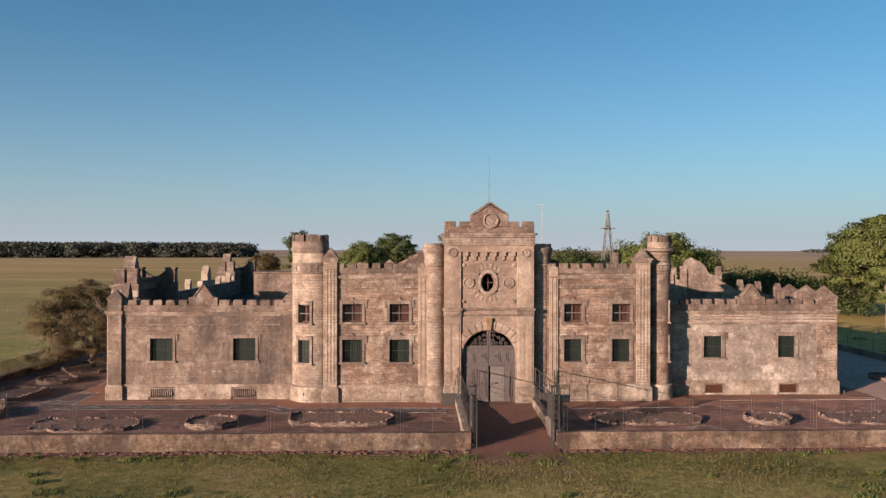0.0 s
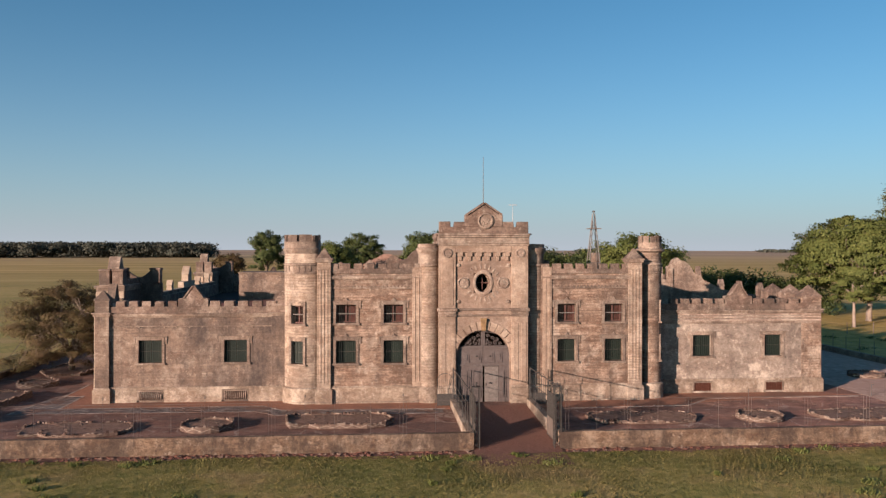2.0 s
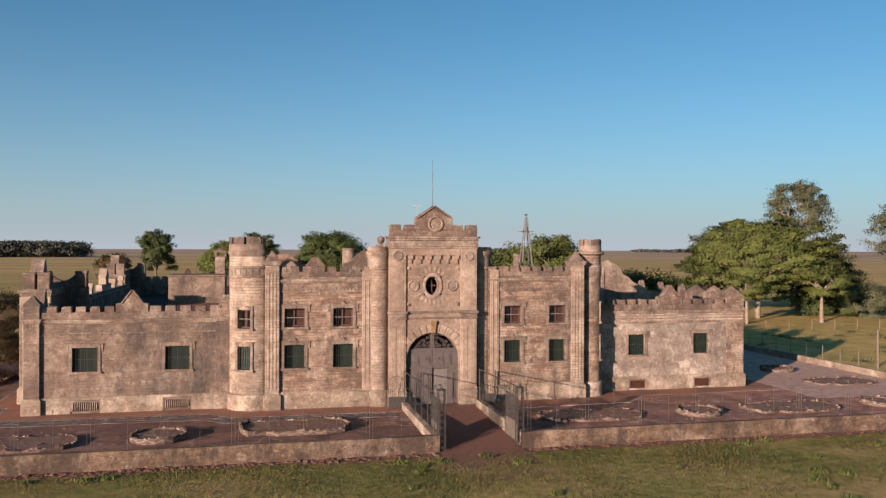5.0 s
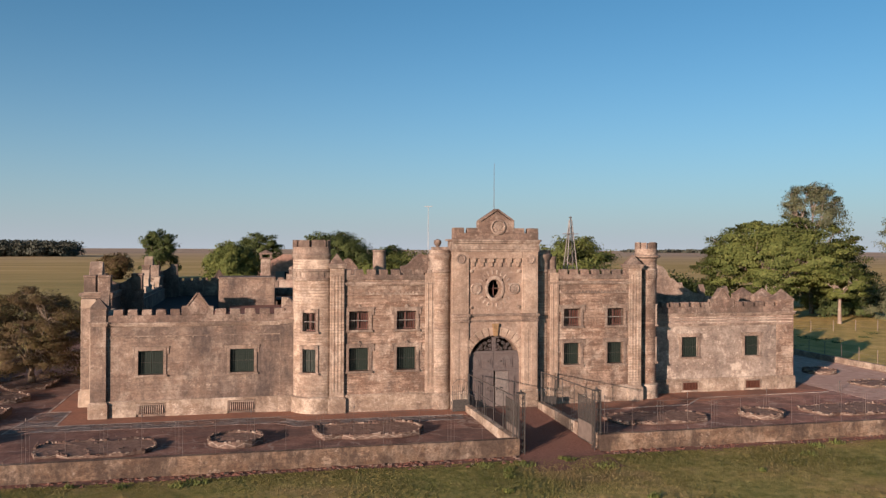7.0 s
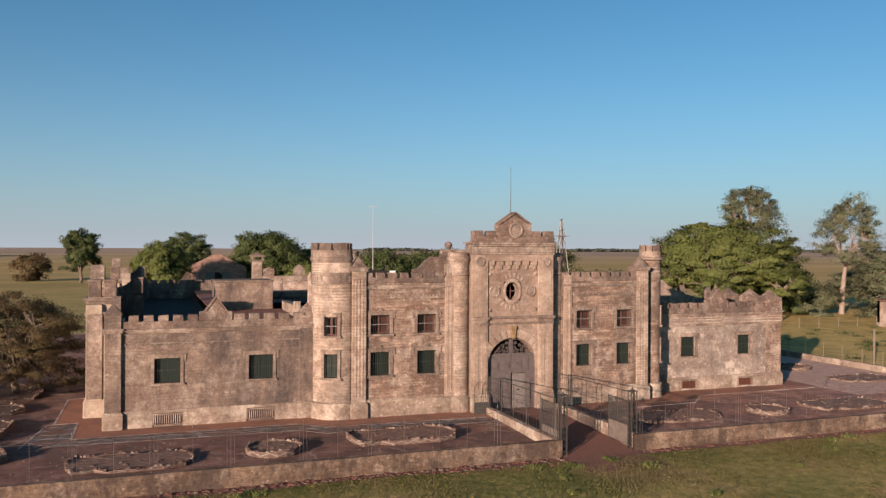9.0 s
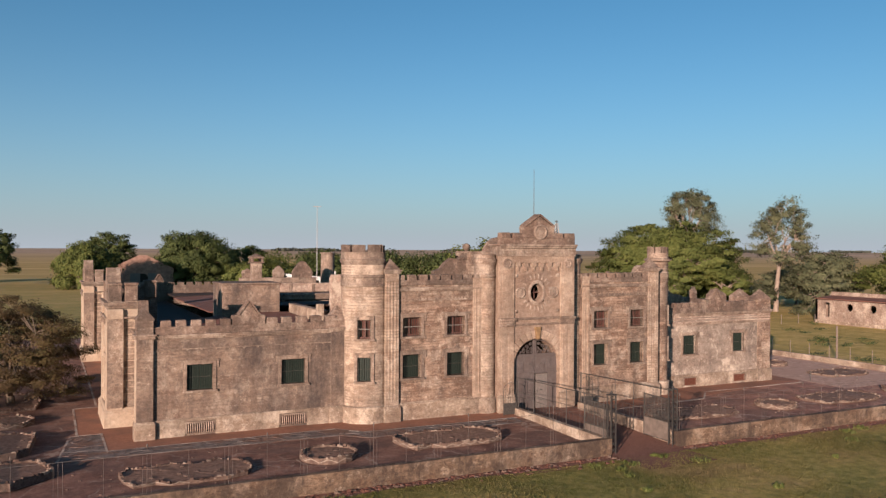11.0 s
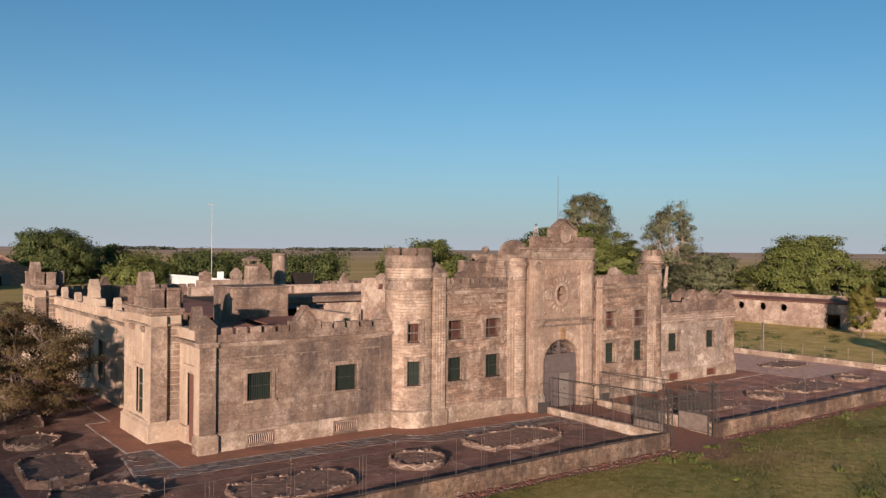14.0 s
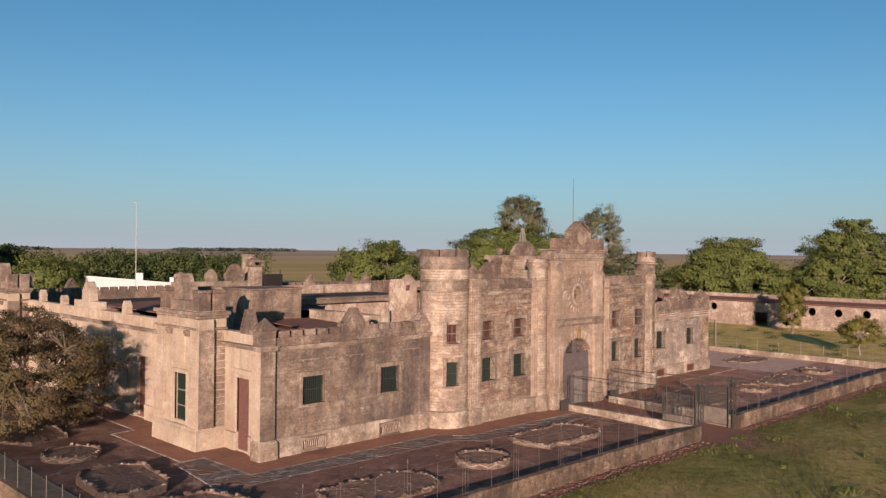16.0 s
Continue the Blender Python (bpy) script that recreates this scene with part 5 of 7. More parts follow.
def turret(yc, f):
    """A shallow square turret on the side front with a gable over it, and a sagging parapet running in from its far corner."""
    x0, x1, xe = -19.93, -17.3, -18.36
    y0, y1 = yc - 2.35, yc + 1.9
    wy = (yc - 1.2, yc + 0.04)
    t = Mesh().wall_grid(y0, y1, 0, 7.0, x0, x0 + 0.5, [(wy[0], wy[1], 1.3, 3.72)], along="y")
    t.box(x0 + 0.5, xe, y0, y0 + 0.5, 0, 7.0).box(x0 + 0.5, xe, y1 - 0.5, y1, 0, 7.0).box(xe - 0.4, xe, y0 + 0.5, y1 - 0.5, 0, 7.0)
    o = part("turret", t, SIDE, castle, "shallow square side turret of pale render")
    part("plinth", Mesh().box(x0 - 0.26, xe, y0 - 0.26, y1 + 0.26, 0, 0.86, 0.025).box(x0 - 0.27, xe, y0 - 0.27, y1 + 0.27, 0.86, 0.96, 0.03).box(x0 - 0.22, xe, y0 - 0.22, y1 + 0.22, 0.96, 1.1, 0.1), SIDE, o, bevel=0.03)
    # dark lining paints shade on the east-facing back; the inner wall's colour does likewise
    part("turret_back", Mesh().box(xe, xe + 0.04, y0 + 0.02, y1 - 0.52, 4.4, 6.6), PARAPET, o, "turret back with shade put into its colour")
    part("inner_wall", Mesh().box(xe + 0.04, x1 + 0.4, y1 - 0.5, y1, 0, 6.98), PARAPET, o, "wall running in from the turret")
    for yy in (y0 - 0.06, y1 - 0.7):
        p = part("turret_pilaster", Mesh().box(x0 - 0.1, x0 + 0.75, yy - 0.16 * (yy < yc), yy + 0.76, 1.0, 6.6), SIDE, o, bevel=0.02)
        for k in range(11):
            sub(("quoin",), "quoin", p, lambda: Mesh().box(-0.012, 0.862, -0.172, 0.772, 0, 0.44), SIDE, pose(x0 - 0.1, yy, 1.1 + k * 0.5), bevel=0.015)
    # thin slab makes the pilaster's south face darker than its west face
    part("south_face", Mesh().box(x0 - 0.085, x0 + 0.765, y0 - 0.245, y0 - 0.18, 1.1, 6.05), TRIM, o, "darker stained south face of the turret")
    for k in range(13):
        part("quoin", Mesh().box(x0 + 0.8 + 0.12 * (k % 2), xe + 0.0, y0 - 0.03, y0 + 0.05, 1.12 + k * 0.37, 1.44 + k * 0.37, 0.008), TRIM, o, bevel=0.012)
    for ya in (yc - 1.64, yc + 0.3):
        strip = part("turret_pilaster", Mesh().box(x0 - 0.06, x0 + 0.1, ya, ya + 0.24 + 0.12 * (ya > yc), 1.05, 5.7), SIDE, o, bevel=0.02)
        part("capital", Mesh().box(x0 - 0.18, x0 + 0.1, ya - 0.05, ya + 0.41, 5.7, 5.82).box(x0 - 0.23, x0 + 0.1, ya - 0.1, ya + 0.46, 5.82, 6.0), TRIM, strip, bevel=0.015)
    part("architrave", Mesh().box(x0 - 0.2, xe, y0 - 0.2, y1 + 0.2, 6.06, 6.16, 0.02), TRIM, o, bevel=0.015)
    part("turret_panel", Mesh().box(x0 - 0.05, x0 + 0.1, yc - 1.05, yc + 0.65, 4.3, 6.3), SIDE, o, bevel=0.02)
    part("cornice", Mesh().box(x0 - 0.12, xe + 0.1, y0 - 0.12, y1 + 0.12, 6.62, 6.78).box(x0 - 0.24, xe + 0.15, y0 - 0.24, y1 + 0.24, 6.78, 6.98), TRIM, o, bevel=0.02)
    for xx, yy in ((x0, y0), (x0, y1 - 0.7), (xe - 0.72, y0), (x1 - 0.35, y1 - 0.62)):
        part("parapet_post", Mesh().box(xx, xx + 0.7, yy, yy + 0.62, 6.98, 7.9).box(xx - 0.04, xx + 0.74, yy - 0.04, yy + 0.66, 7.9, 8.05), PARAPET, o, bevel=0.03)
    n = 8
    xa, xb = x0 + 0.7, x1 - 0.35
    pts = [(xa, 6.98), (xb, 6.98)] + [(xb + (xa - xb) * k / n, 7.85 - 0.45 * math.sin(math.pi * k / n)) for k in range(n + 1)]
    part("sagging_parapet", Mesh().slab_y(pts, y1 - 0.5, y1 - 0.1), PARAPET, o)
    part("low_parapet", Mesh().box(xe - 0.42, xe - 0.02, y0 + 0.62, y1 - 0.55, 6.98, 7.35), PARAPET, o, bevel=0.02)
    part("gable_block", Mesh().box(x0 - 0.02, x0 + 0.85, yc - 0.95, yc + 0.6, 6.98, 7.5).slab_x([(yc - 0.58, 7.5), (yc + 0.24, 7.5), (yc + 0.26, 8.15), (yc + 0.0, 8.68), (yc - 0.17, 8.88), (yc - 0.34, 8.68), (yc - 0.6, 8.15)], x0, x0 + 0.8), TRIM, o, bevel=0.03)
    part("roof", Mesh().box(x0 + 0.3, xe - 0.3, y0 + 0.3, y1 - 0.3, 6.7, 6.8), ROOF, o)
    w = part("window", Mesh().box(x0 - 0.06, x0 + 0.1, wy[0] - 0.18, wy[0], 1.2, 3.9).box(x0 - 0.06, x0 + 0.1, wy[1], wy[1] + 0.18, 1.2, 3.9).box(x0 - 0.1, x0 + 0.1, wy[0] - 0.25, wy[1] + 0.25, 3.74, 3.95), SIDE, o, bevel=0.015)
    part("shutter", Mesh().box(x0 + 0.15, x0 + 0.2, wy[0], wy[1], 1.3, 3.72), GREEN, w)
    part("window_frame", Mesh().box(x0 + 0.1, x0 + 0.15, wy[0], wy[1], 2.0, 2.06).box(x0 + 0.1, x0 + 0.15, wy[0], wy[1], 2.8, 2.86).box(x0 + 0.1, x0 + 0.15, wy[0] + 0.0, wy[0] + 0.06, 1.3, 3.72), WHITEBAR, w)


turret(56.85, 1)
turret(85.9, -1)


def side_wall():
    """The long west side between the turrets, with its pointed parapet."""
    x = -18.42
    y0, y1 = 58.7, 83.6
    holes = [(63.6, 64.7, 0.1, 3.7), (69.0, 70.2, 0.95, 3.8), (71.9, 73.0, 1.2, 3.4), (75.6, 76.7, 1.2, 3.8), (79.2, 80.2, 1.2, 3.8)]
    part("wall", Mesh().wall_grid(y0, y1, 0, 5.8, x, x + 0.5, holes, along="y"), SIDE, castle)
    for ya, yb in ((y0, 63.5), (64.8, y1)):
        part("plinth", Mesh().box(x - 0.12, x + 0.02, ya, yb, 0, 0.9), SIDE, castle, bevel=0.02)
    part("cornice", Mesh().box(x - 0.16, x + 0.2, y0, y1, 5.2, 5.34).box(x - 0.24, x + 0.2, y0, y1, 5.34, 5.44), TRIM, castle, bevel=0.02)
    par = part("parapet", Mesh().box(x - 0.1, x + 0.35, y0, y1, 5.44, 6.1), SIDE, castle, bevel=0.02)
    # thin dark lining: shade of the inward face, painted as colour
    part("parapet_back", Mesh().box(x + 0.51, x + 0.55, y0, y1, 4.7, 5.8).box(x + 0.355, x + 0.385, y0, y1, 5.8, 6.06), PARAPET, castle, "side parapet back with shade put into its colour")
    for k in range(34):
        sub(("flute",), "parapet_flute", par, lambda: Mesh().box(-0.05, 0.02, 0, 0.3, 0, 0.5), SIDE, pose(x - 0.1, y0 + 0.2 + k * 0.73, 5.5), bevel=0.015)
    for yy, top in ((59.4, 7.0), (66.45, 6.9), (76.7, 6.76), (80.9, 6.98)):
        spire(yy, x + 0.12, 6.08, top)
    part("parapet_step", Mesh().box(x - 0.12, x + 0.37, 70.1, 74.3, 6.1, 6.6), SIDE, castle, bevel=0.02)
    spire(72.2, x + 0.12, 6.55, 7.9, 1.3, 0.6)
    d = part("side_door", Mesh().box(x + 0.2, x + 0.27, 63.6, 64.7, 0.1, 3.7), REDWOOD, castle, "weathered red double side door")
    part("door_panel", Mesh().box(x + 0.17, x + 0.21, 63.7, 64.1, 0.4, 3.4, 0.02), REDWOOD, d)
    for y in (62.0, 66.3, 74.3, 78.0, 81.6):
        part("side_pilaster", Mesh().box(x - 0.12, x + 0.1, y - 0.3, y + 0.3, 0.9, 5.2), SIDE, castle, bevel=0.02)


side_wall()
for ya, yb in ((69.0, 70.2), (71.9, 73.0), (75.6, 76.7), (79.2, 80.2)):
    sw = part("window", Mesh().box(-18.5, -18.3, ya - 0.16, ya, 0.9, 3.95).box(-18.5, -18.3, yb, yb + 0.16, 0.9, 3.95).box(-18.54, -18.3, ya - 0.2, yb + 0.2, 3.95, 4.08), SIDE, castle, bevel=0.015)
    part("shutter", Mesh().box(-18.22, -18.16, ya, yb, 0.9, 3.9), GREEN, sw)


def back_parts():
    # back corner bay and north front
    part("wall", Mesh().box(-18.42, -17.9, 87.8, 89.5, 0, 6.0), SIDE, castle)
    nb = part("north_wall", Mesh().box(-18.4, 27.7, 89.5, 90.0, 0, 6.32), PARAPET, castle)
    merlon_row(-18.2, 27.5, 89.5, 90.0, 6.31, 6.62, nb, 0.62, 0.24)
    for x in (-13.0, 12.2, 17.6, 20.0):
        gable(x, 0.7, 89.48, 90.0, 6.3, 6.6, 7.4, castle)
    # east side
    e = part("east_wall", Mesh().box(27.03, 27.52, 52.3, 89.5, 0, 5.9), PARAPET, castle)
    for yy, top in ((53.6, 7.0), (56.1, 6.95)):
        part("pointed_merlon", Mesh().box(25.9, 27.2, yy - 0.5, yy + 0.5, 5.85, 6.4, 0.02).pyramid(25.88, 27.22, yy - 0.52, yy + 0.52, 6.4, top + 0.05), PARAPET, e, bevel=0.02)
    for k, (yy, top) in enumerate(((59.5, 6.9), (63.0, 6.9), (66.5, 6.9), (71.4, 7.9), (76.0, 6.9), (80.0, 6.9), (84.0, 6.9))):
        spire(yy, 27.2, 5.85, top, 0.62, 0.45, PARAPET)
    # roofs round the court
    part("roof", Mesh().box(-17.95, -12.3, 62.2, 89.4, 4.6, 4.75), ROOF, castle, "low rusted roof round the court")
    part("roof", Mesh().box(16.0, 27.0, 62.0, 89.4, 4.4, 4.55), ROOF, castle, "low rusted roof round the court")
    part("roof", Mesh().box(-12.3, 16.0, 84.8, 89.4, 5.4, 5.55), ROOF, castle, "low rusted roof round the court")
    part("roof", Mesh().slab_y([(-12.3, 5.3), (-8.1, 5.5), (-8.1, 5.58), (-12.3, 5.38)], 66.5, 84.8), BRICKROOF, castle, "dull red sheet roof beside the court")
    # red sheets behind the front battlement: a low hip and a lean-to against the block
    part("roof_curb", Mesh().box(-14.9, -12.25, 57.5, 61.8, 4.3, 5.12), TRIM, castle)
    part("hip_roof", Mesh().add([(-15.0, 57.4, 5.1), (-11.6, 57.4, 5.1), (-11.6, 61.9, 5.1), (-15.0, 61.9, 5.1), (-12.9, 59.7, 5.66)],
                                [(3, 2, 1, 0), (0, 1, 4), (1, 2, 4), (2, 3, 4), (3, 0, 4)]), BRICKROOF, castle, "low red hipped roof")
    part("roof_sheet", Mesh().slab_x([(55.2, 5.3), (62.2, 5.52), (62.2, 5.57), (55.2, 5.35)], -11.4, -7.7), BRICKROOF, castle, "dull red lean-to roof sheet")
    # the block that stands above the roof
    bx = part("roof_block", Mesh().box(-12.2, -8.2, 62.3, 65.6, 2.9, 7.5).box(-12.27, -8.13, 62.23, 65.67, 7.5, 7.62), WALL_L, castle, "square stained block above the roof", bevel=0.03)
    # chimneys
    c = part("chimney", Mesh().box(-9.15, -8.35, 66.8, 67.6, 4.3, 8.9, 0.03), TRIM, castle, "square chimney with a capped open top", bevel=0.02)
    part("chimney_cap", Mesh().box(-9.25, -8.25, 66.7, 67.7, 8.9, 9.0).box(-9.2, -9.05, 66.75, 66.9, 9.0, 9.25).box(-8.45, -8.3, 66.75, 66.9, 9.0, 9.25).box(-9.2, -9.05, 67.5, 67.65, 9.0, 9.25).box(-8.45, -8.3, 67.5, 67.65, 9.0, 9.25).box(-9.27, -8.23, 66.68, 67.72, 9.25, 9.35).pyramid(-9.27, -8.23, 66.68, 67.72, 9.35, 9.62), PARAPET, c)
    part("chimney", Mesh().lathe(3.76, 88.4, [(0.75, 5.4), (0.7, 9.4), (0.78, 9.45), (0.78, 9.6)], 16), TRIM, castle, "round plain chimney", smooth=True)
    # low wall from the block to the tower, with a small arched hole and a stub of a pier
    lw = Mesh().wall_grid(54.6, 62.3, 0, 6.1, -7.55, -7.2, [(55.5, 56.3, 5.25, 5.75)], along="y")
    lw.slab_x([(55.5, 5.75), (55.5, 5.55), (55.62, 5.68), (55.75, 5.75)], -7.55, -7.2).slab_x([(56.3, 5.75), (56.05, 5.75), (56.18, 5.68), (56.3, 5.55)], -7.55, -7.2)
    part("court_wall", lw, PLINTH, castle, "low rendered court wall with a small arched hole")
    part("court_coping", Mesh().box(-7.6, -7.15, 54.6, 62.3, 6.1, 6.16), TRIM, castle, bevel=0.015)
    part("stub_pier", Mesh().box(-8.1, -7.6, 53.9, 54.4, 0, 6.62, 0.04, jit=0.03), PLINTH, castle, bevel=0.02)
    # broken wall behind the tower
    pts = [(-7.1, 0), (-4.9, 0), (-4.9, 8.3), (-5.3, 8.25), (-5.75, 8.68), (-6.2, 8.3), (-6.5, 8.42), (-7.0, 8.4), (-7.1, 8.2)]
    part("court_wall", Mesh().slab_y(pts, 54.2, 54.65), PINK, castle, "broken pale wall behind the round tower", bevel=0.02)
    part("wall_scar", Mesh().box(-6.15, -5.85, 54.12, 54.25, 7.7, 8.05, 0.02, jit=0.03), REDWOOD, castle)
    # panelled parapet beyond the court, with pointed merlons on its taller west part
    w = part("court_wall", Mesh().box(-7.2, 16.0, 84.0, 84.5, 0, 5.72).box(-7.2, 16.0, 83.86, 84.5, 5.62, 5.74), LOWWALL, castle)
    pw = part("court_parapet", Mesh().box(-7.2, 16.0, 84.06, 84.4, 5.72, 6.5).box(-7.2, 16.0, 83.95, 84.45, 6.5, 6.58), PINK, castle)
    gaps = [-7.2, -4.36, -1.4, 0.9, 3.09, 6.26, 9.8, 12.74, 16.0]
    for a, b in zip(gaps, gaps[1:]):
        part("parapet_panel", Mesh().box(a + 0.12, b - 0.12, 83.98, 84.08, 5.82, 6.42, 0.02), PINK, pw, bevel=0.012)
        part("pilaster", Mesh().box(a - 0.09, a + 0.09, 83.93, 84.08, 5.74, 6.5), TRIM, pw, bevel=0.012)
    part("court_wall", Mesh().box(-6.3, 1.3, 84.45, 84.75, 5.5, 7.15), TRIM, castle)
    for x, h, half in ((-5.5, 8.05, 0.5), (-2.5, 8.3, 0.52), (-0.1, 8.75, 0.95)):
        o = part("pointed_merlon", Mesh().slab_y([(x - half, 7.13), (x + half, 7.13), (x + half * 1.1, 7.6), (x + half, 7.85), (x + half * 0.35, h - 0.12), (x, h), (x - half * 0.35, h - 0.12), (x - half, 7.85), (x - half * 1.1, 7.6)], 84.4, 84.8), PARAPET, w, bevel=0.02)
    # dark water tank on a stand with a pipe
    part("water_tank", Mesh().box(5.6, 7.5, 88.0, 89.3, 5.5, 7.55), DARK, castle, "dark square water tank")
    part("tank_pipe", Mesh().tube((7.62, 88.6, 5.5), (7.62, 88.6, 8.1), 0.07), IRON, castle)
    # front of the court range: pale wall under a deep ledge, open towards the west
    part("court_wall", Mesh().wall_grid(-8.1, 16.0, 0, 6.18, 66.0, 66.4, [(-8.0, -3.2, 0.3, 6.0)]), PINK, castle, "pale flaking front of the court range")
    part("court_ledge", Mesh().box(-8.1, 16.0, 65.5, 66.5, 6.18, 6.62).box(-8.1, 16.0, 65.4, 66.5, 6.5, 6.62), TRIM, castle, "deep stained ledge over the court front", bevel=0.02)
    part("roof", Mesh().box(-8.1, 16.0, 66.5, 84.0, 5.55, 5.7), ROOF, castle, "flat dark roof of the court range")
    part("chimney", Mesh().lathe(19.6, 78.2, [(0.5, 4.5), (0.48, 8.9), (0.55, 9.0), (0.5, 9.05)], 14), TRIM, castle, "round plain chimney", smooth=True)
    # ruined gable of the east block
    pts = [(18.4, 4.3), (24.9, 4.3), (24.9, 6.15), (24.3, 6.35), (23.6, 6.45), (22.8, 6.9), (22.3, 7.1), (21.9, 7.5), (21.5, 7.65), (21.2, 8.2), (20.8, 8.55), (20.5, 8.6), (20.25, 8.8), (19.95, 8.65), (19.7, 8.2), (19.5, 8.15), (19.45, 7.2), (19.15, 7.2), (19.1, 8.1), (18.75, 7.95), (18.4, 7.9)]
    part("ruined_gable", Mesh().slab_y(pts, 58.0, 58.5), TRIM, castle, "broken ragged gable wall")
    for x, h in ((18.75, 7.6), (19.75, 8.0)):
        part("ruined_post", Mesh().box(x - 0.16, x + 0.16, 57.85, 58.1, 4.4, h, 0.05, jit=0.03), TRIM, castle)
    # curved gable behind the gatehouse
    c = AX
    pts = [(-0.4, 7.7)]
    prof = [(-0.4, 8.6), (0.1, 8.75), (0.5, 9.2), (0.9, 9.45), (1.3, 9.35), (1.6, 9.5), (1.75, 9.75), (2.45, 9.75), (2.5, 9.5), (3.3, 9.45), (3.45, 10.1), (3.7, 10.5), (4.1, 10.78), (4.66, 10.88)]
    pts = [(2 * c + 0.4, 7.7), (-0.4, 7.7)] + prof + [(2 * c - x, z) for x, z in reversed(prof[:-1])]
    g = part("curved_gable", Mesh().slab_y(pts, 53.5, 53.95), PARAPET, castle, "scrolled gable wall behind the gate", bevel=0.02)
    for x in (2.1, 2 * c - 2.1):
        part("finial", Mesh().lathe(x, 53.72, [(0.22, 9.75), (0.24, 9.85), (0.1, 9.92), (0.22, 10.05), (0.27, 10.2), (0.2, 10.36), (0.05, 10.42)], 16), PARAPET, g, smooth=True)
        part("gable_hood", Mesh().slab_y([(x - 0.7, 9.35), (x + 0.7, 9.35), (x, 9.9)], 53.35, 54.05), PARAPET, g)


back_parts()


# ---- terrace things ----
def zigzag_rim(outline, z1, thick=0.11, zig=True, label="", name="flower_bed", seed=1, whole=False):
    """A bed with a rough stone rim, earth inside and a limewashed zigzag on the outside. outline: plan points, counter-clockwise."""
    rnd = random.Random(seed)
    n = len(outline)
    cx, cy = sum(p[0] for p in outline) / n, sum(p[1] for p in outline) / n
    bed = thing(name, label or "dry flower bed with a rough pale stone rim", "flower bed", "flower beds on the terrace", at=(cx, cy, TZ(cy)))
    loc = [Vector((p[0] - cx, p[1] - cy)) for p in outline]
    inner = [p * max(0.3, 1 - thick / max(0.4, p.length)) for p in loc]
    # fine steps along the rim
    fine_o, fine_i = [], []
    for k in range(n):
        a, b, c, d = loc[k], loc[(k + 1) % n], inner[k], inner[(k + 1) % n]
        m = max(1, int((b - a).length / 0.35))
        for j in range(m):
            fine_o.append(a.lerp(b, j / m))
            fine_i.append(c.lerp(d, j / m))
    k = len(fine_o)
    round_ = whole or len({round(p.length, 2) for p in loc}) == 1
    z1 = z1 * (0.72 if round_ else 0.5 if zig else 0.85)
    hs = [z1 * ((0.82 + 0.3 * rnd.random()) if round_ or not zig else rnd.uniform(0.45, 1.1)) for _ in range(k)]
    v = [(p.x, p.y, 0) for p in fine_o] + [(p.x, p.y, h) for p, h in zip(fine_o, hs)] + [(p.x, p.y, h * 0.97) for p, h in zip(fine_i, hs)] + [(p.x, p.y, 0) for p in fine_i]
    f = []
    for i in range(k):
        j = (i + 1) % k
        f += [(i, j, k + j, k + i), (k + i, k + j, 2 * k + j, 2 * k + i), (2 * k + i, 2 * k + j, 3 * k + j, 3 * k + i)]
    rim = part("rim", Mesh().add(v, f), RIM, bed)
    st = Mesh()
    for i in range(k):
        a, b = fine_o[i], fine_o[(i + 1) % k]
        d = (b - a).normalized()
        m = max(1, round((b - a).length / 0.19))
        for j in range(m):
            if rnd.random() < (0.08 if round_ else 0.2):
                continue
            p = a.lerp(b, (j + rnd.uniform(0.3, 0.7)) / m) * (1 - 0.5 * thick / max(0.5, a.length))
            hl, hw, hh = rnd.uniform(0.05, 0.11), rnd.uniform(0.05, 0.085), rnd.uniform(0.02, 0.09)
            u, w = d * hl, Vector((-d.y, d.x)) * hw
            t = rnd.uniform(0.55, 0.9)
            z0 = hs[i] - 0.03
            q = [(p + u * e * g + w * f_ * g) for g in (1, t) for e, f_ in ((-1, -1), (1, -1), (1, 1), (-1, 1))]
            st.add([(c.x, c.y, z0 + (hh + 0.03) * (n_ > 3) + rnd.uniform(-0.01, 0.01)) for n_, c in enumerate(q)], [(3, 2, 1, 0), (4, 5, 6, 7), (0, 1, 5, 4), (1, 2, 6, 5), (2, 3, 7, 6), (3, 0, 4, 7)])
    part("rim_rubble", st, STONES, rim, "loose stones and broken bricks along the rim", kind="stuff")
    s = Mesh().add([(p.x, p.y, z1 * 0.62 + 0.05 * rnd.random()) for p in fine_i] + [(0, 0, z1 * 0.8)], [(i, (i + 1) % k, k) for i in range(k)])
    part("soil", s, SOIL, bed)
    if zig:
        z = Mesh()
        for i in range(k):
            if not round_ and (i // 7) % 2:
                continue
            a, b = fine_o[i], fine_o[(i + 1) % k]
            nrm = Vector((b.y - a.y, a.x - b.x)).normalized() * 0.012
            lo, hi = z1 * 0.22, z1 * 0.72
            za, zb = (lo, hi) if i % 2 else (hi, lo)
            q = [(a.x + nrm.x, a.y + nrm.y, za), (b.x + nrm.x, b.y + nrm.y, zb), (b.x + nrm.x, b.y + nrm.y, zb + z1 * 0.13), (a.x + nrm.x, a.y + nrm.y, za + z1 * 0.13)]
            z.add(q, [(0, 1, 2, 3)])
        part("zigzag", z, ZIG, rim, "white limewashed zigzag band")
    st = Mesh()
    for _ in range(22):
        i = rnd.randrange(k)
        p = fine_i[i] * rnd.uniform(0.2, 0.95)
        r = rnd.uniform(0.05, 0.13)
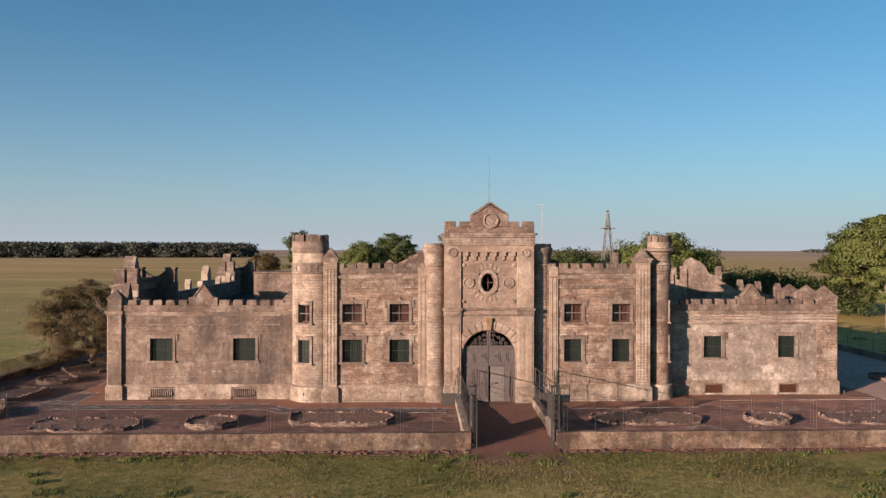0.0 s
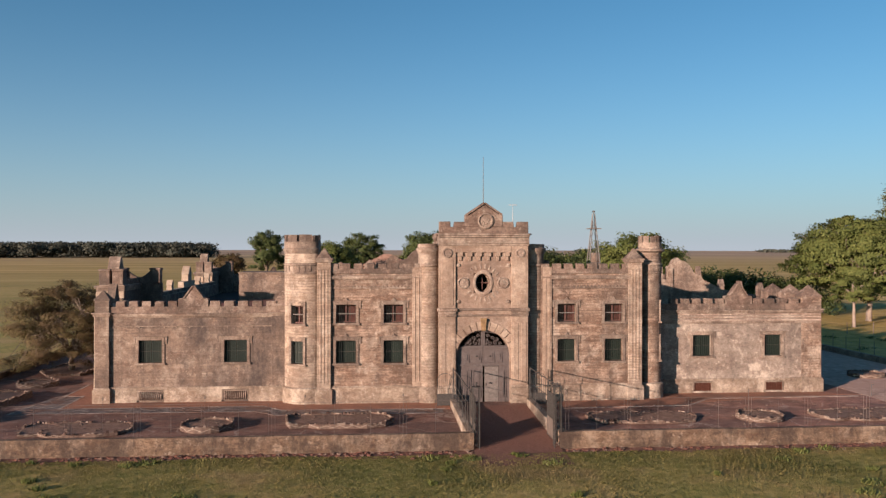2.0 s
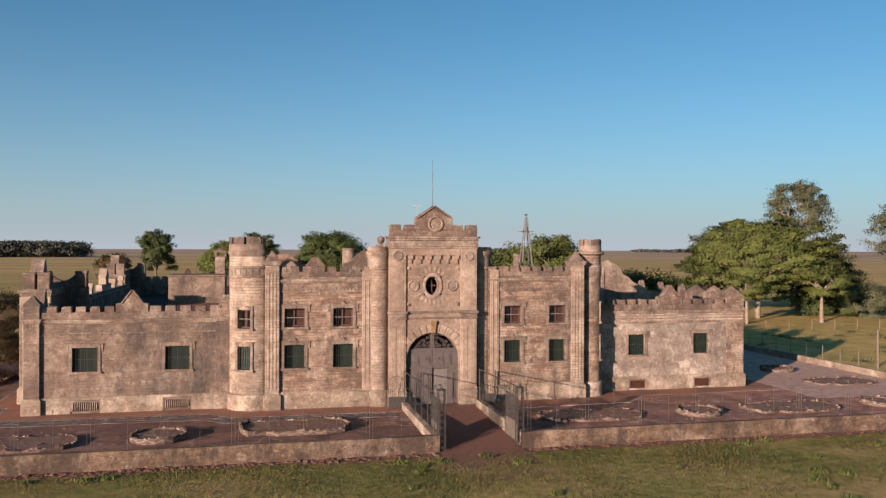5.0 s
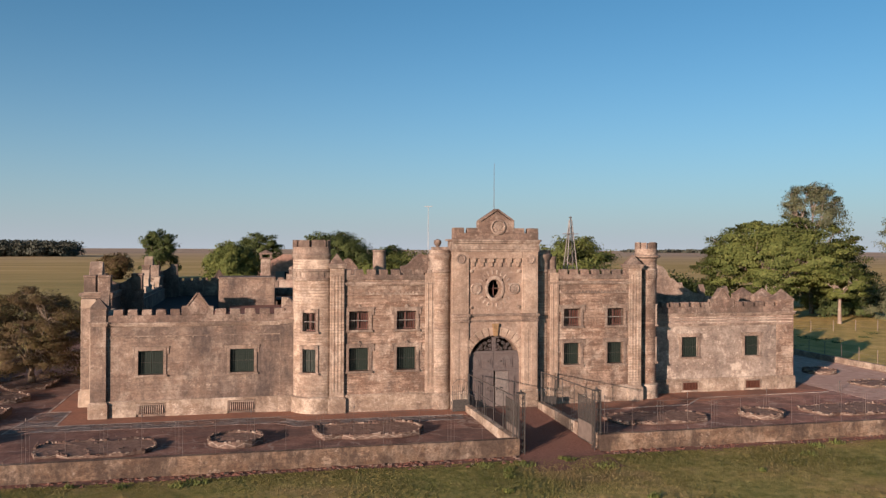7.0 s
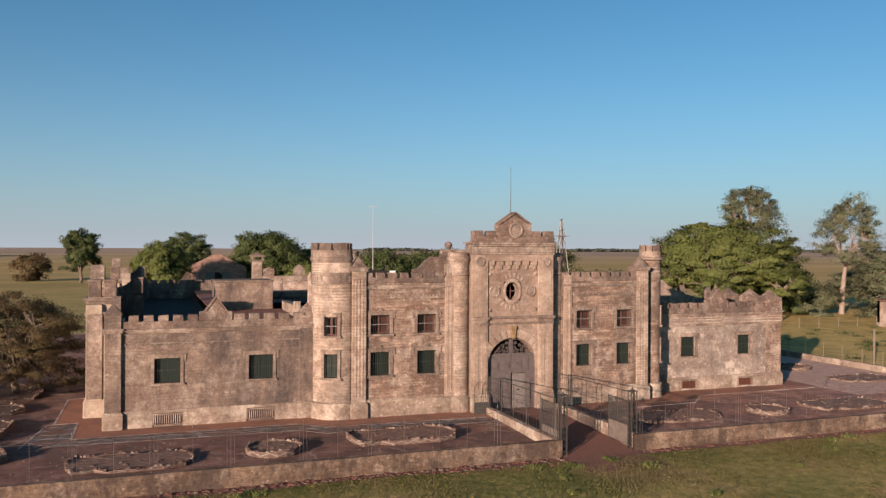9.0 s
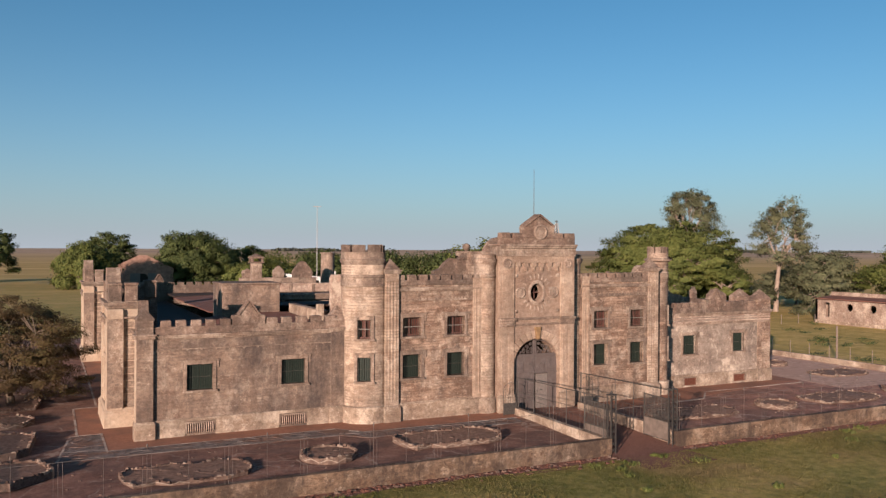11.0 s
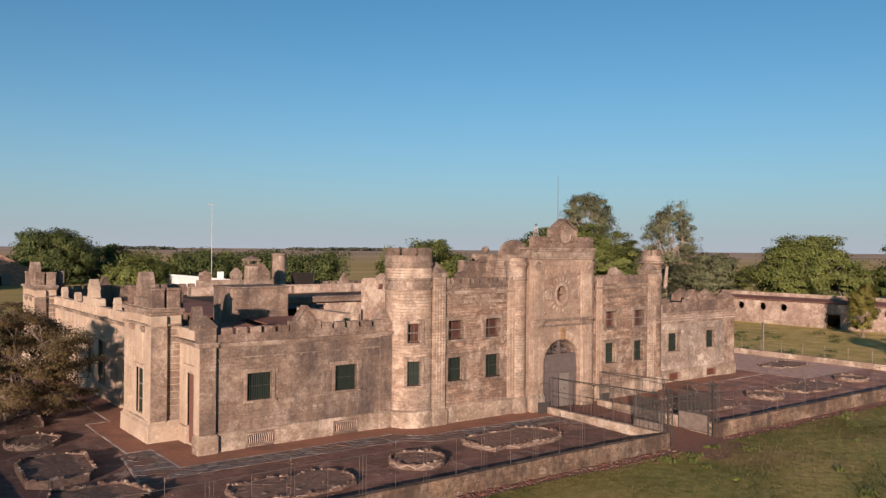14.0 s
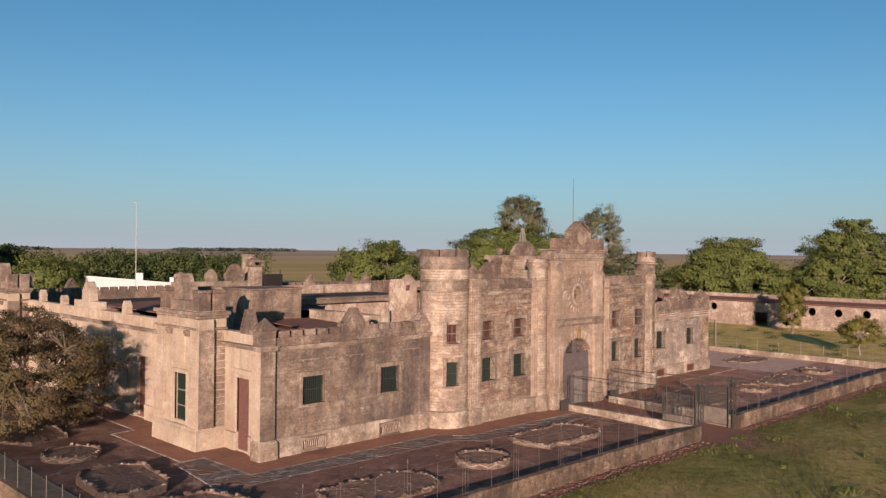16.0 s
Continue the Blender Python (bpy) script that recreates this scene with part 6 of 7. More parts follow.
        st.lathe(p.x, p.y, [(r, z1 * 0.55), (r * 0.9, z1 * 0.6 + r * 0.5), (r * 0.3, z1 * 0.6 + r * 0.7)], 6)
    part("rubble", st, RIM, bed, kind="stuff")
    return bed


def circle(cx, cy, r, n=20):
    return [(cx + r * math.cos(2 * math.pi * k / n), cy + r * math.sin(2 * math.pi * k / n)) for k in range(n)]


def lozenge(x0, x1, y0, y1, bulge=0.35):
    """A long bed with a drawn-in head and a round tail."""
    w, h = x1 - x0, y1 - y0
    u = [(0.0, 0.35), (0.06, 0.05), (0.22, 0.12), (0.32, 0.0), (0.75, 0.0), (0.92, 0.12), (1.0, 0.45), (0.95, 0.8), (0.8, 1.0), (0.62, 0.86), (0.42, 1.0), (0.2, 0.9), (0.06, 0.95), (-0.02, 0.7)]
    return [(x0 + a * w, y0 + b * h) for a, b in u]


zigzag_rim(circle(-10.75, 43.45, 1.38), 0.42, label="round stone flower bed with a white zigzag, bare soil", seed=2)
zigzag_rim(lozenge(-20.1, -14.5, 41.7, 44.9), 0.36, label="long shaped stone flower bed, rim partly broken", seed=3)
zigzag_rim(lozenge(-6.7, -0.9, 42.6, 45.8), 0.34, label="long shaped stone flower bed with a pale zigzag rim", seed=4, whole=True)
zigzag_rim(lozenge(10.0, 16.1, 42.6, 45.6), 0.34, label="long shaped stone flower bed, rubble on the soil", seed=5)
zigzag_rim(circle(19.6, 43.7, 1.3), 0.38, label="round stone flower bed with a white zigzag, bare soil", seed=6)
zigzag_rim(lozenge(23.0, 29.0, 42.4, 45.6), 0.34, label="long shaped stone flower bed, rubble on the soil", seed=7)
zigzag_rim(circle(32.5, 44.0, 1.3), 0.36, label="round stone flower bed with a white zigzag, bare soil", seed=8)
zigzag_rim(circle(-24.95, 57.5, 1.35), 0.42, label="round stone flower bed with a white zigzag, bare soil", seed=9)
zigzag_rim([(-26.6, 52.6), (-26.75, 49.3), (-26.0, 48.7), (-24.3, 48.9), (-23.8, 49.6), (-23.5, 53.0), (-24.2, 53.7), (-25.9, 53.6)], 0.42, zig=False, label="eight sided stone flower bed full of dry earth", seed=10)
zigzag_rim([(-27.2, 63.5), (-25.6, 61.0), (-23.6, 61.6), (-23.3, 64.0), (-23.6, 67.0), (-26.4, 67.4)], 0.4, label="stone bed round the foot of a tree", seed=11)
zigzag_rim([(-27.2, 44.2), (-24.4, 43.4), (-22.7, 45.0), (-23.4, 47.2), (-26.2, 47.4)], 0.4, zig=False, label="shaped stone flower bed full of dry earth", seed=12)
zigzag_rim(lozenge(33.0, 38.0, 50.0, 53.0), 0.34, label="long shaped stone flower bed, rubble on the soil", seed=13)
zigzag_rim(circle(34.5, 57.5, 1.3), 0.36, label="round stone flower bed with a white zigzag, bare soil", seed=14)


# ---- fences on the terrace wall ----
def fence(x0, x1, name_at, seed):
    rnd = random.Random(seed)
    fn = thing("railing", "thin see-through iron railing on the garden wall", "fence", "railings on the terrace wall", at=(0, 39.3, 0))
    n = max(1, int(abs(x1 - x0) / 1.55))
    for i in range(n + 1):
        x = x0 + (x1 - x0) * i / n
        tall = 2.0 if i % 3 else 2.25
        post = sub(("fpost", tall), "post", fn, lambda: Mesh().tube((0, 0, WT - 0.06), (0, 0, tall), 0.0075, n=5), BAR, pose(x, 0, 0))
        if i % 2 == 0:
            for dx in (-0.16, 0.16):
                sub(("fbar",), "bar", fn, lambda: Mesh().tube((0, 0, WT - 0.06), (0, 0, 1.98), 0.006, n=5), BAR, pose(x + dx, 0, 0))
        if i % 3 == 0:
            sub(("ffin",), "finial", post, lambda: Mesh().lathe(0, 0, [(0.01, 2.2), (0.035, 2.26), (0.03, 2.32), (0.004, 2.4)], 8), BAR)
    part("rail", Mesh().tube((x0, 0, 1.98), (x1, 0, 1.98), 0.009, n=5), BAR, fn)
    return fn


fence(TX0, RX0 - 0.3, 0, 1)
fence(RX1 + 0.3, TX1 + 5, 0, 2)


def side_fence(x, y0, y1, label):
    fn = thing("railing", label, "fence", "railings on the terrace wall", at=(x, 0, 0))
    n = int((y1 - y0) / 1.55)
    for i in range(n + 1):
        sub(("fpost", 1.55), "post", fn, lambda: Mesh().tube((0, 0, WT - 0.06), (0, 0, 1.55), 0.014, n=5), GALV, pose(0, y0 + (y1 - y0) * i / n, 0))
    part("rail", Mesh().tube((0, y0, 1.37), (0, y1, 1.37), 0.012, n=5), GALV, fn)


def mesh_fence():
    g = thing("mesh_fence", "grey wire mesh fence on the side wall", "fence", "railings on the terrace wall", at=(TX0, 39.5, 0))
    t = Mesh()
    for k in range(560):
        y = k * 0.055
        t.add([(0, y - 0.014, WT - 0.05), (0, y + 0.014, WT - 0.05), (0, y + 0.014, 1.35), (0, y - 0.014, 1.35)], [(0, 1, 2, 3)])
    part("wire_mesh", t, IRON, g, kind="stuff")


mesh_fence()
side_fence(TX0, 39.5, 70, "thin iron railing on the side wall of the terrace")


def gate_post(x):
    g = thing("gate_post", "open lattice iron gate post, dark and rusted", "gate post", "gate posts", at=(x, 39.35, GZ))
    h = 3.05
    for dx in (-0.16, 0.16):
        for dy in (-0.16, 0.16):
            sub(("gpost",), "upright", g, lambda: Mesh().box(-0.022, 0.022, -0.022, 0.022, 0, h), IRON, pose(dx, dy, 0))
    for k in range(9):
        z = 0.1 + k * 0.325
        for s in (-1, 1):
            sub(("glat", s), "lattice", g, lambda: Mesh().tube((-0.16 * s, -0.16, 0), (0.16 * s, -0.16, 0.3), 0.012, n=4).tube((-0.16, -0.16 * s, 0), (-0.16, 0.16 * s, 0.3), 0.012, n=4).tube((0.16, -0.16 * s, 0), (0.16, 0.16 * s, 0.3), 0.012, n=4), IRON, pose(0, 0, z))
    part("cap", Mesh().box(-0.2, 0.2, -0.2, 0.2, h, h + 0.05).lathe(0, 0, [(0.05, h + 0.05), (0.08, h + 0.12), (0.01, h + 0.22)], 8), IRON, g)


gate_post(RX0 + 0.12)
gate_post(RX1 - 0.12)


def gate_leaf(x, y0, y1):
    g = thing("gate_leaf", "open iron gate leaf with a sheet panel below", "gate", "gate leaves", at=(x, y0, -0.3))
    L = y1 - y0
    part("frame", Mesh().box(-0.025, 0.025, 0, 0.05, 0, 2.4).box(-0.025, 0.025, L - 0.05, L, 0, 2.4).box(-0.02, 0.02, 0.05, L - 0.05, 0.05, 0.1).box(-0.02, 0.02, 0.05, L - 0.05, 1.05, 1.1).box(-0.02, 0.02, 0.05, L - 0.05, 2.3, 2.35), IRON, g)
    part("panel", Mesh().box(-0.012, 0.012, 0.05, L - 0.05, 0.1, 1.05), SHEET, g, "dull grey sheet metal panel")
    t = Mesh()
    for k in range(44):
        y = 0.07 + (L - 0.14) * k / 43
        t.box(-0.004, 0.004, y - 0.006, y + 0.006, 1.1, 2.3)
    for k in range(24):
        t.box(-0.006, 0.002, 0.05, L - 0.05, 1.12 + 0.049 * k, 1.13 + 0.049 * k)
    part("wire_mesh", t, IRON, g, "close wire mesh", kind="stuff")
    n = 8
    for k in range(n):
        sub(("leafbar",), "bar", g, lambda: Mesh().tube((0, 0, 1.1), (0, 0, 2.3), 0.01, n=5), IRON, pose(0, 0.12 + (L - 0.24) * k / (n - 1), 0))


gate_leaf(RX0 + 0.12, 39.6, 41.7)
gate_leaf(RX1 - 0.12, 39.6, 41.7)


def handrail(x, y0, y1, label):
    h = thing("handrail", label, "handrail", "handrails beside the ramp", at=(x, y0, WT))
    L = y1 - y0
    part("rail", Mesh().tube((0, 0, 2.05), (0, L, 1.85), 0.03, n=6), IRON, h)
    part("rail", Mesh().tube((0, 0, 1.15), (0, L, 1.0), 0.016, n=5), IRON, h)
    for k in range(6):
        part("post", Mesh().tube((0, L * k / 5, -0.05), (0, L * k / 5, 2.05 - 0.2 * k / 5), 0.02, n=5), IRON, h)
    for k in range(26):
        sub(("picket",), "picket", h, lambda: Mesh().tube((0, 0, -0.03), (0, 0, 0.72), 0.008, n=4), IRON, pose(0, L * (k + 0.5) / 26, 0))
    part("rail", Mesh().tube((0, 0, 0.72), (0, L, 0.72), 0.012, n=5), IRON, h)


handrail(RX0 - 0.17, 39.6, 48.0, "iron handrail along the ramp wall")
handrail(RX1 + 0.17, 39.6, 48.0, "iron handrail along the ramp wall")


def scroll_panel(x, s):
    """A round-topped scrollwork panel between the ramp and the gatehouse."""
    g = thing("scroll_panel", "round topped iron scroll panel beside the door", "railing", "scroll panels beside the door", at=(x, 48.15, 0))
    part("panel", Mesh().box(-0.95, 0, -0.01, 0.01, 0.05, 0.75), IRON, g, "dull sheet metal panel")
    t = Mesh()
    t.tube((-0.95, 0, 0), (-0.95, 0, 1.55), 0.02).tube((0, 0, 0), (0, 0, 2.3), 0.03)
    pts = [(-0.475 - 0.475 * math.cos(a), 1.55 + 0.42 * math.sin(a)) for a in [math.pi * k / 10 for k in range(11)]]
    for (a, b), (c, d) in zip(pts, pts[1:]):
        t.tube((a, 0, b), (c, 0, d), 0.016)
    part("frame", t, IRON, g)
    for k in range(1, 8):
        sub(("scrollbar",), "bar", g, lambda: Mesh().tube((0, 0, 0.75), (0, 0, 1.62), 0.009), IRON, pose(-0.95 + 0.12 * k, 0, 0))
    if s > 0:
        g.matrix_basis = pose(x, 48.15, 0, 0, 0, 180)
    return g


scroll_panel(2.72, -1)
scroll_panel(7.38, 1)

# a tap on the terrace by the east corner
tp = thing("standpipe", "short pale water standpipe on the terrace", "tap", at=(29.9, 49.6, 0))
part("pipe", Mesh().tube((0, 0, 0), (0, 0, 0.75), 0.03).tube((0, 0, 0.72), (0.14, 0, 0.72), 0.025), GALV, tp)


# ---- windmill tower, pole ----
def windmill():
    g = thing("windmill_tower", "steel lattice tower of a wind pump without its wheel", "windmill", at=(15.15, 62.5, 0))
    h, b = 12.2, 1.15
    for sx in (-1, 1):
        for sy in (-1, 1):
            part("leg", Mesh().tube((sx * b, sy * b, 0), (sx * 0.07, sy * 0.07, h), 0.05, 0.035, n=5), GALV, g)
    for k in range(7):
        z0, z1 = h * k / 7.3, h * (k + 1) / 7.3
        a0, a1 = b + (0.07 - b) * z0 / h, b + (0.07 - b) * z1 / h
        t = Mesh()
        for s in (-1, 1):
            t.tube((-a0, s * a0, z0), (a1, s * a1, z1), 0.016, n=4).tube((a0, s * a0, z0), (-a1, s * a1, z1), 0.016, n=4)
            t.tube((s * a0, -a0, z0), (s * a1, a1, z1), 0.016, n=4).tube((s * a0, a0, z0), (s * a1, -a1, z1), 0.016, n=4)
            t.tube((-a1, s * a1, z1), (a1, s * a1, z1), 0.02, n=4).tube((s * a1, -a1, z1), (s * a1, a1, z1), 0.02, n=4)
        part("bracing", t, GALV, g)
    part("platform", Mesh().box(-0.5, 0.5, -0.5, 0.5, 11.0, 11.05), WOODPOST, g)
    part("head", Mesh().tube((0, 0, h), (0, 0, h + 0.25), 0.04).tube((-0.12, 0, h + 0.15), (0.12, 0, h + 0.15), 0.05), GALV, g)


windmill()
PALESTEEL = speckle("pale painted steel", (0.30, 0.30, 0.30), (0.38, 0.38, 0.38), 6, 0.5, 0.1, 0)
lp = thing("light_pole", "very tall thin steel pole with a flat lamp head", "pole", at=(25.5, 162, GZ))
part("pole", Mesh().tube((0, 0, 0), (0, 0, 18.6), 0.09, 0.05), PALESTEEL, lp)
part("lamp_head", Mesh().box(-0.8, 0.8, -0.12, 0.12, 18.6, 18.72), PALESTEEL, lp)


# ---- trees ----
LEAVES, FINE = 1.35, 0.9                  # more and smaller leaves on every crown


def tree(name, x, y, height, spread, trunk_h, material, bark, label, seed, pads=60, pad=0.24, leaf=0.4, flat=0.5, per=300,
         low=0.25, lean=0.0, trunk_r=None, z=GZ, vase=0.0, bare=0.0, limbs_n=7):
    """A tapered trunk, forking limbs and a crown of small leaves in many uneven, overlapping sprays.
    low: crown's foot as a share of the height; vase: how far the sprays keep to the upper half; pad: a spray's share of the spread."""
    rnd = random.Random(seed)
    tr = thing(name, label, "tree", at=(x, y, z))
    r0 = trunk_r or height * 0.026
    limbs = Mesh()
    top = Vector((lean * 0.5, 0, trunk_h))
    mid = Vector((lean * 0.15 + rnd.uniform(-0.2, 0.2), rnd.uniform(-0.2, 0.2), trunk_h * 0.5))
    limbs.tube((0, 0, -0.3), (mid.x * 0.2, mid.y * 0.2, 0.5), r0 * 1.35, r0 * 1.1, 9)
    limbs.tube((mid.x * 0.2, mid.y * 0.2, 0.5), mid, r0 * 1.15, r0 * 0.95, 9).tube(mid, top, r0 * 0.95, r0 * 0.75, 8)
    lo, hi = height * low, height
    p1, p2, p3 = (rnd.uniform(0, 6.3) for _ in range(3))
    zc = lo + (hi - lo) * 0.38
    cents = []
    for k in range(pads):
        a = k * 2.39996 + rnd.uniform(-0.5, 0.5)
        v = -0.45 + 1.45 * ((k * 0.7549 + rnd.uniform(-0.1, 0.1)) % 1.0)
        if vase:
            v = max(v, -0.45 + rnd.random() * vase)
        h = math.sqrt(max(0.04, 1 - min(1.0, v * v)))
        q = 0.5 + 0.5 * rnd.random() ** 0.55
        lobe = 1 + 0.14 * math.sin(2 * a + p1) + 0.11 * math.sin(3 * a + p2 + 2 * v) + 0.08 * math.sin(7 * a + p3)
        r = spread * pad * rnd.uniform(0.65, 1.3)
        reach = max(0.2, spread - r * 0.7) * q * lobe * h
        up = (hi - r * flat - zc) if v > 0 else (zc - lo) / 0.45
        cents.append((Vector((lean + math.cos(a) * reach, math.sin(a) * reach, zc + up * v * q * (0.9 + 0.1 * lobe))), r))
    forks = []
    for k in range(limbs_n):
        a = 2 * math.pi * (k + rnd.random() * 0.7) / limbs_n
        f1 = top + Vector((math.cos(a) * spread * 0.16 + lean * 0.2, math.sin(a) * spread * 0.16, (zc - trunk_h) * rnd.uniform(0.3, 0.6) + 0.4))
        f2 = f1 + Vector((math.cos(a) * spread * 0.3 + lean * 0.2, math.sin(a) * spread * 0.3, (hi - zc) * rnd.uniform(0.15, 0.5)))
        limbs.tube(top - Vector((0, 0, 0.15)), f1, r0 * 0.6, r0 * 0.42, 6).tube(f1, f2, r0 * 0.42, r0 * 0.22, 6)
        forks += [f1, f2]
    for c, r in cents:
        f = min(forks, key=lambda q: (q - c).length)
        m = (f + c) / 2 + Vector((rnd.uniform(-1, 1), rnd.uniform(-1, 1), rnd.uniform(-0.6, 0.9))) * r * 0.35
        limbs.tube(f, m, r0 * 0.2, r0 * 0.12, 5).tube(m, c, r0 * 0.12, r0 * 0.05, 4)
        for _ in range(3):
            e = c + Vector((rnd.uniform(-1, 1), rnd.uniform(-1, 1), rnd.uniform(-0.3, 0.9) * flat)) * r * 0.9
            limbs.tube(c - (c - m) * 0.3, e, r0 * 0.05, r0 * 0.02, 3)
    part("trunk", limbs, bark, tr)
    rs = np.random.RandomState(seed)
    vs, ns = [], []
    heart = np.array([lean, 0, zc - (hi - lo) * 0.1])
    for c, r in cents:
        if rs.rand() < bare:
            continue
        n = int(per * LEAVES * rs.uniform(0.7, 1.3))
        # each spray is itself a few small tufts
        tufts = np.clip(rs.normal(size=(7, 3)), -1.4, 1.4) * np.array([0.48, 0.48, 0.42 * flat]) * r
        g = np.clip(rs.normal(size=(n, 3)), -1.7, 1.7) * np.array([0.29, 0.29, 0.27 * flat]) * r + tufts[rs.randint(0, 7, n)]
        p = np.array(c) + g
        away = g / np.array([1, 1, flat]) / r + np.array([0, 0, 0.35]) + 0.9 * (p - heart) / np.array([spread, spread, (hi - lo) * 0.6])
        away /= np.linalg.norm(away, axis=1, keepdims=True)
        nrm = away + rs.normal(size=(n, 3)) * 0.42
        nrm /= np.linalg.norm(nrm, axis=1, keepdims=True)
        u = np.cross(nrm, rs.normal(size=(n, 3)))
        u /= np.linalg.norm(u, axis=1, keepdims=True)
        w = np.cross(nrm, u)
        sz = leaf * FINE * (0.5 + 0.9 * rs.rand(n, 1))
        vs.append(np.stack([p - u * sz * 0.5, p - w * sz * 0.28, p + u * sz * 0.5, p + w * sz * 0.28], 1).reshape(-1, 3))
        soft = away + 0.7 * nrm
        soft /= np.linalg.norm(soft, axis=1, keepdims=True)
        ns.append(np.repeat(soft, 4, axis=0))
    crown("crown", np.concatenate(vs), np.concatenate(ns), material).parent = tr
    return tr


def crown(name, verts, norms, material):
    data = bpy.data.meshes.new(name)
    k = len(verts) // 4
    data.from_pydata(verts.tolist(), [], np.arange(4 * k).reshape(k, 4).tolist())
    data.shade_smooth()
    data.normals_split_custom_set_from_vertices(norms.tolist())
    data.materials.append(material)
    return new(name, data)


tree("tree", -25.0, 64.0, 7.2, 5.2, 1.1, LEAF_DRY, BARK, "half bare brown green tree in a stone bed beside the castle", 1, 190, 0.2, 0.125, 0.4, 420, 0.02, z=0.1, trunk_r=0.2, bare=0.22, limbs_n=11)
tree("tree", -34.7, 251, 16.8, 5.6, 3.0, LEAF_DARK, BARK, "tall dark tree standing alone in the field", 2, 60, 0.3, 0.55, 0.65, 230, 0.1, vase=0.6)
tree("tree", -49, 268, 9.0, 6.0, 0.8, LEAF_DRY, BARK, "low dull bush-like tree in the field", 3, 50, 0.3, 0.6, 0.7, 220, 0.05)
tree("tree", -6.3, 256, 15.6, 6.8, 3.5, LEAF_DARK, BARK, "dark green field tree with an open crown", 4, 60, 0.28, 0.55, 0.6, 230, 0.15, vase=0.5)
tree("tree", -13.9, 226, 12.2, 8.5, 0.8, LEAF, BARK, "dense round green tree", 5, 120, 0.27, 0.55, 0.75, 330, 0.0)
tree("tree", 16.0, 252, 16.0, 11.5, 1.5, LEAF_DARK, BARK, "broad dark green tree with a domed crown", 6, 130, 0.25, 0.6, 0.6, 330, 0.02)
tree("tree", 20.0, 268, 10.5, 12.0, 1.5, LEAF_DARK, BARK, "low dark tree beyond the castle", 21, 70, 0.25, 0.7, 0.5, 240, 0.05)
tree("tree", 19.0, 187, 8.9, 7.2, 1.0, LEAF, BARK, "bright green rounded tree beyond the castle", 22, 70, 0.26, 0.5, 0.6, 280, 0.05)
tree("tree", 36.0, 275, 11.6, 9.5, 1.5, LEAF_DARK, BARK, "low dark tree beyond the castle", 29, 70, 0.25, 0.6, 0.5, 240, 0.05)
tree("tree", 30.5, 207, 7.0, 6.0, 1.0, LEAF, BARK, "bright green rounded tree beyond the castle", 23, 60, 0.26, 0.5, 0.6, 260, 0.05)
tree("tree", 30.0, 100, 12.7, 6.9, 3.5, LEAF, BARK, "dense dark green tree behind the castle", 7, 90, 0.28, 0.36, 0.6, 330, 0.1)
tree("eucalyptus_tree", 78.8, 115.5, 22.2, 5.2, 11.0, LEAF_EUC, PALEBARK, "tall eucalyptus with pale limbs and an airy crown", 8, 70, 0.24, 0.3, 0.8, 210, 0.56, trunk_r=0.36, vase=0.4, limbs_n=10)
tree("eucalyptus_tree", 89.6, 106.5, 21.2, 5.6, 7.5, LEAF_EUC, PALEBARK, "tall eucalyptus with pale limbs and an airy crown", 9, 80, 0.24, 0.3, 0.75, 190, 0.34, lean=1.4, trunk_r=0.4, vase=0.3, limbs_n=8)
tree("tree", 65.8, 107, 15.4, 11.2, 4.4, LEAF, PALEBARK, "very broad spreading green shade tree", 10, 210, 0.165, 0.36, 0.42, 430, 0.25, lean=0.5, trunk_r=0.36, limbs_n=11)
tree("tree", 58.5, 98.5, 6.8, 3.4, 3.4, LEAF, PALEBARK, "young tree with a pale forking trunk under the shade tree", 27, 40, 0.25, 0.24, 0.5, 260, 0.45, trunk_r=0.2)
tree("tree", 70.5, 99.0, 8.4, 4.2, 3.6, LEAF, PALEBARK, "young tree with a pale forking trunk under the shade tree", 28, 50, 0.25, 0.24, 0.5, 280, 0.4, trunk_r=0.24)
tree("tree", 80.5, 110.5, 9.2, 6.0, 2.5, LEAF_DARK, BARK, "dark shaded tree behind the broad shade tree", 24, 90, 0.26, 0.4, 0.6, 330, 0.05)
tree("tree", 84.0, 108.0, 6.2, 5.5, 1.2, LEAF_EUC, PALEBARK, "low grey green tree beneath the eucalyptus", 11, 60, 0.28, 0.34, 0.6, 280, 0.0)
tree("tree", 91.5, 98, 11.2, 6.6, 2.0, LEAF_EUC, PALEBARK, "feathery grey green tree with a pale forked trunk", 25, 90, 0.26, 0.36, 0.5, 300, 0.0)
tree("tree", 95.8, 83, 14.2, 9.0, 2.0, LEAF, PALEBARK, "broad round green tree behind the long wall", 12, 200, 0.22, 0.38, 0.45, 380, 0.06)
tree("tree", 103.0, 68, 11.4, 7.5, 1.5, LEAF, PALEBARK, "round green tree behind the long wall", 13, 130, 0.24, 0.38, 0.45, 340, 0.04)
tree("tree", 110.0, 67.5, 17.6, 8.4, 5.0, LEAF, PALEBARK, "tall tree with pale limbs behind the long wall", 14, 150, 0.22, 0.38, 0.5, 330, 0.2, vase=0.2)
tree("tree", 128.0, 62, 17.0, 9.0, 5.0, LEAF_DARK, PALEBARK, "tall tree with pale limbs behind the long wall", 15, 90, 0.24, 0.42, 0.5, 240, 0.25)
tree("tree", 70.9, 61.5, 7.6, 1.75, 1.0, LEAF_YEL, BARK, "small yellowing cone shaped tree in the paddock", 16, 60, 0.3, 0.24, 0.9, 200, 0.05)
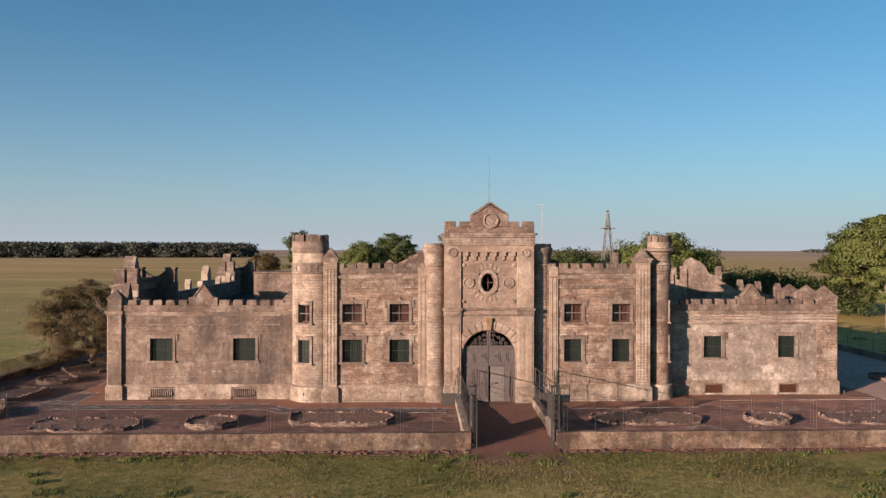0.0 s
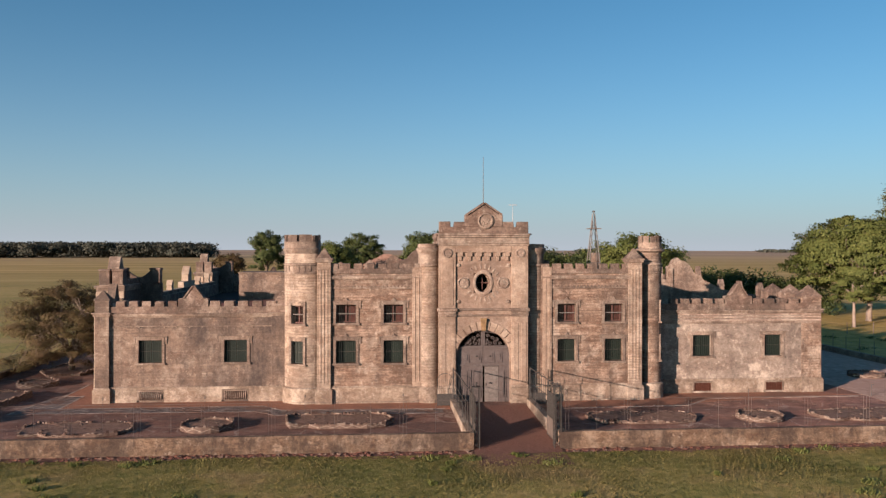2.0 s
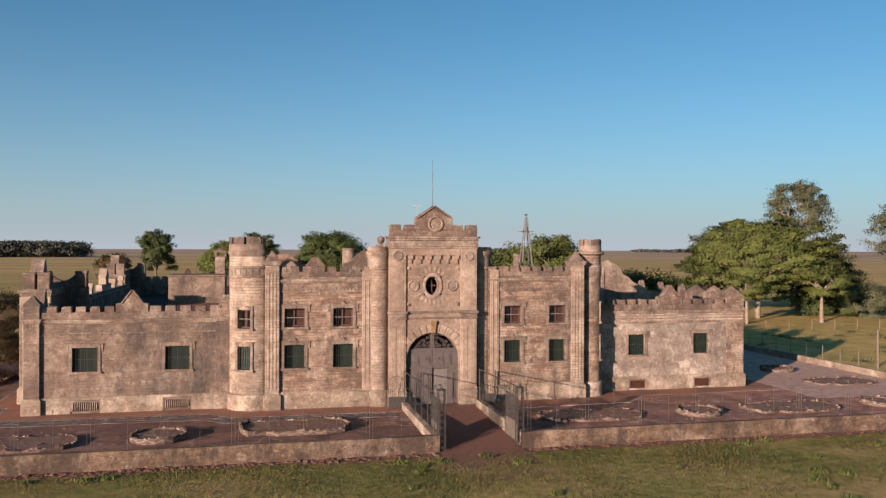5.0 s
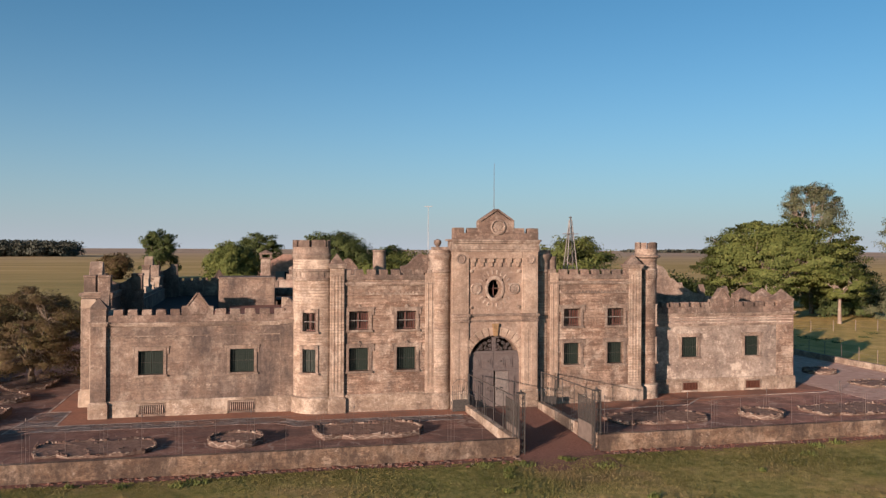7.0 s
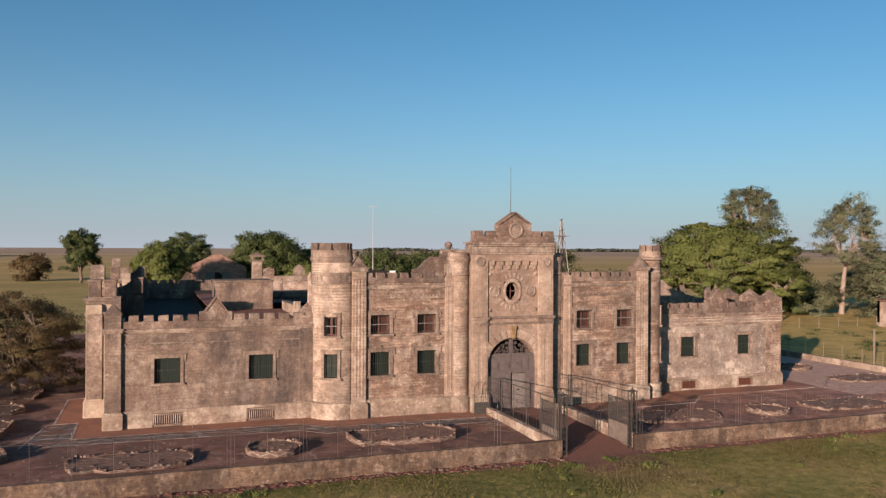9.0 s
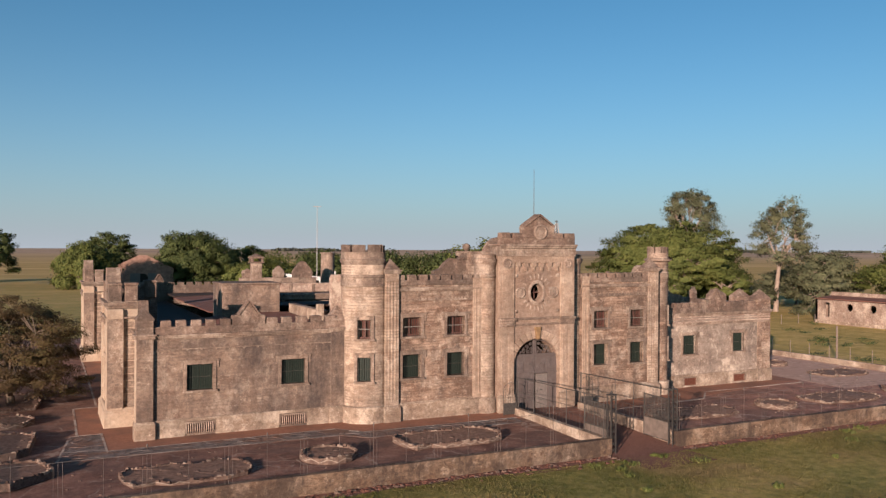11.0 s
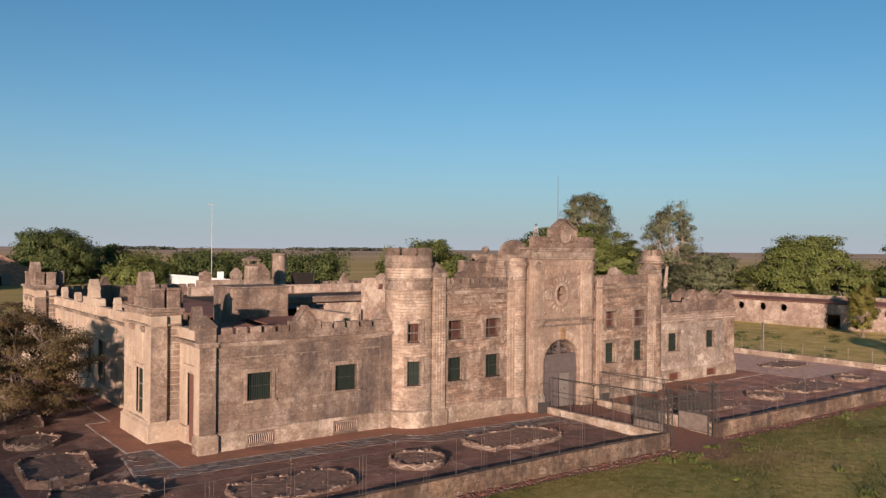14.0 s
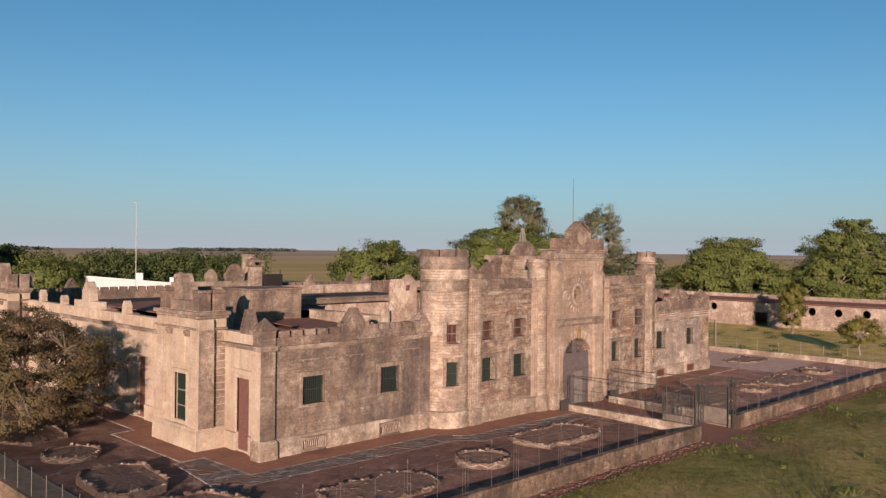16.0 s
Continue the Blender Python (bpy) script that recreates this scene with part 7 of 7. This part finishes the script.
tree("tree", 52.6, 47.0, 4.4, 2.3, 1.4, LEAF_YEL, WOODPOST, "small yellow green tree beside the terrace fence", 17, 36, 0.3, 0.2, 0.7, 170, 0.25)
tree("tree", 88.0, 128.0, 7.5, 7.0, 1.5, LEAF, BARK, "low spreading green tree", 18, 60, 0.25, 0.45, 0.5, 220, 0.1)
tree("tree", 108.0, 118.0, 8.5, 7.0, 2.0, LEAF_EUC, PALEBARK, "low spreading grey green tree", 19, 60, 0.25, 0.45, 0.5, 220, 0.1)


def woods(name, spots, material, label, seed, leaf=1.2, per=420):
    """A stretch of woodland too far off to count its trees."""
    rs = np.random.RandomState(seed)
    vs, ns = [], []
    for x, y, r, h in spots:
        nb = 12
        for _ in range(nb):
            n = per // nb
            c = np.array([x + rs.normal() * r * 0.45, y + rs.normal() * r * 0.45, GZ + h * (0.2 + 0.60 * rs.rand())])
            g = rs.normal(size=(n, 3))
            g *= 0.95 * rs.rand(n, 1) ** 0.42 / np.linalg.norm(g, axis=1, keepdims=True)
            p = c + g * np.array([r * 0.55, r * 0.55, h * 0.24])
            p[:, 2] = np.maximum(p[:, 2], GZ + 0.1)
            away = g * 1.4 + np.array([0, 0, 0.45])
            away /= np.linalg.norm(away, axis=1, keepdims=True)
            nn = away + rs.normal(size=(n, 3)) * 0.5
            nn /= np.linalg.norm(nn, axis=1, keepdims=True)
            u = np.cross(nn, rs.normal(size=(n, 3)))
            u /= np.linalg.norm(u, axis=1, keepdims=True)
            w = np.cross(nn, u)
            s = leaf * (0.5 + 0.9 * rs.rand(n, 1))
            vs.append(np.stack([p - u * s * 0.5, p - w * s * 0.35, p + u * s * 0.5, p + w * s * 0.35], 1).reshape(-1, 3))
            away = away + 0.6 * nn
            away /= np.linalg.norm(away, axis=1, keepdims=True)
            ns.append(np.repeat(away, 4, axis=0))
    return tagged(crown(name, np.concatenate(vs), np.concatenate(ns), material), label, "woods", kind="stuff")


rw = random.Random(5)
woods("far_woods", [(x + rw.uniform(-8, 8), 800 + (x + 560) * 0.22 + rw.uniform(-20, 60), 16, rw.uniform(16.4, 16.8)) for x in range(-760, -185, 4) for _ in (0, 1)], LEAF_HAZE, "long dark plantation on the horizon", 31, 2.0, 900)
woods("woods", [(38 + 3.4 * k + rw.uniform(-2, 2), 205 - 0.7 * k + rw.uniform(-6, 10), 5, rw.uniform(9.4, 11.0)) for k in range(11)], LEAF_DARK, "belt of green trees beyond the castle", 32, 0.5, 3400)
woods("woods", [(42 + 5 * k + rw.uniform(-3, 3), 238 + rw.uniform(-6, 12), 6, rw.uniform(9, 10.4)) for k in range(6)], LEAF, "belt of brighter trees beyond the castle", 33, 0.55, 3000)
woods("woods", [(47 + 3.0 * k + rw.uniform(-1, 1), 121 + rw.uniform(-4, 4), 4.5, 7.6 - 0.25 * k + rw.uniform(-0.7, 0.4)) for k in range(7)], LEAF_DARK, "dark hedge-like trees behind the castle", 34, 0.36, 3600)
woods("shrubs", [(rw.uniform(44, 76), rw.uniform(42, 88), 0.9, rw.uniform(0.3, 0.6)) for _ in range(46)], LEAF_DARK, "low dark weeds and shrubs in the paddock", 36, 0.14, 130)
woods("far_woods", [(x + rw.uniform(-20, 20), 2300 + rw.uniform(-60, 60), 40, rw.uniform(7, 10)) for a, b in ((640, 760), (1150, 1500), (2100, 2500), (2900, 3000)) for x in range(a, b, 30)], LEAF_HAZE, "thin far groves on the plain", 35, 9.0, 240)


# ---- outbuildings ----
def long_shed():
    g = thing("outbuilding", "long low faded pink outbuilding with round openings", "building", at=(78, 66, GZ))
    x = 0.0
    y0, y1 = -30, 22.9
    h = 3.5
    holes = [(2.0, 4.0, 0.0, 2.0), (20.5, 21.4, 1.0, 3.05)]
    rounds = [17.3, 13.7, 10.4, -4.3, -7.85, -11.5, -15.1, -18.7, -22.3]
    t = Mesh().wall_grid(y0, y1, 0, h, x, x + 0.4, holes + [(c - 0.6, c + 0.6, 1.9, 3.1) for c in rounds], along="y")
    n = 16
    for c in rounds:
        ring = [(c + 0.56 * math.cos(2 * math.pi * k / n), 2.5 + 0.56 * math.sin(2 * math.pi * k / n)) for k in range(n)]

        def e(k):
            a = 2 * math.pi * k / n
            q = min(0.6 / max(1e-6, abs(math.cos(a))), 0.6 / max(1e-6, abs(math.sin(a))))
            return (c + q * math.cos(a), 2.5 + q * math.sin(a))
        for k in range(n):
            t.slab_x([ring[k], ring[(k + 1) % n], e((k + 1) % n), e(k)], x, x + 0.4)
    part("wall", t, SHEDPINK, g)
    part("wall", Mesh().box(0, 7, y0, y0 + 0.4, 0, h).box(0, 7, y1 - 0.4, y1, 0, h).box(6.6, 7, y0, y1, 0, h), SHEDPINK, g)
    part("cornice", Mesh().box(-0.15, 0.5, y0, y1, h, h + 0.12), BRICKROOF, g)
    part("roof", Mesh().add([(0, y0, h + 0.12), (0, y1, h + 0.12), (7, y1, h + 0.7), (7, y0, h + 0.7), (0, y0, h - 0.1), (0, y1, h - 0.1), (7, y1, h + 0.5), (7, y0, h + 0.5)],
                            [(0, 1, 2, 3), (0, 4, 5, 1), (1, 5, 6, 2), (2, 6, 7, 3), (3, 7, 4, 0), (7, 6, 5, 4)]), BRICKROOF, g)
    part("ridge_wall", Mesh().box(3.4, 3.7, y0, y1, h + 0.1, h + 0.95), SHEDPINK, g)
    for ya, yb in ((y0, 1.9), (4.1, y1)):
        part("plinth", Mesh().box(-0.06, 0.02, ya, yb, 0, 0.5), PLINTH, g)


long_shed()


def barn():
    g = thing("barn", "brick barn with a pitched roof and a pale open door", "barn", at=(1.5, 245, GZ))
    w, h, a, d = 8.2, 4.6, 8.2, 22
    part("wall", Mesh().slab_y([(-w, 0), (w, 0), (w, h), (1.8, a - 0.4), (1.2, a), (-1.2, a), (-1.8, a - 0.4), (-w, h)], 0, 0.5), BARNWALL, g)
    part("wall", Mesh().box(-w, -w + 0.5, 0.5, d, 0, h), BARNWALL, g)
    part("wall", Mesh().box(w - 0.5, w, 0.5, d, 0, h), BARNWALL, g)
    for s in (-1, 1):
        part("roof", Mesh().add([(s * (w + 0.4), 0.3, h - 0.2), (0, 0.3, a - 0.3), (0, d, a - 0.3), (s * (w + 0.4), d, h - 0.2), (s * (w + 0.4), 0.3, h - 0.35), (0, 0.3, a - 0.45), (0, d, a - 0.45), (s * (w + 0.4), d, h - 0.35)],
                                [(0, 1, 2, 3), (7, 6, 5, 4), (0, 4, 5, 1), (3, 2, 6, 7), (0, 3, 7, 4)]), BRICKROOF, g)
    part("door", Mesh().box(-3.2, -0.6, -0.06, 0.02, 0, 3.2), GALV, g, "pale painted barn door leaf")
    part("door", Mesh().box(1.4, 3.4, -0.06, 0.02, 0, 3.2), GALV, g, "pale painted barn door leaf")
    # dark sheet on the solid wall paints the shade inside the opening
    part("doorway_shade", Mesh().slab_y([(-0.6, 0), (1.4, 0), (1.4, 2.4), (0.8, 3.0), (-0.6, 3.2)], -0.03, 0.01), DARK, g)


barn()
ws = thing("white_shed", "low white metal roofed shed beyond the castle", "shed", at=(35.0, 180, GZ))
part("wall", Mesh().slab_y([(-9.5, 0), (8.5, 0), (8.5, 2.55), (-9.5, 4.2)], 0.3, 9), WHITE, ws)
part("roof", Mesh().slab_y([(-9.8, 4.23), (8.8, 2.52), (8.8, 2.92), (-9.8, 4.75)], 0, 9.3), WHITE, ws, "white sheet roof falling to one end")
part("porch", Mesh().box(-11.2, -9.5, 0.5, 4, 0, 2.6, 0.05), WHITE, ws)
part("flue", Mesh().box(0, 1.1, 2, 3, 3.0, 5.2), WHITE, ws)
part("flue", Mesh().box(7.4, 8.2, 2, 2.8, 2.4, 4.2), WHITE, ws)


# ---- paddock fences ----
def wire_fence(a, b, label, step=3.0, h=1.35, r=0.05):
    a, b = Vector((*a, GZ)), Vector((*b, GZ))
    f = thing("wire_fence", label, "fence", "paddock fences", at=tuple(a))
    L = (b - a).length
    n = max(1, int(L / step))
    d = b - a
    for i in range(n + 1):
        p = d * (i / n)
        sub(("wpost", h, r), "post", f, lambda: Mesh().tube((0, 0, -0.1), (0, 0, h), r, r * 0.85, 6), WOODPOST, pose(p.x, p.y, 0))
    for z in (0.35, 0.75, 1.15):
        part("wire", Mesh().tube((0, 0, z), (d.x, d.y, z), 0.008, n=4), GALV, f)


wire_fence((42.5, 36), (42.5, 100), "post and wire fence beside the terrace", 2.2, 1.7, 0.035)
wire_fence((44, 92), (120, 84), "weathered post and wire paddock fence")
wire_fence((46, 60), (46.2, 60.2), "single tall pale fence post", 1.0, 3.2, 0.09)
wire_fence((-30, 106), (-120, 160), "weathered post and wire field fence", 4.0)


# ---- grass ----
def grass():
    rs = np.random.RandomState(9)
    n = 170000
    x = 3 + 62 * rs.uniform(-1, 1, n) * rs.rand(n) ** 0.25
    y = 38.25 - (rs.rand(n) ** 1.9) * 44
    dens = np.array([noise.noise((a * 0.22, b * 0.3, 4.0)) for a, b in zip(x, y)])
    m = len(x)
    h = (0.04 + 0.07 * rs.rand(m)) * (1 + 1.5 * np.clip(dens, -0.3, 1))
    a = rs.uniform(-0.75, 0.5, m)            # blades turned about their stalks, broad side to the south
    w = 0.025 + 0.03 * rs.rand(m)
    lx, ly = rs.normal(size=m) * 0.06, rs.normal(size=m) * 0.06
    z = np.full(m, GZ)
    p0 = np.stack([x - np.cos(a) * w, y - np.sin(a) * w, z], 1)
    p1 = np.stack([x + np.cos(a) * w, y + np.sin(a) * w, z], 1)
    p2 = np.stack([x + lx, y + ly, z + h], 1)
    v = np.stack([p0, p1, p2], 1).reshape(-1, 3)
    data = bpy.data.meshes.new("grass")
    data.from_pydata(v.tolist(), [], [(3 * i, 3 * i + 1, 3 * i + 2) for i in range(m)])
    data.shade_smooth()
    data.normals_split_custom_set_from_vertices([(0, 0, 1)] * len(v))
    data.materials.append(FIELD)
    tagged(new("grass", data), "short tufted green and dry grass before the wall", "grass", kind="stuff")


grass()


def tussocks():
    """Taller greener tufts here and there in the short grass."""
    rs = np.random.RandomState(4)
    v, f = [], []
    for _ in range(170):
        cx, cy = rs.uniform(-44, 50), 38.1 - 22 * rs.rand() ** 1.6
        r = 0.15 + 0.45 * rs.rand()
        for _ in range(70):
            a, q = rs.uniform(0, 6.28), r * rs.rand() ** 0.5
            x, y, t_ = cx + q * math.cos(a), cy + q * math.sin(a), rs.uniform(0, 3.14)
            w, h = 0.02 + 0.025 * rs.rand(), 0.08 + 0.18 * rs.rand()
            n0 = len(v)
            v += [(x - w * math.cos(t_), y - w * math.sin(t_), GZ), (x + w * math.cos(t_), y + w * math.sin(t_), GZ), (x + rs.normal() * 0.1, y + rs.normal() * 0.1, GZ + h)]
            f.append((n0, n0 + 1, n0 + 2))
    data = bpy.data.meshes.new("grass_tufts")
    data.from_pydata(v, [], f)
    data.materials.append(LEAF)
    tagged(new("grass_tufts", data), "taller green tufts in the grass", "grass", kind="stuff")


tussocks()


def rubble():
    rs = random.Random(3)
    t = Mesh()
    pale = Mesh()
    for _ in range(1500):
        x = rs.uniform(-28.5, 45)
        if RX0 - 0.2 < x < RX1 + 0.2:
            continue
        if x > 9 and rs.random() < 0.55:
            continue
        y = 39.05 - abs(rs.gauss(0, 0.42))
        r = rs.uniform(0.025, 0.095)
        m = pale if rs.random() < 0.3 else t
        m.box(x - r * rs.uniform(0.8, 1.6), x + r, y - r * 0.7, y + r * 0.7, GZ - 0.01, GZ + r * rs.uniform(0.5, 1.0), r * 0.25, jit=r * 0.35)
    tagged(part("rubble", t, BROKENBRICK), "dark red broken brick along the wall foot", "rubble", kind="stuff")
    tagged(part("rubble", pale, RIM), "pale broken plaster along the wall foot", "rubble", kind="stuff")


rubble()


def debris():
    """Chips of plaster and stone strewn over the terrace, thicker by the beds and walls."""
    rs = random.Random(12)
    t = Mesh()
    for _ in range(560):
        if rs.random() < 0.45:
            x, y = rs.uniform(-27, 39), 39.7 + abs(rs.gauss(0, 0.8))
        elif rs.random() < 0.6:
            x, y = rs.uniform(8.5, 39), rs.uniform(40, 49)
        else:
            x, y = rs.uniform(-27, 1.5), rs.uniform(40, 47)
        if RX0 - 0.5 < x < RX1 + 0.5:
            continue
        r = rs.uniform(0.015, 0.055) * (1.6 if rs.random() < 0.08 else 1)
        z = TZ(y)
        t.box(x - r, x + r, y - r * 0.8, y + r * 0.8, z - 0.01, z + r * 0.7, r * 0.3, jit=r * 0.35)
    tagged(part("debris", t, RIM), "pale chips of plaster strewn over the terrace", "rubble", kind="stuff")


debris()
flagstones(STONE_BAND)
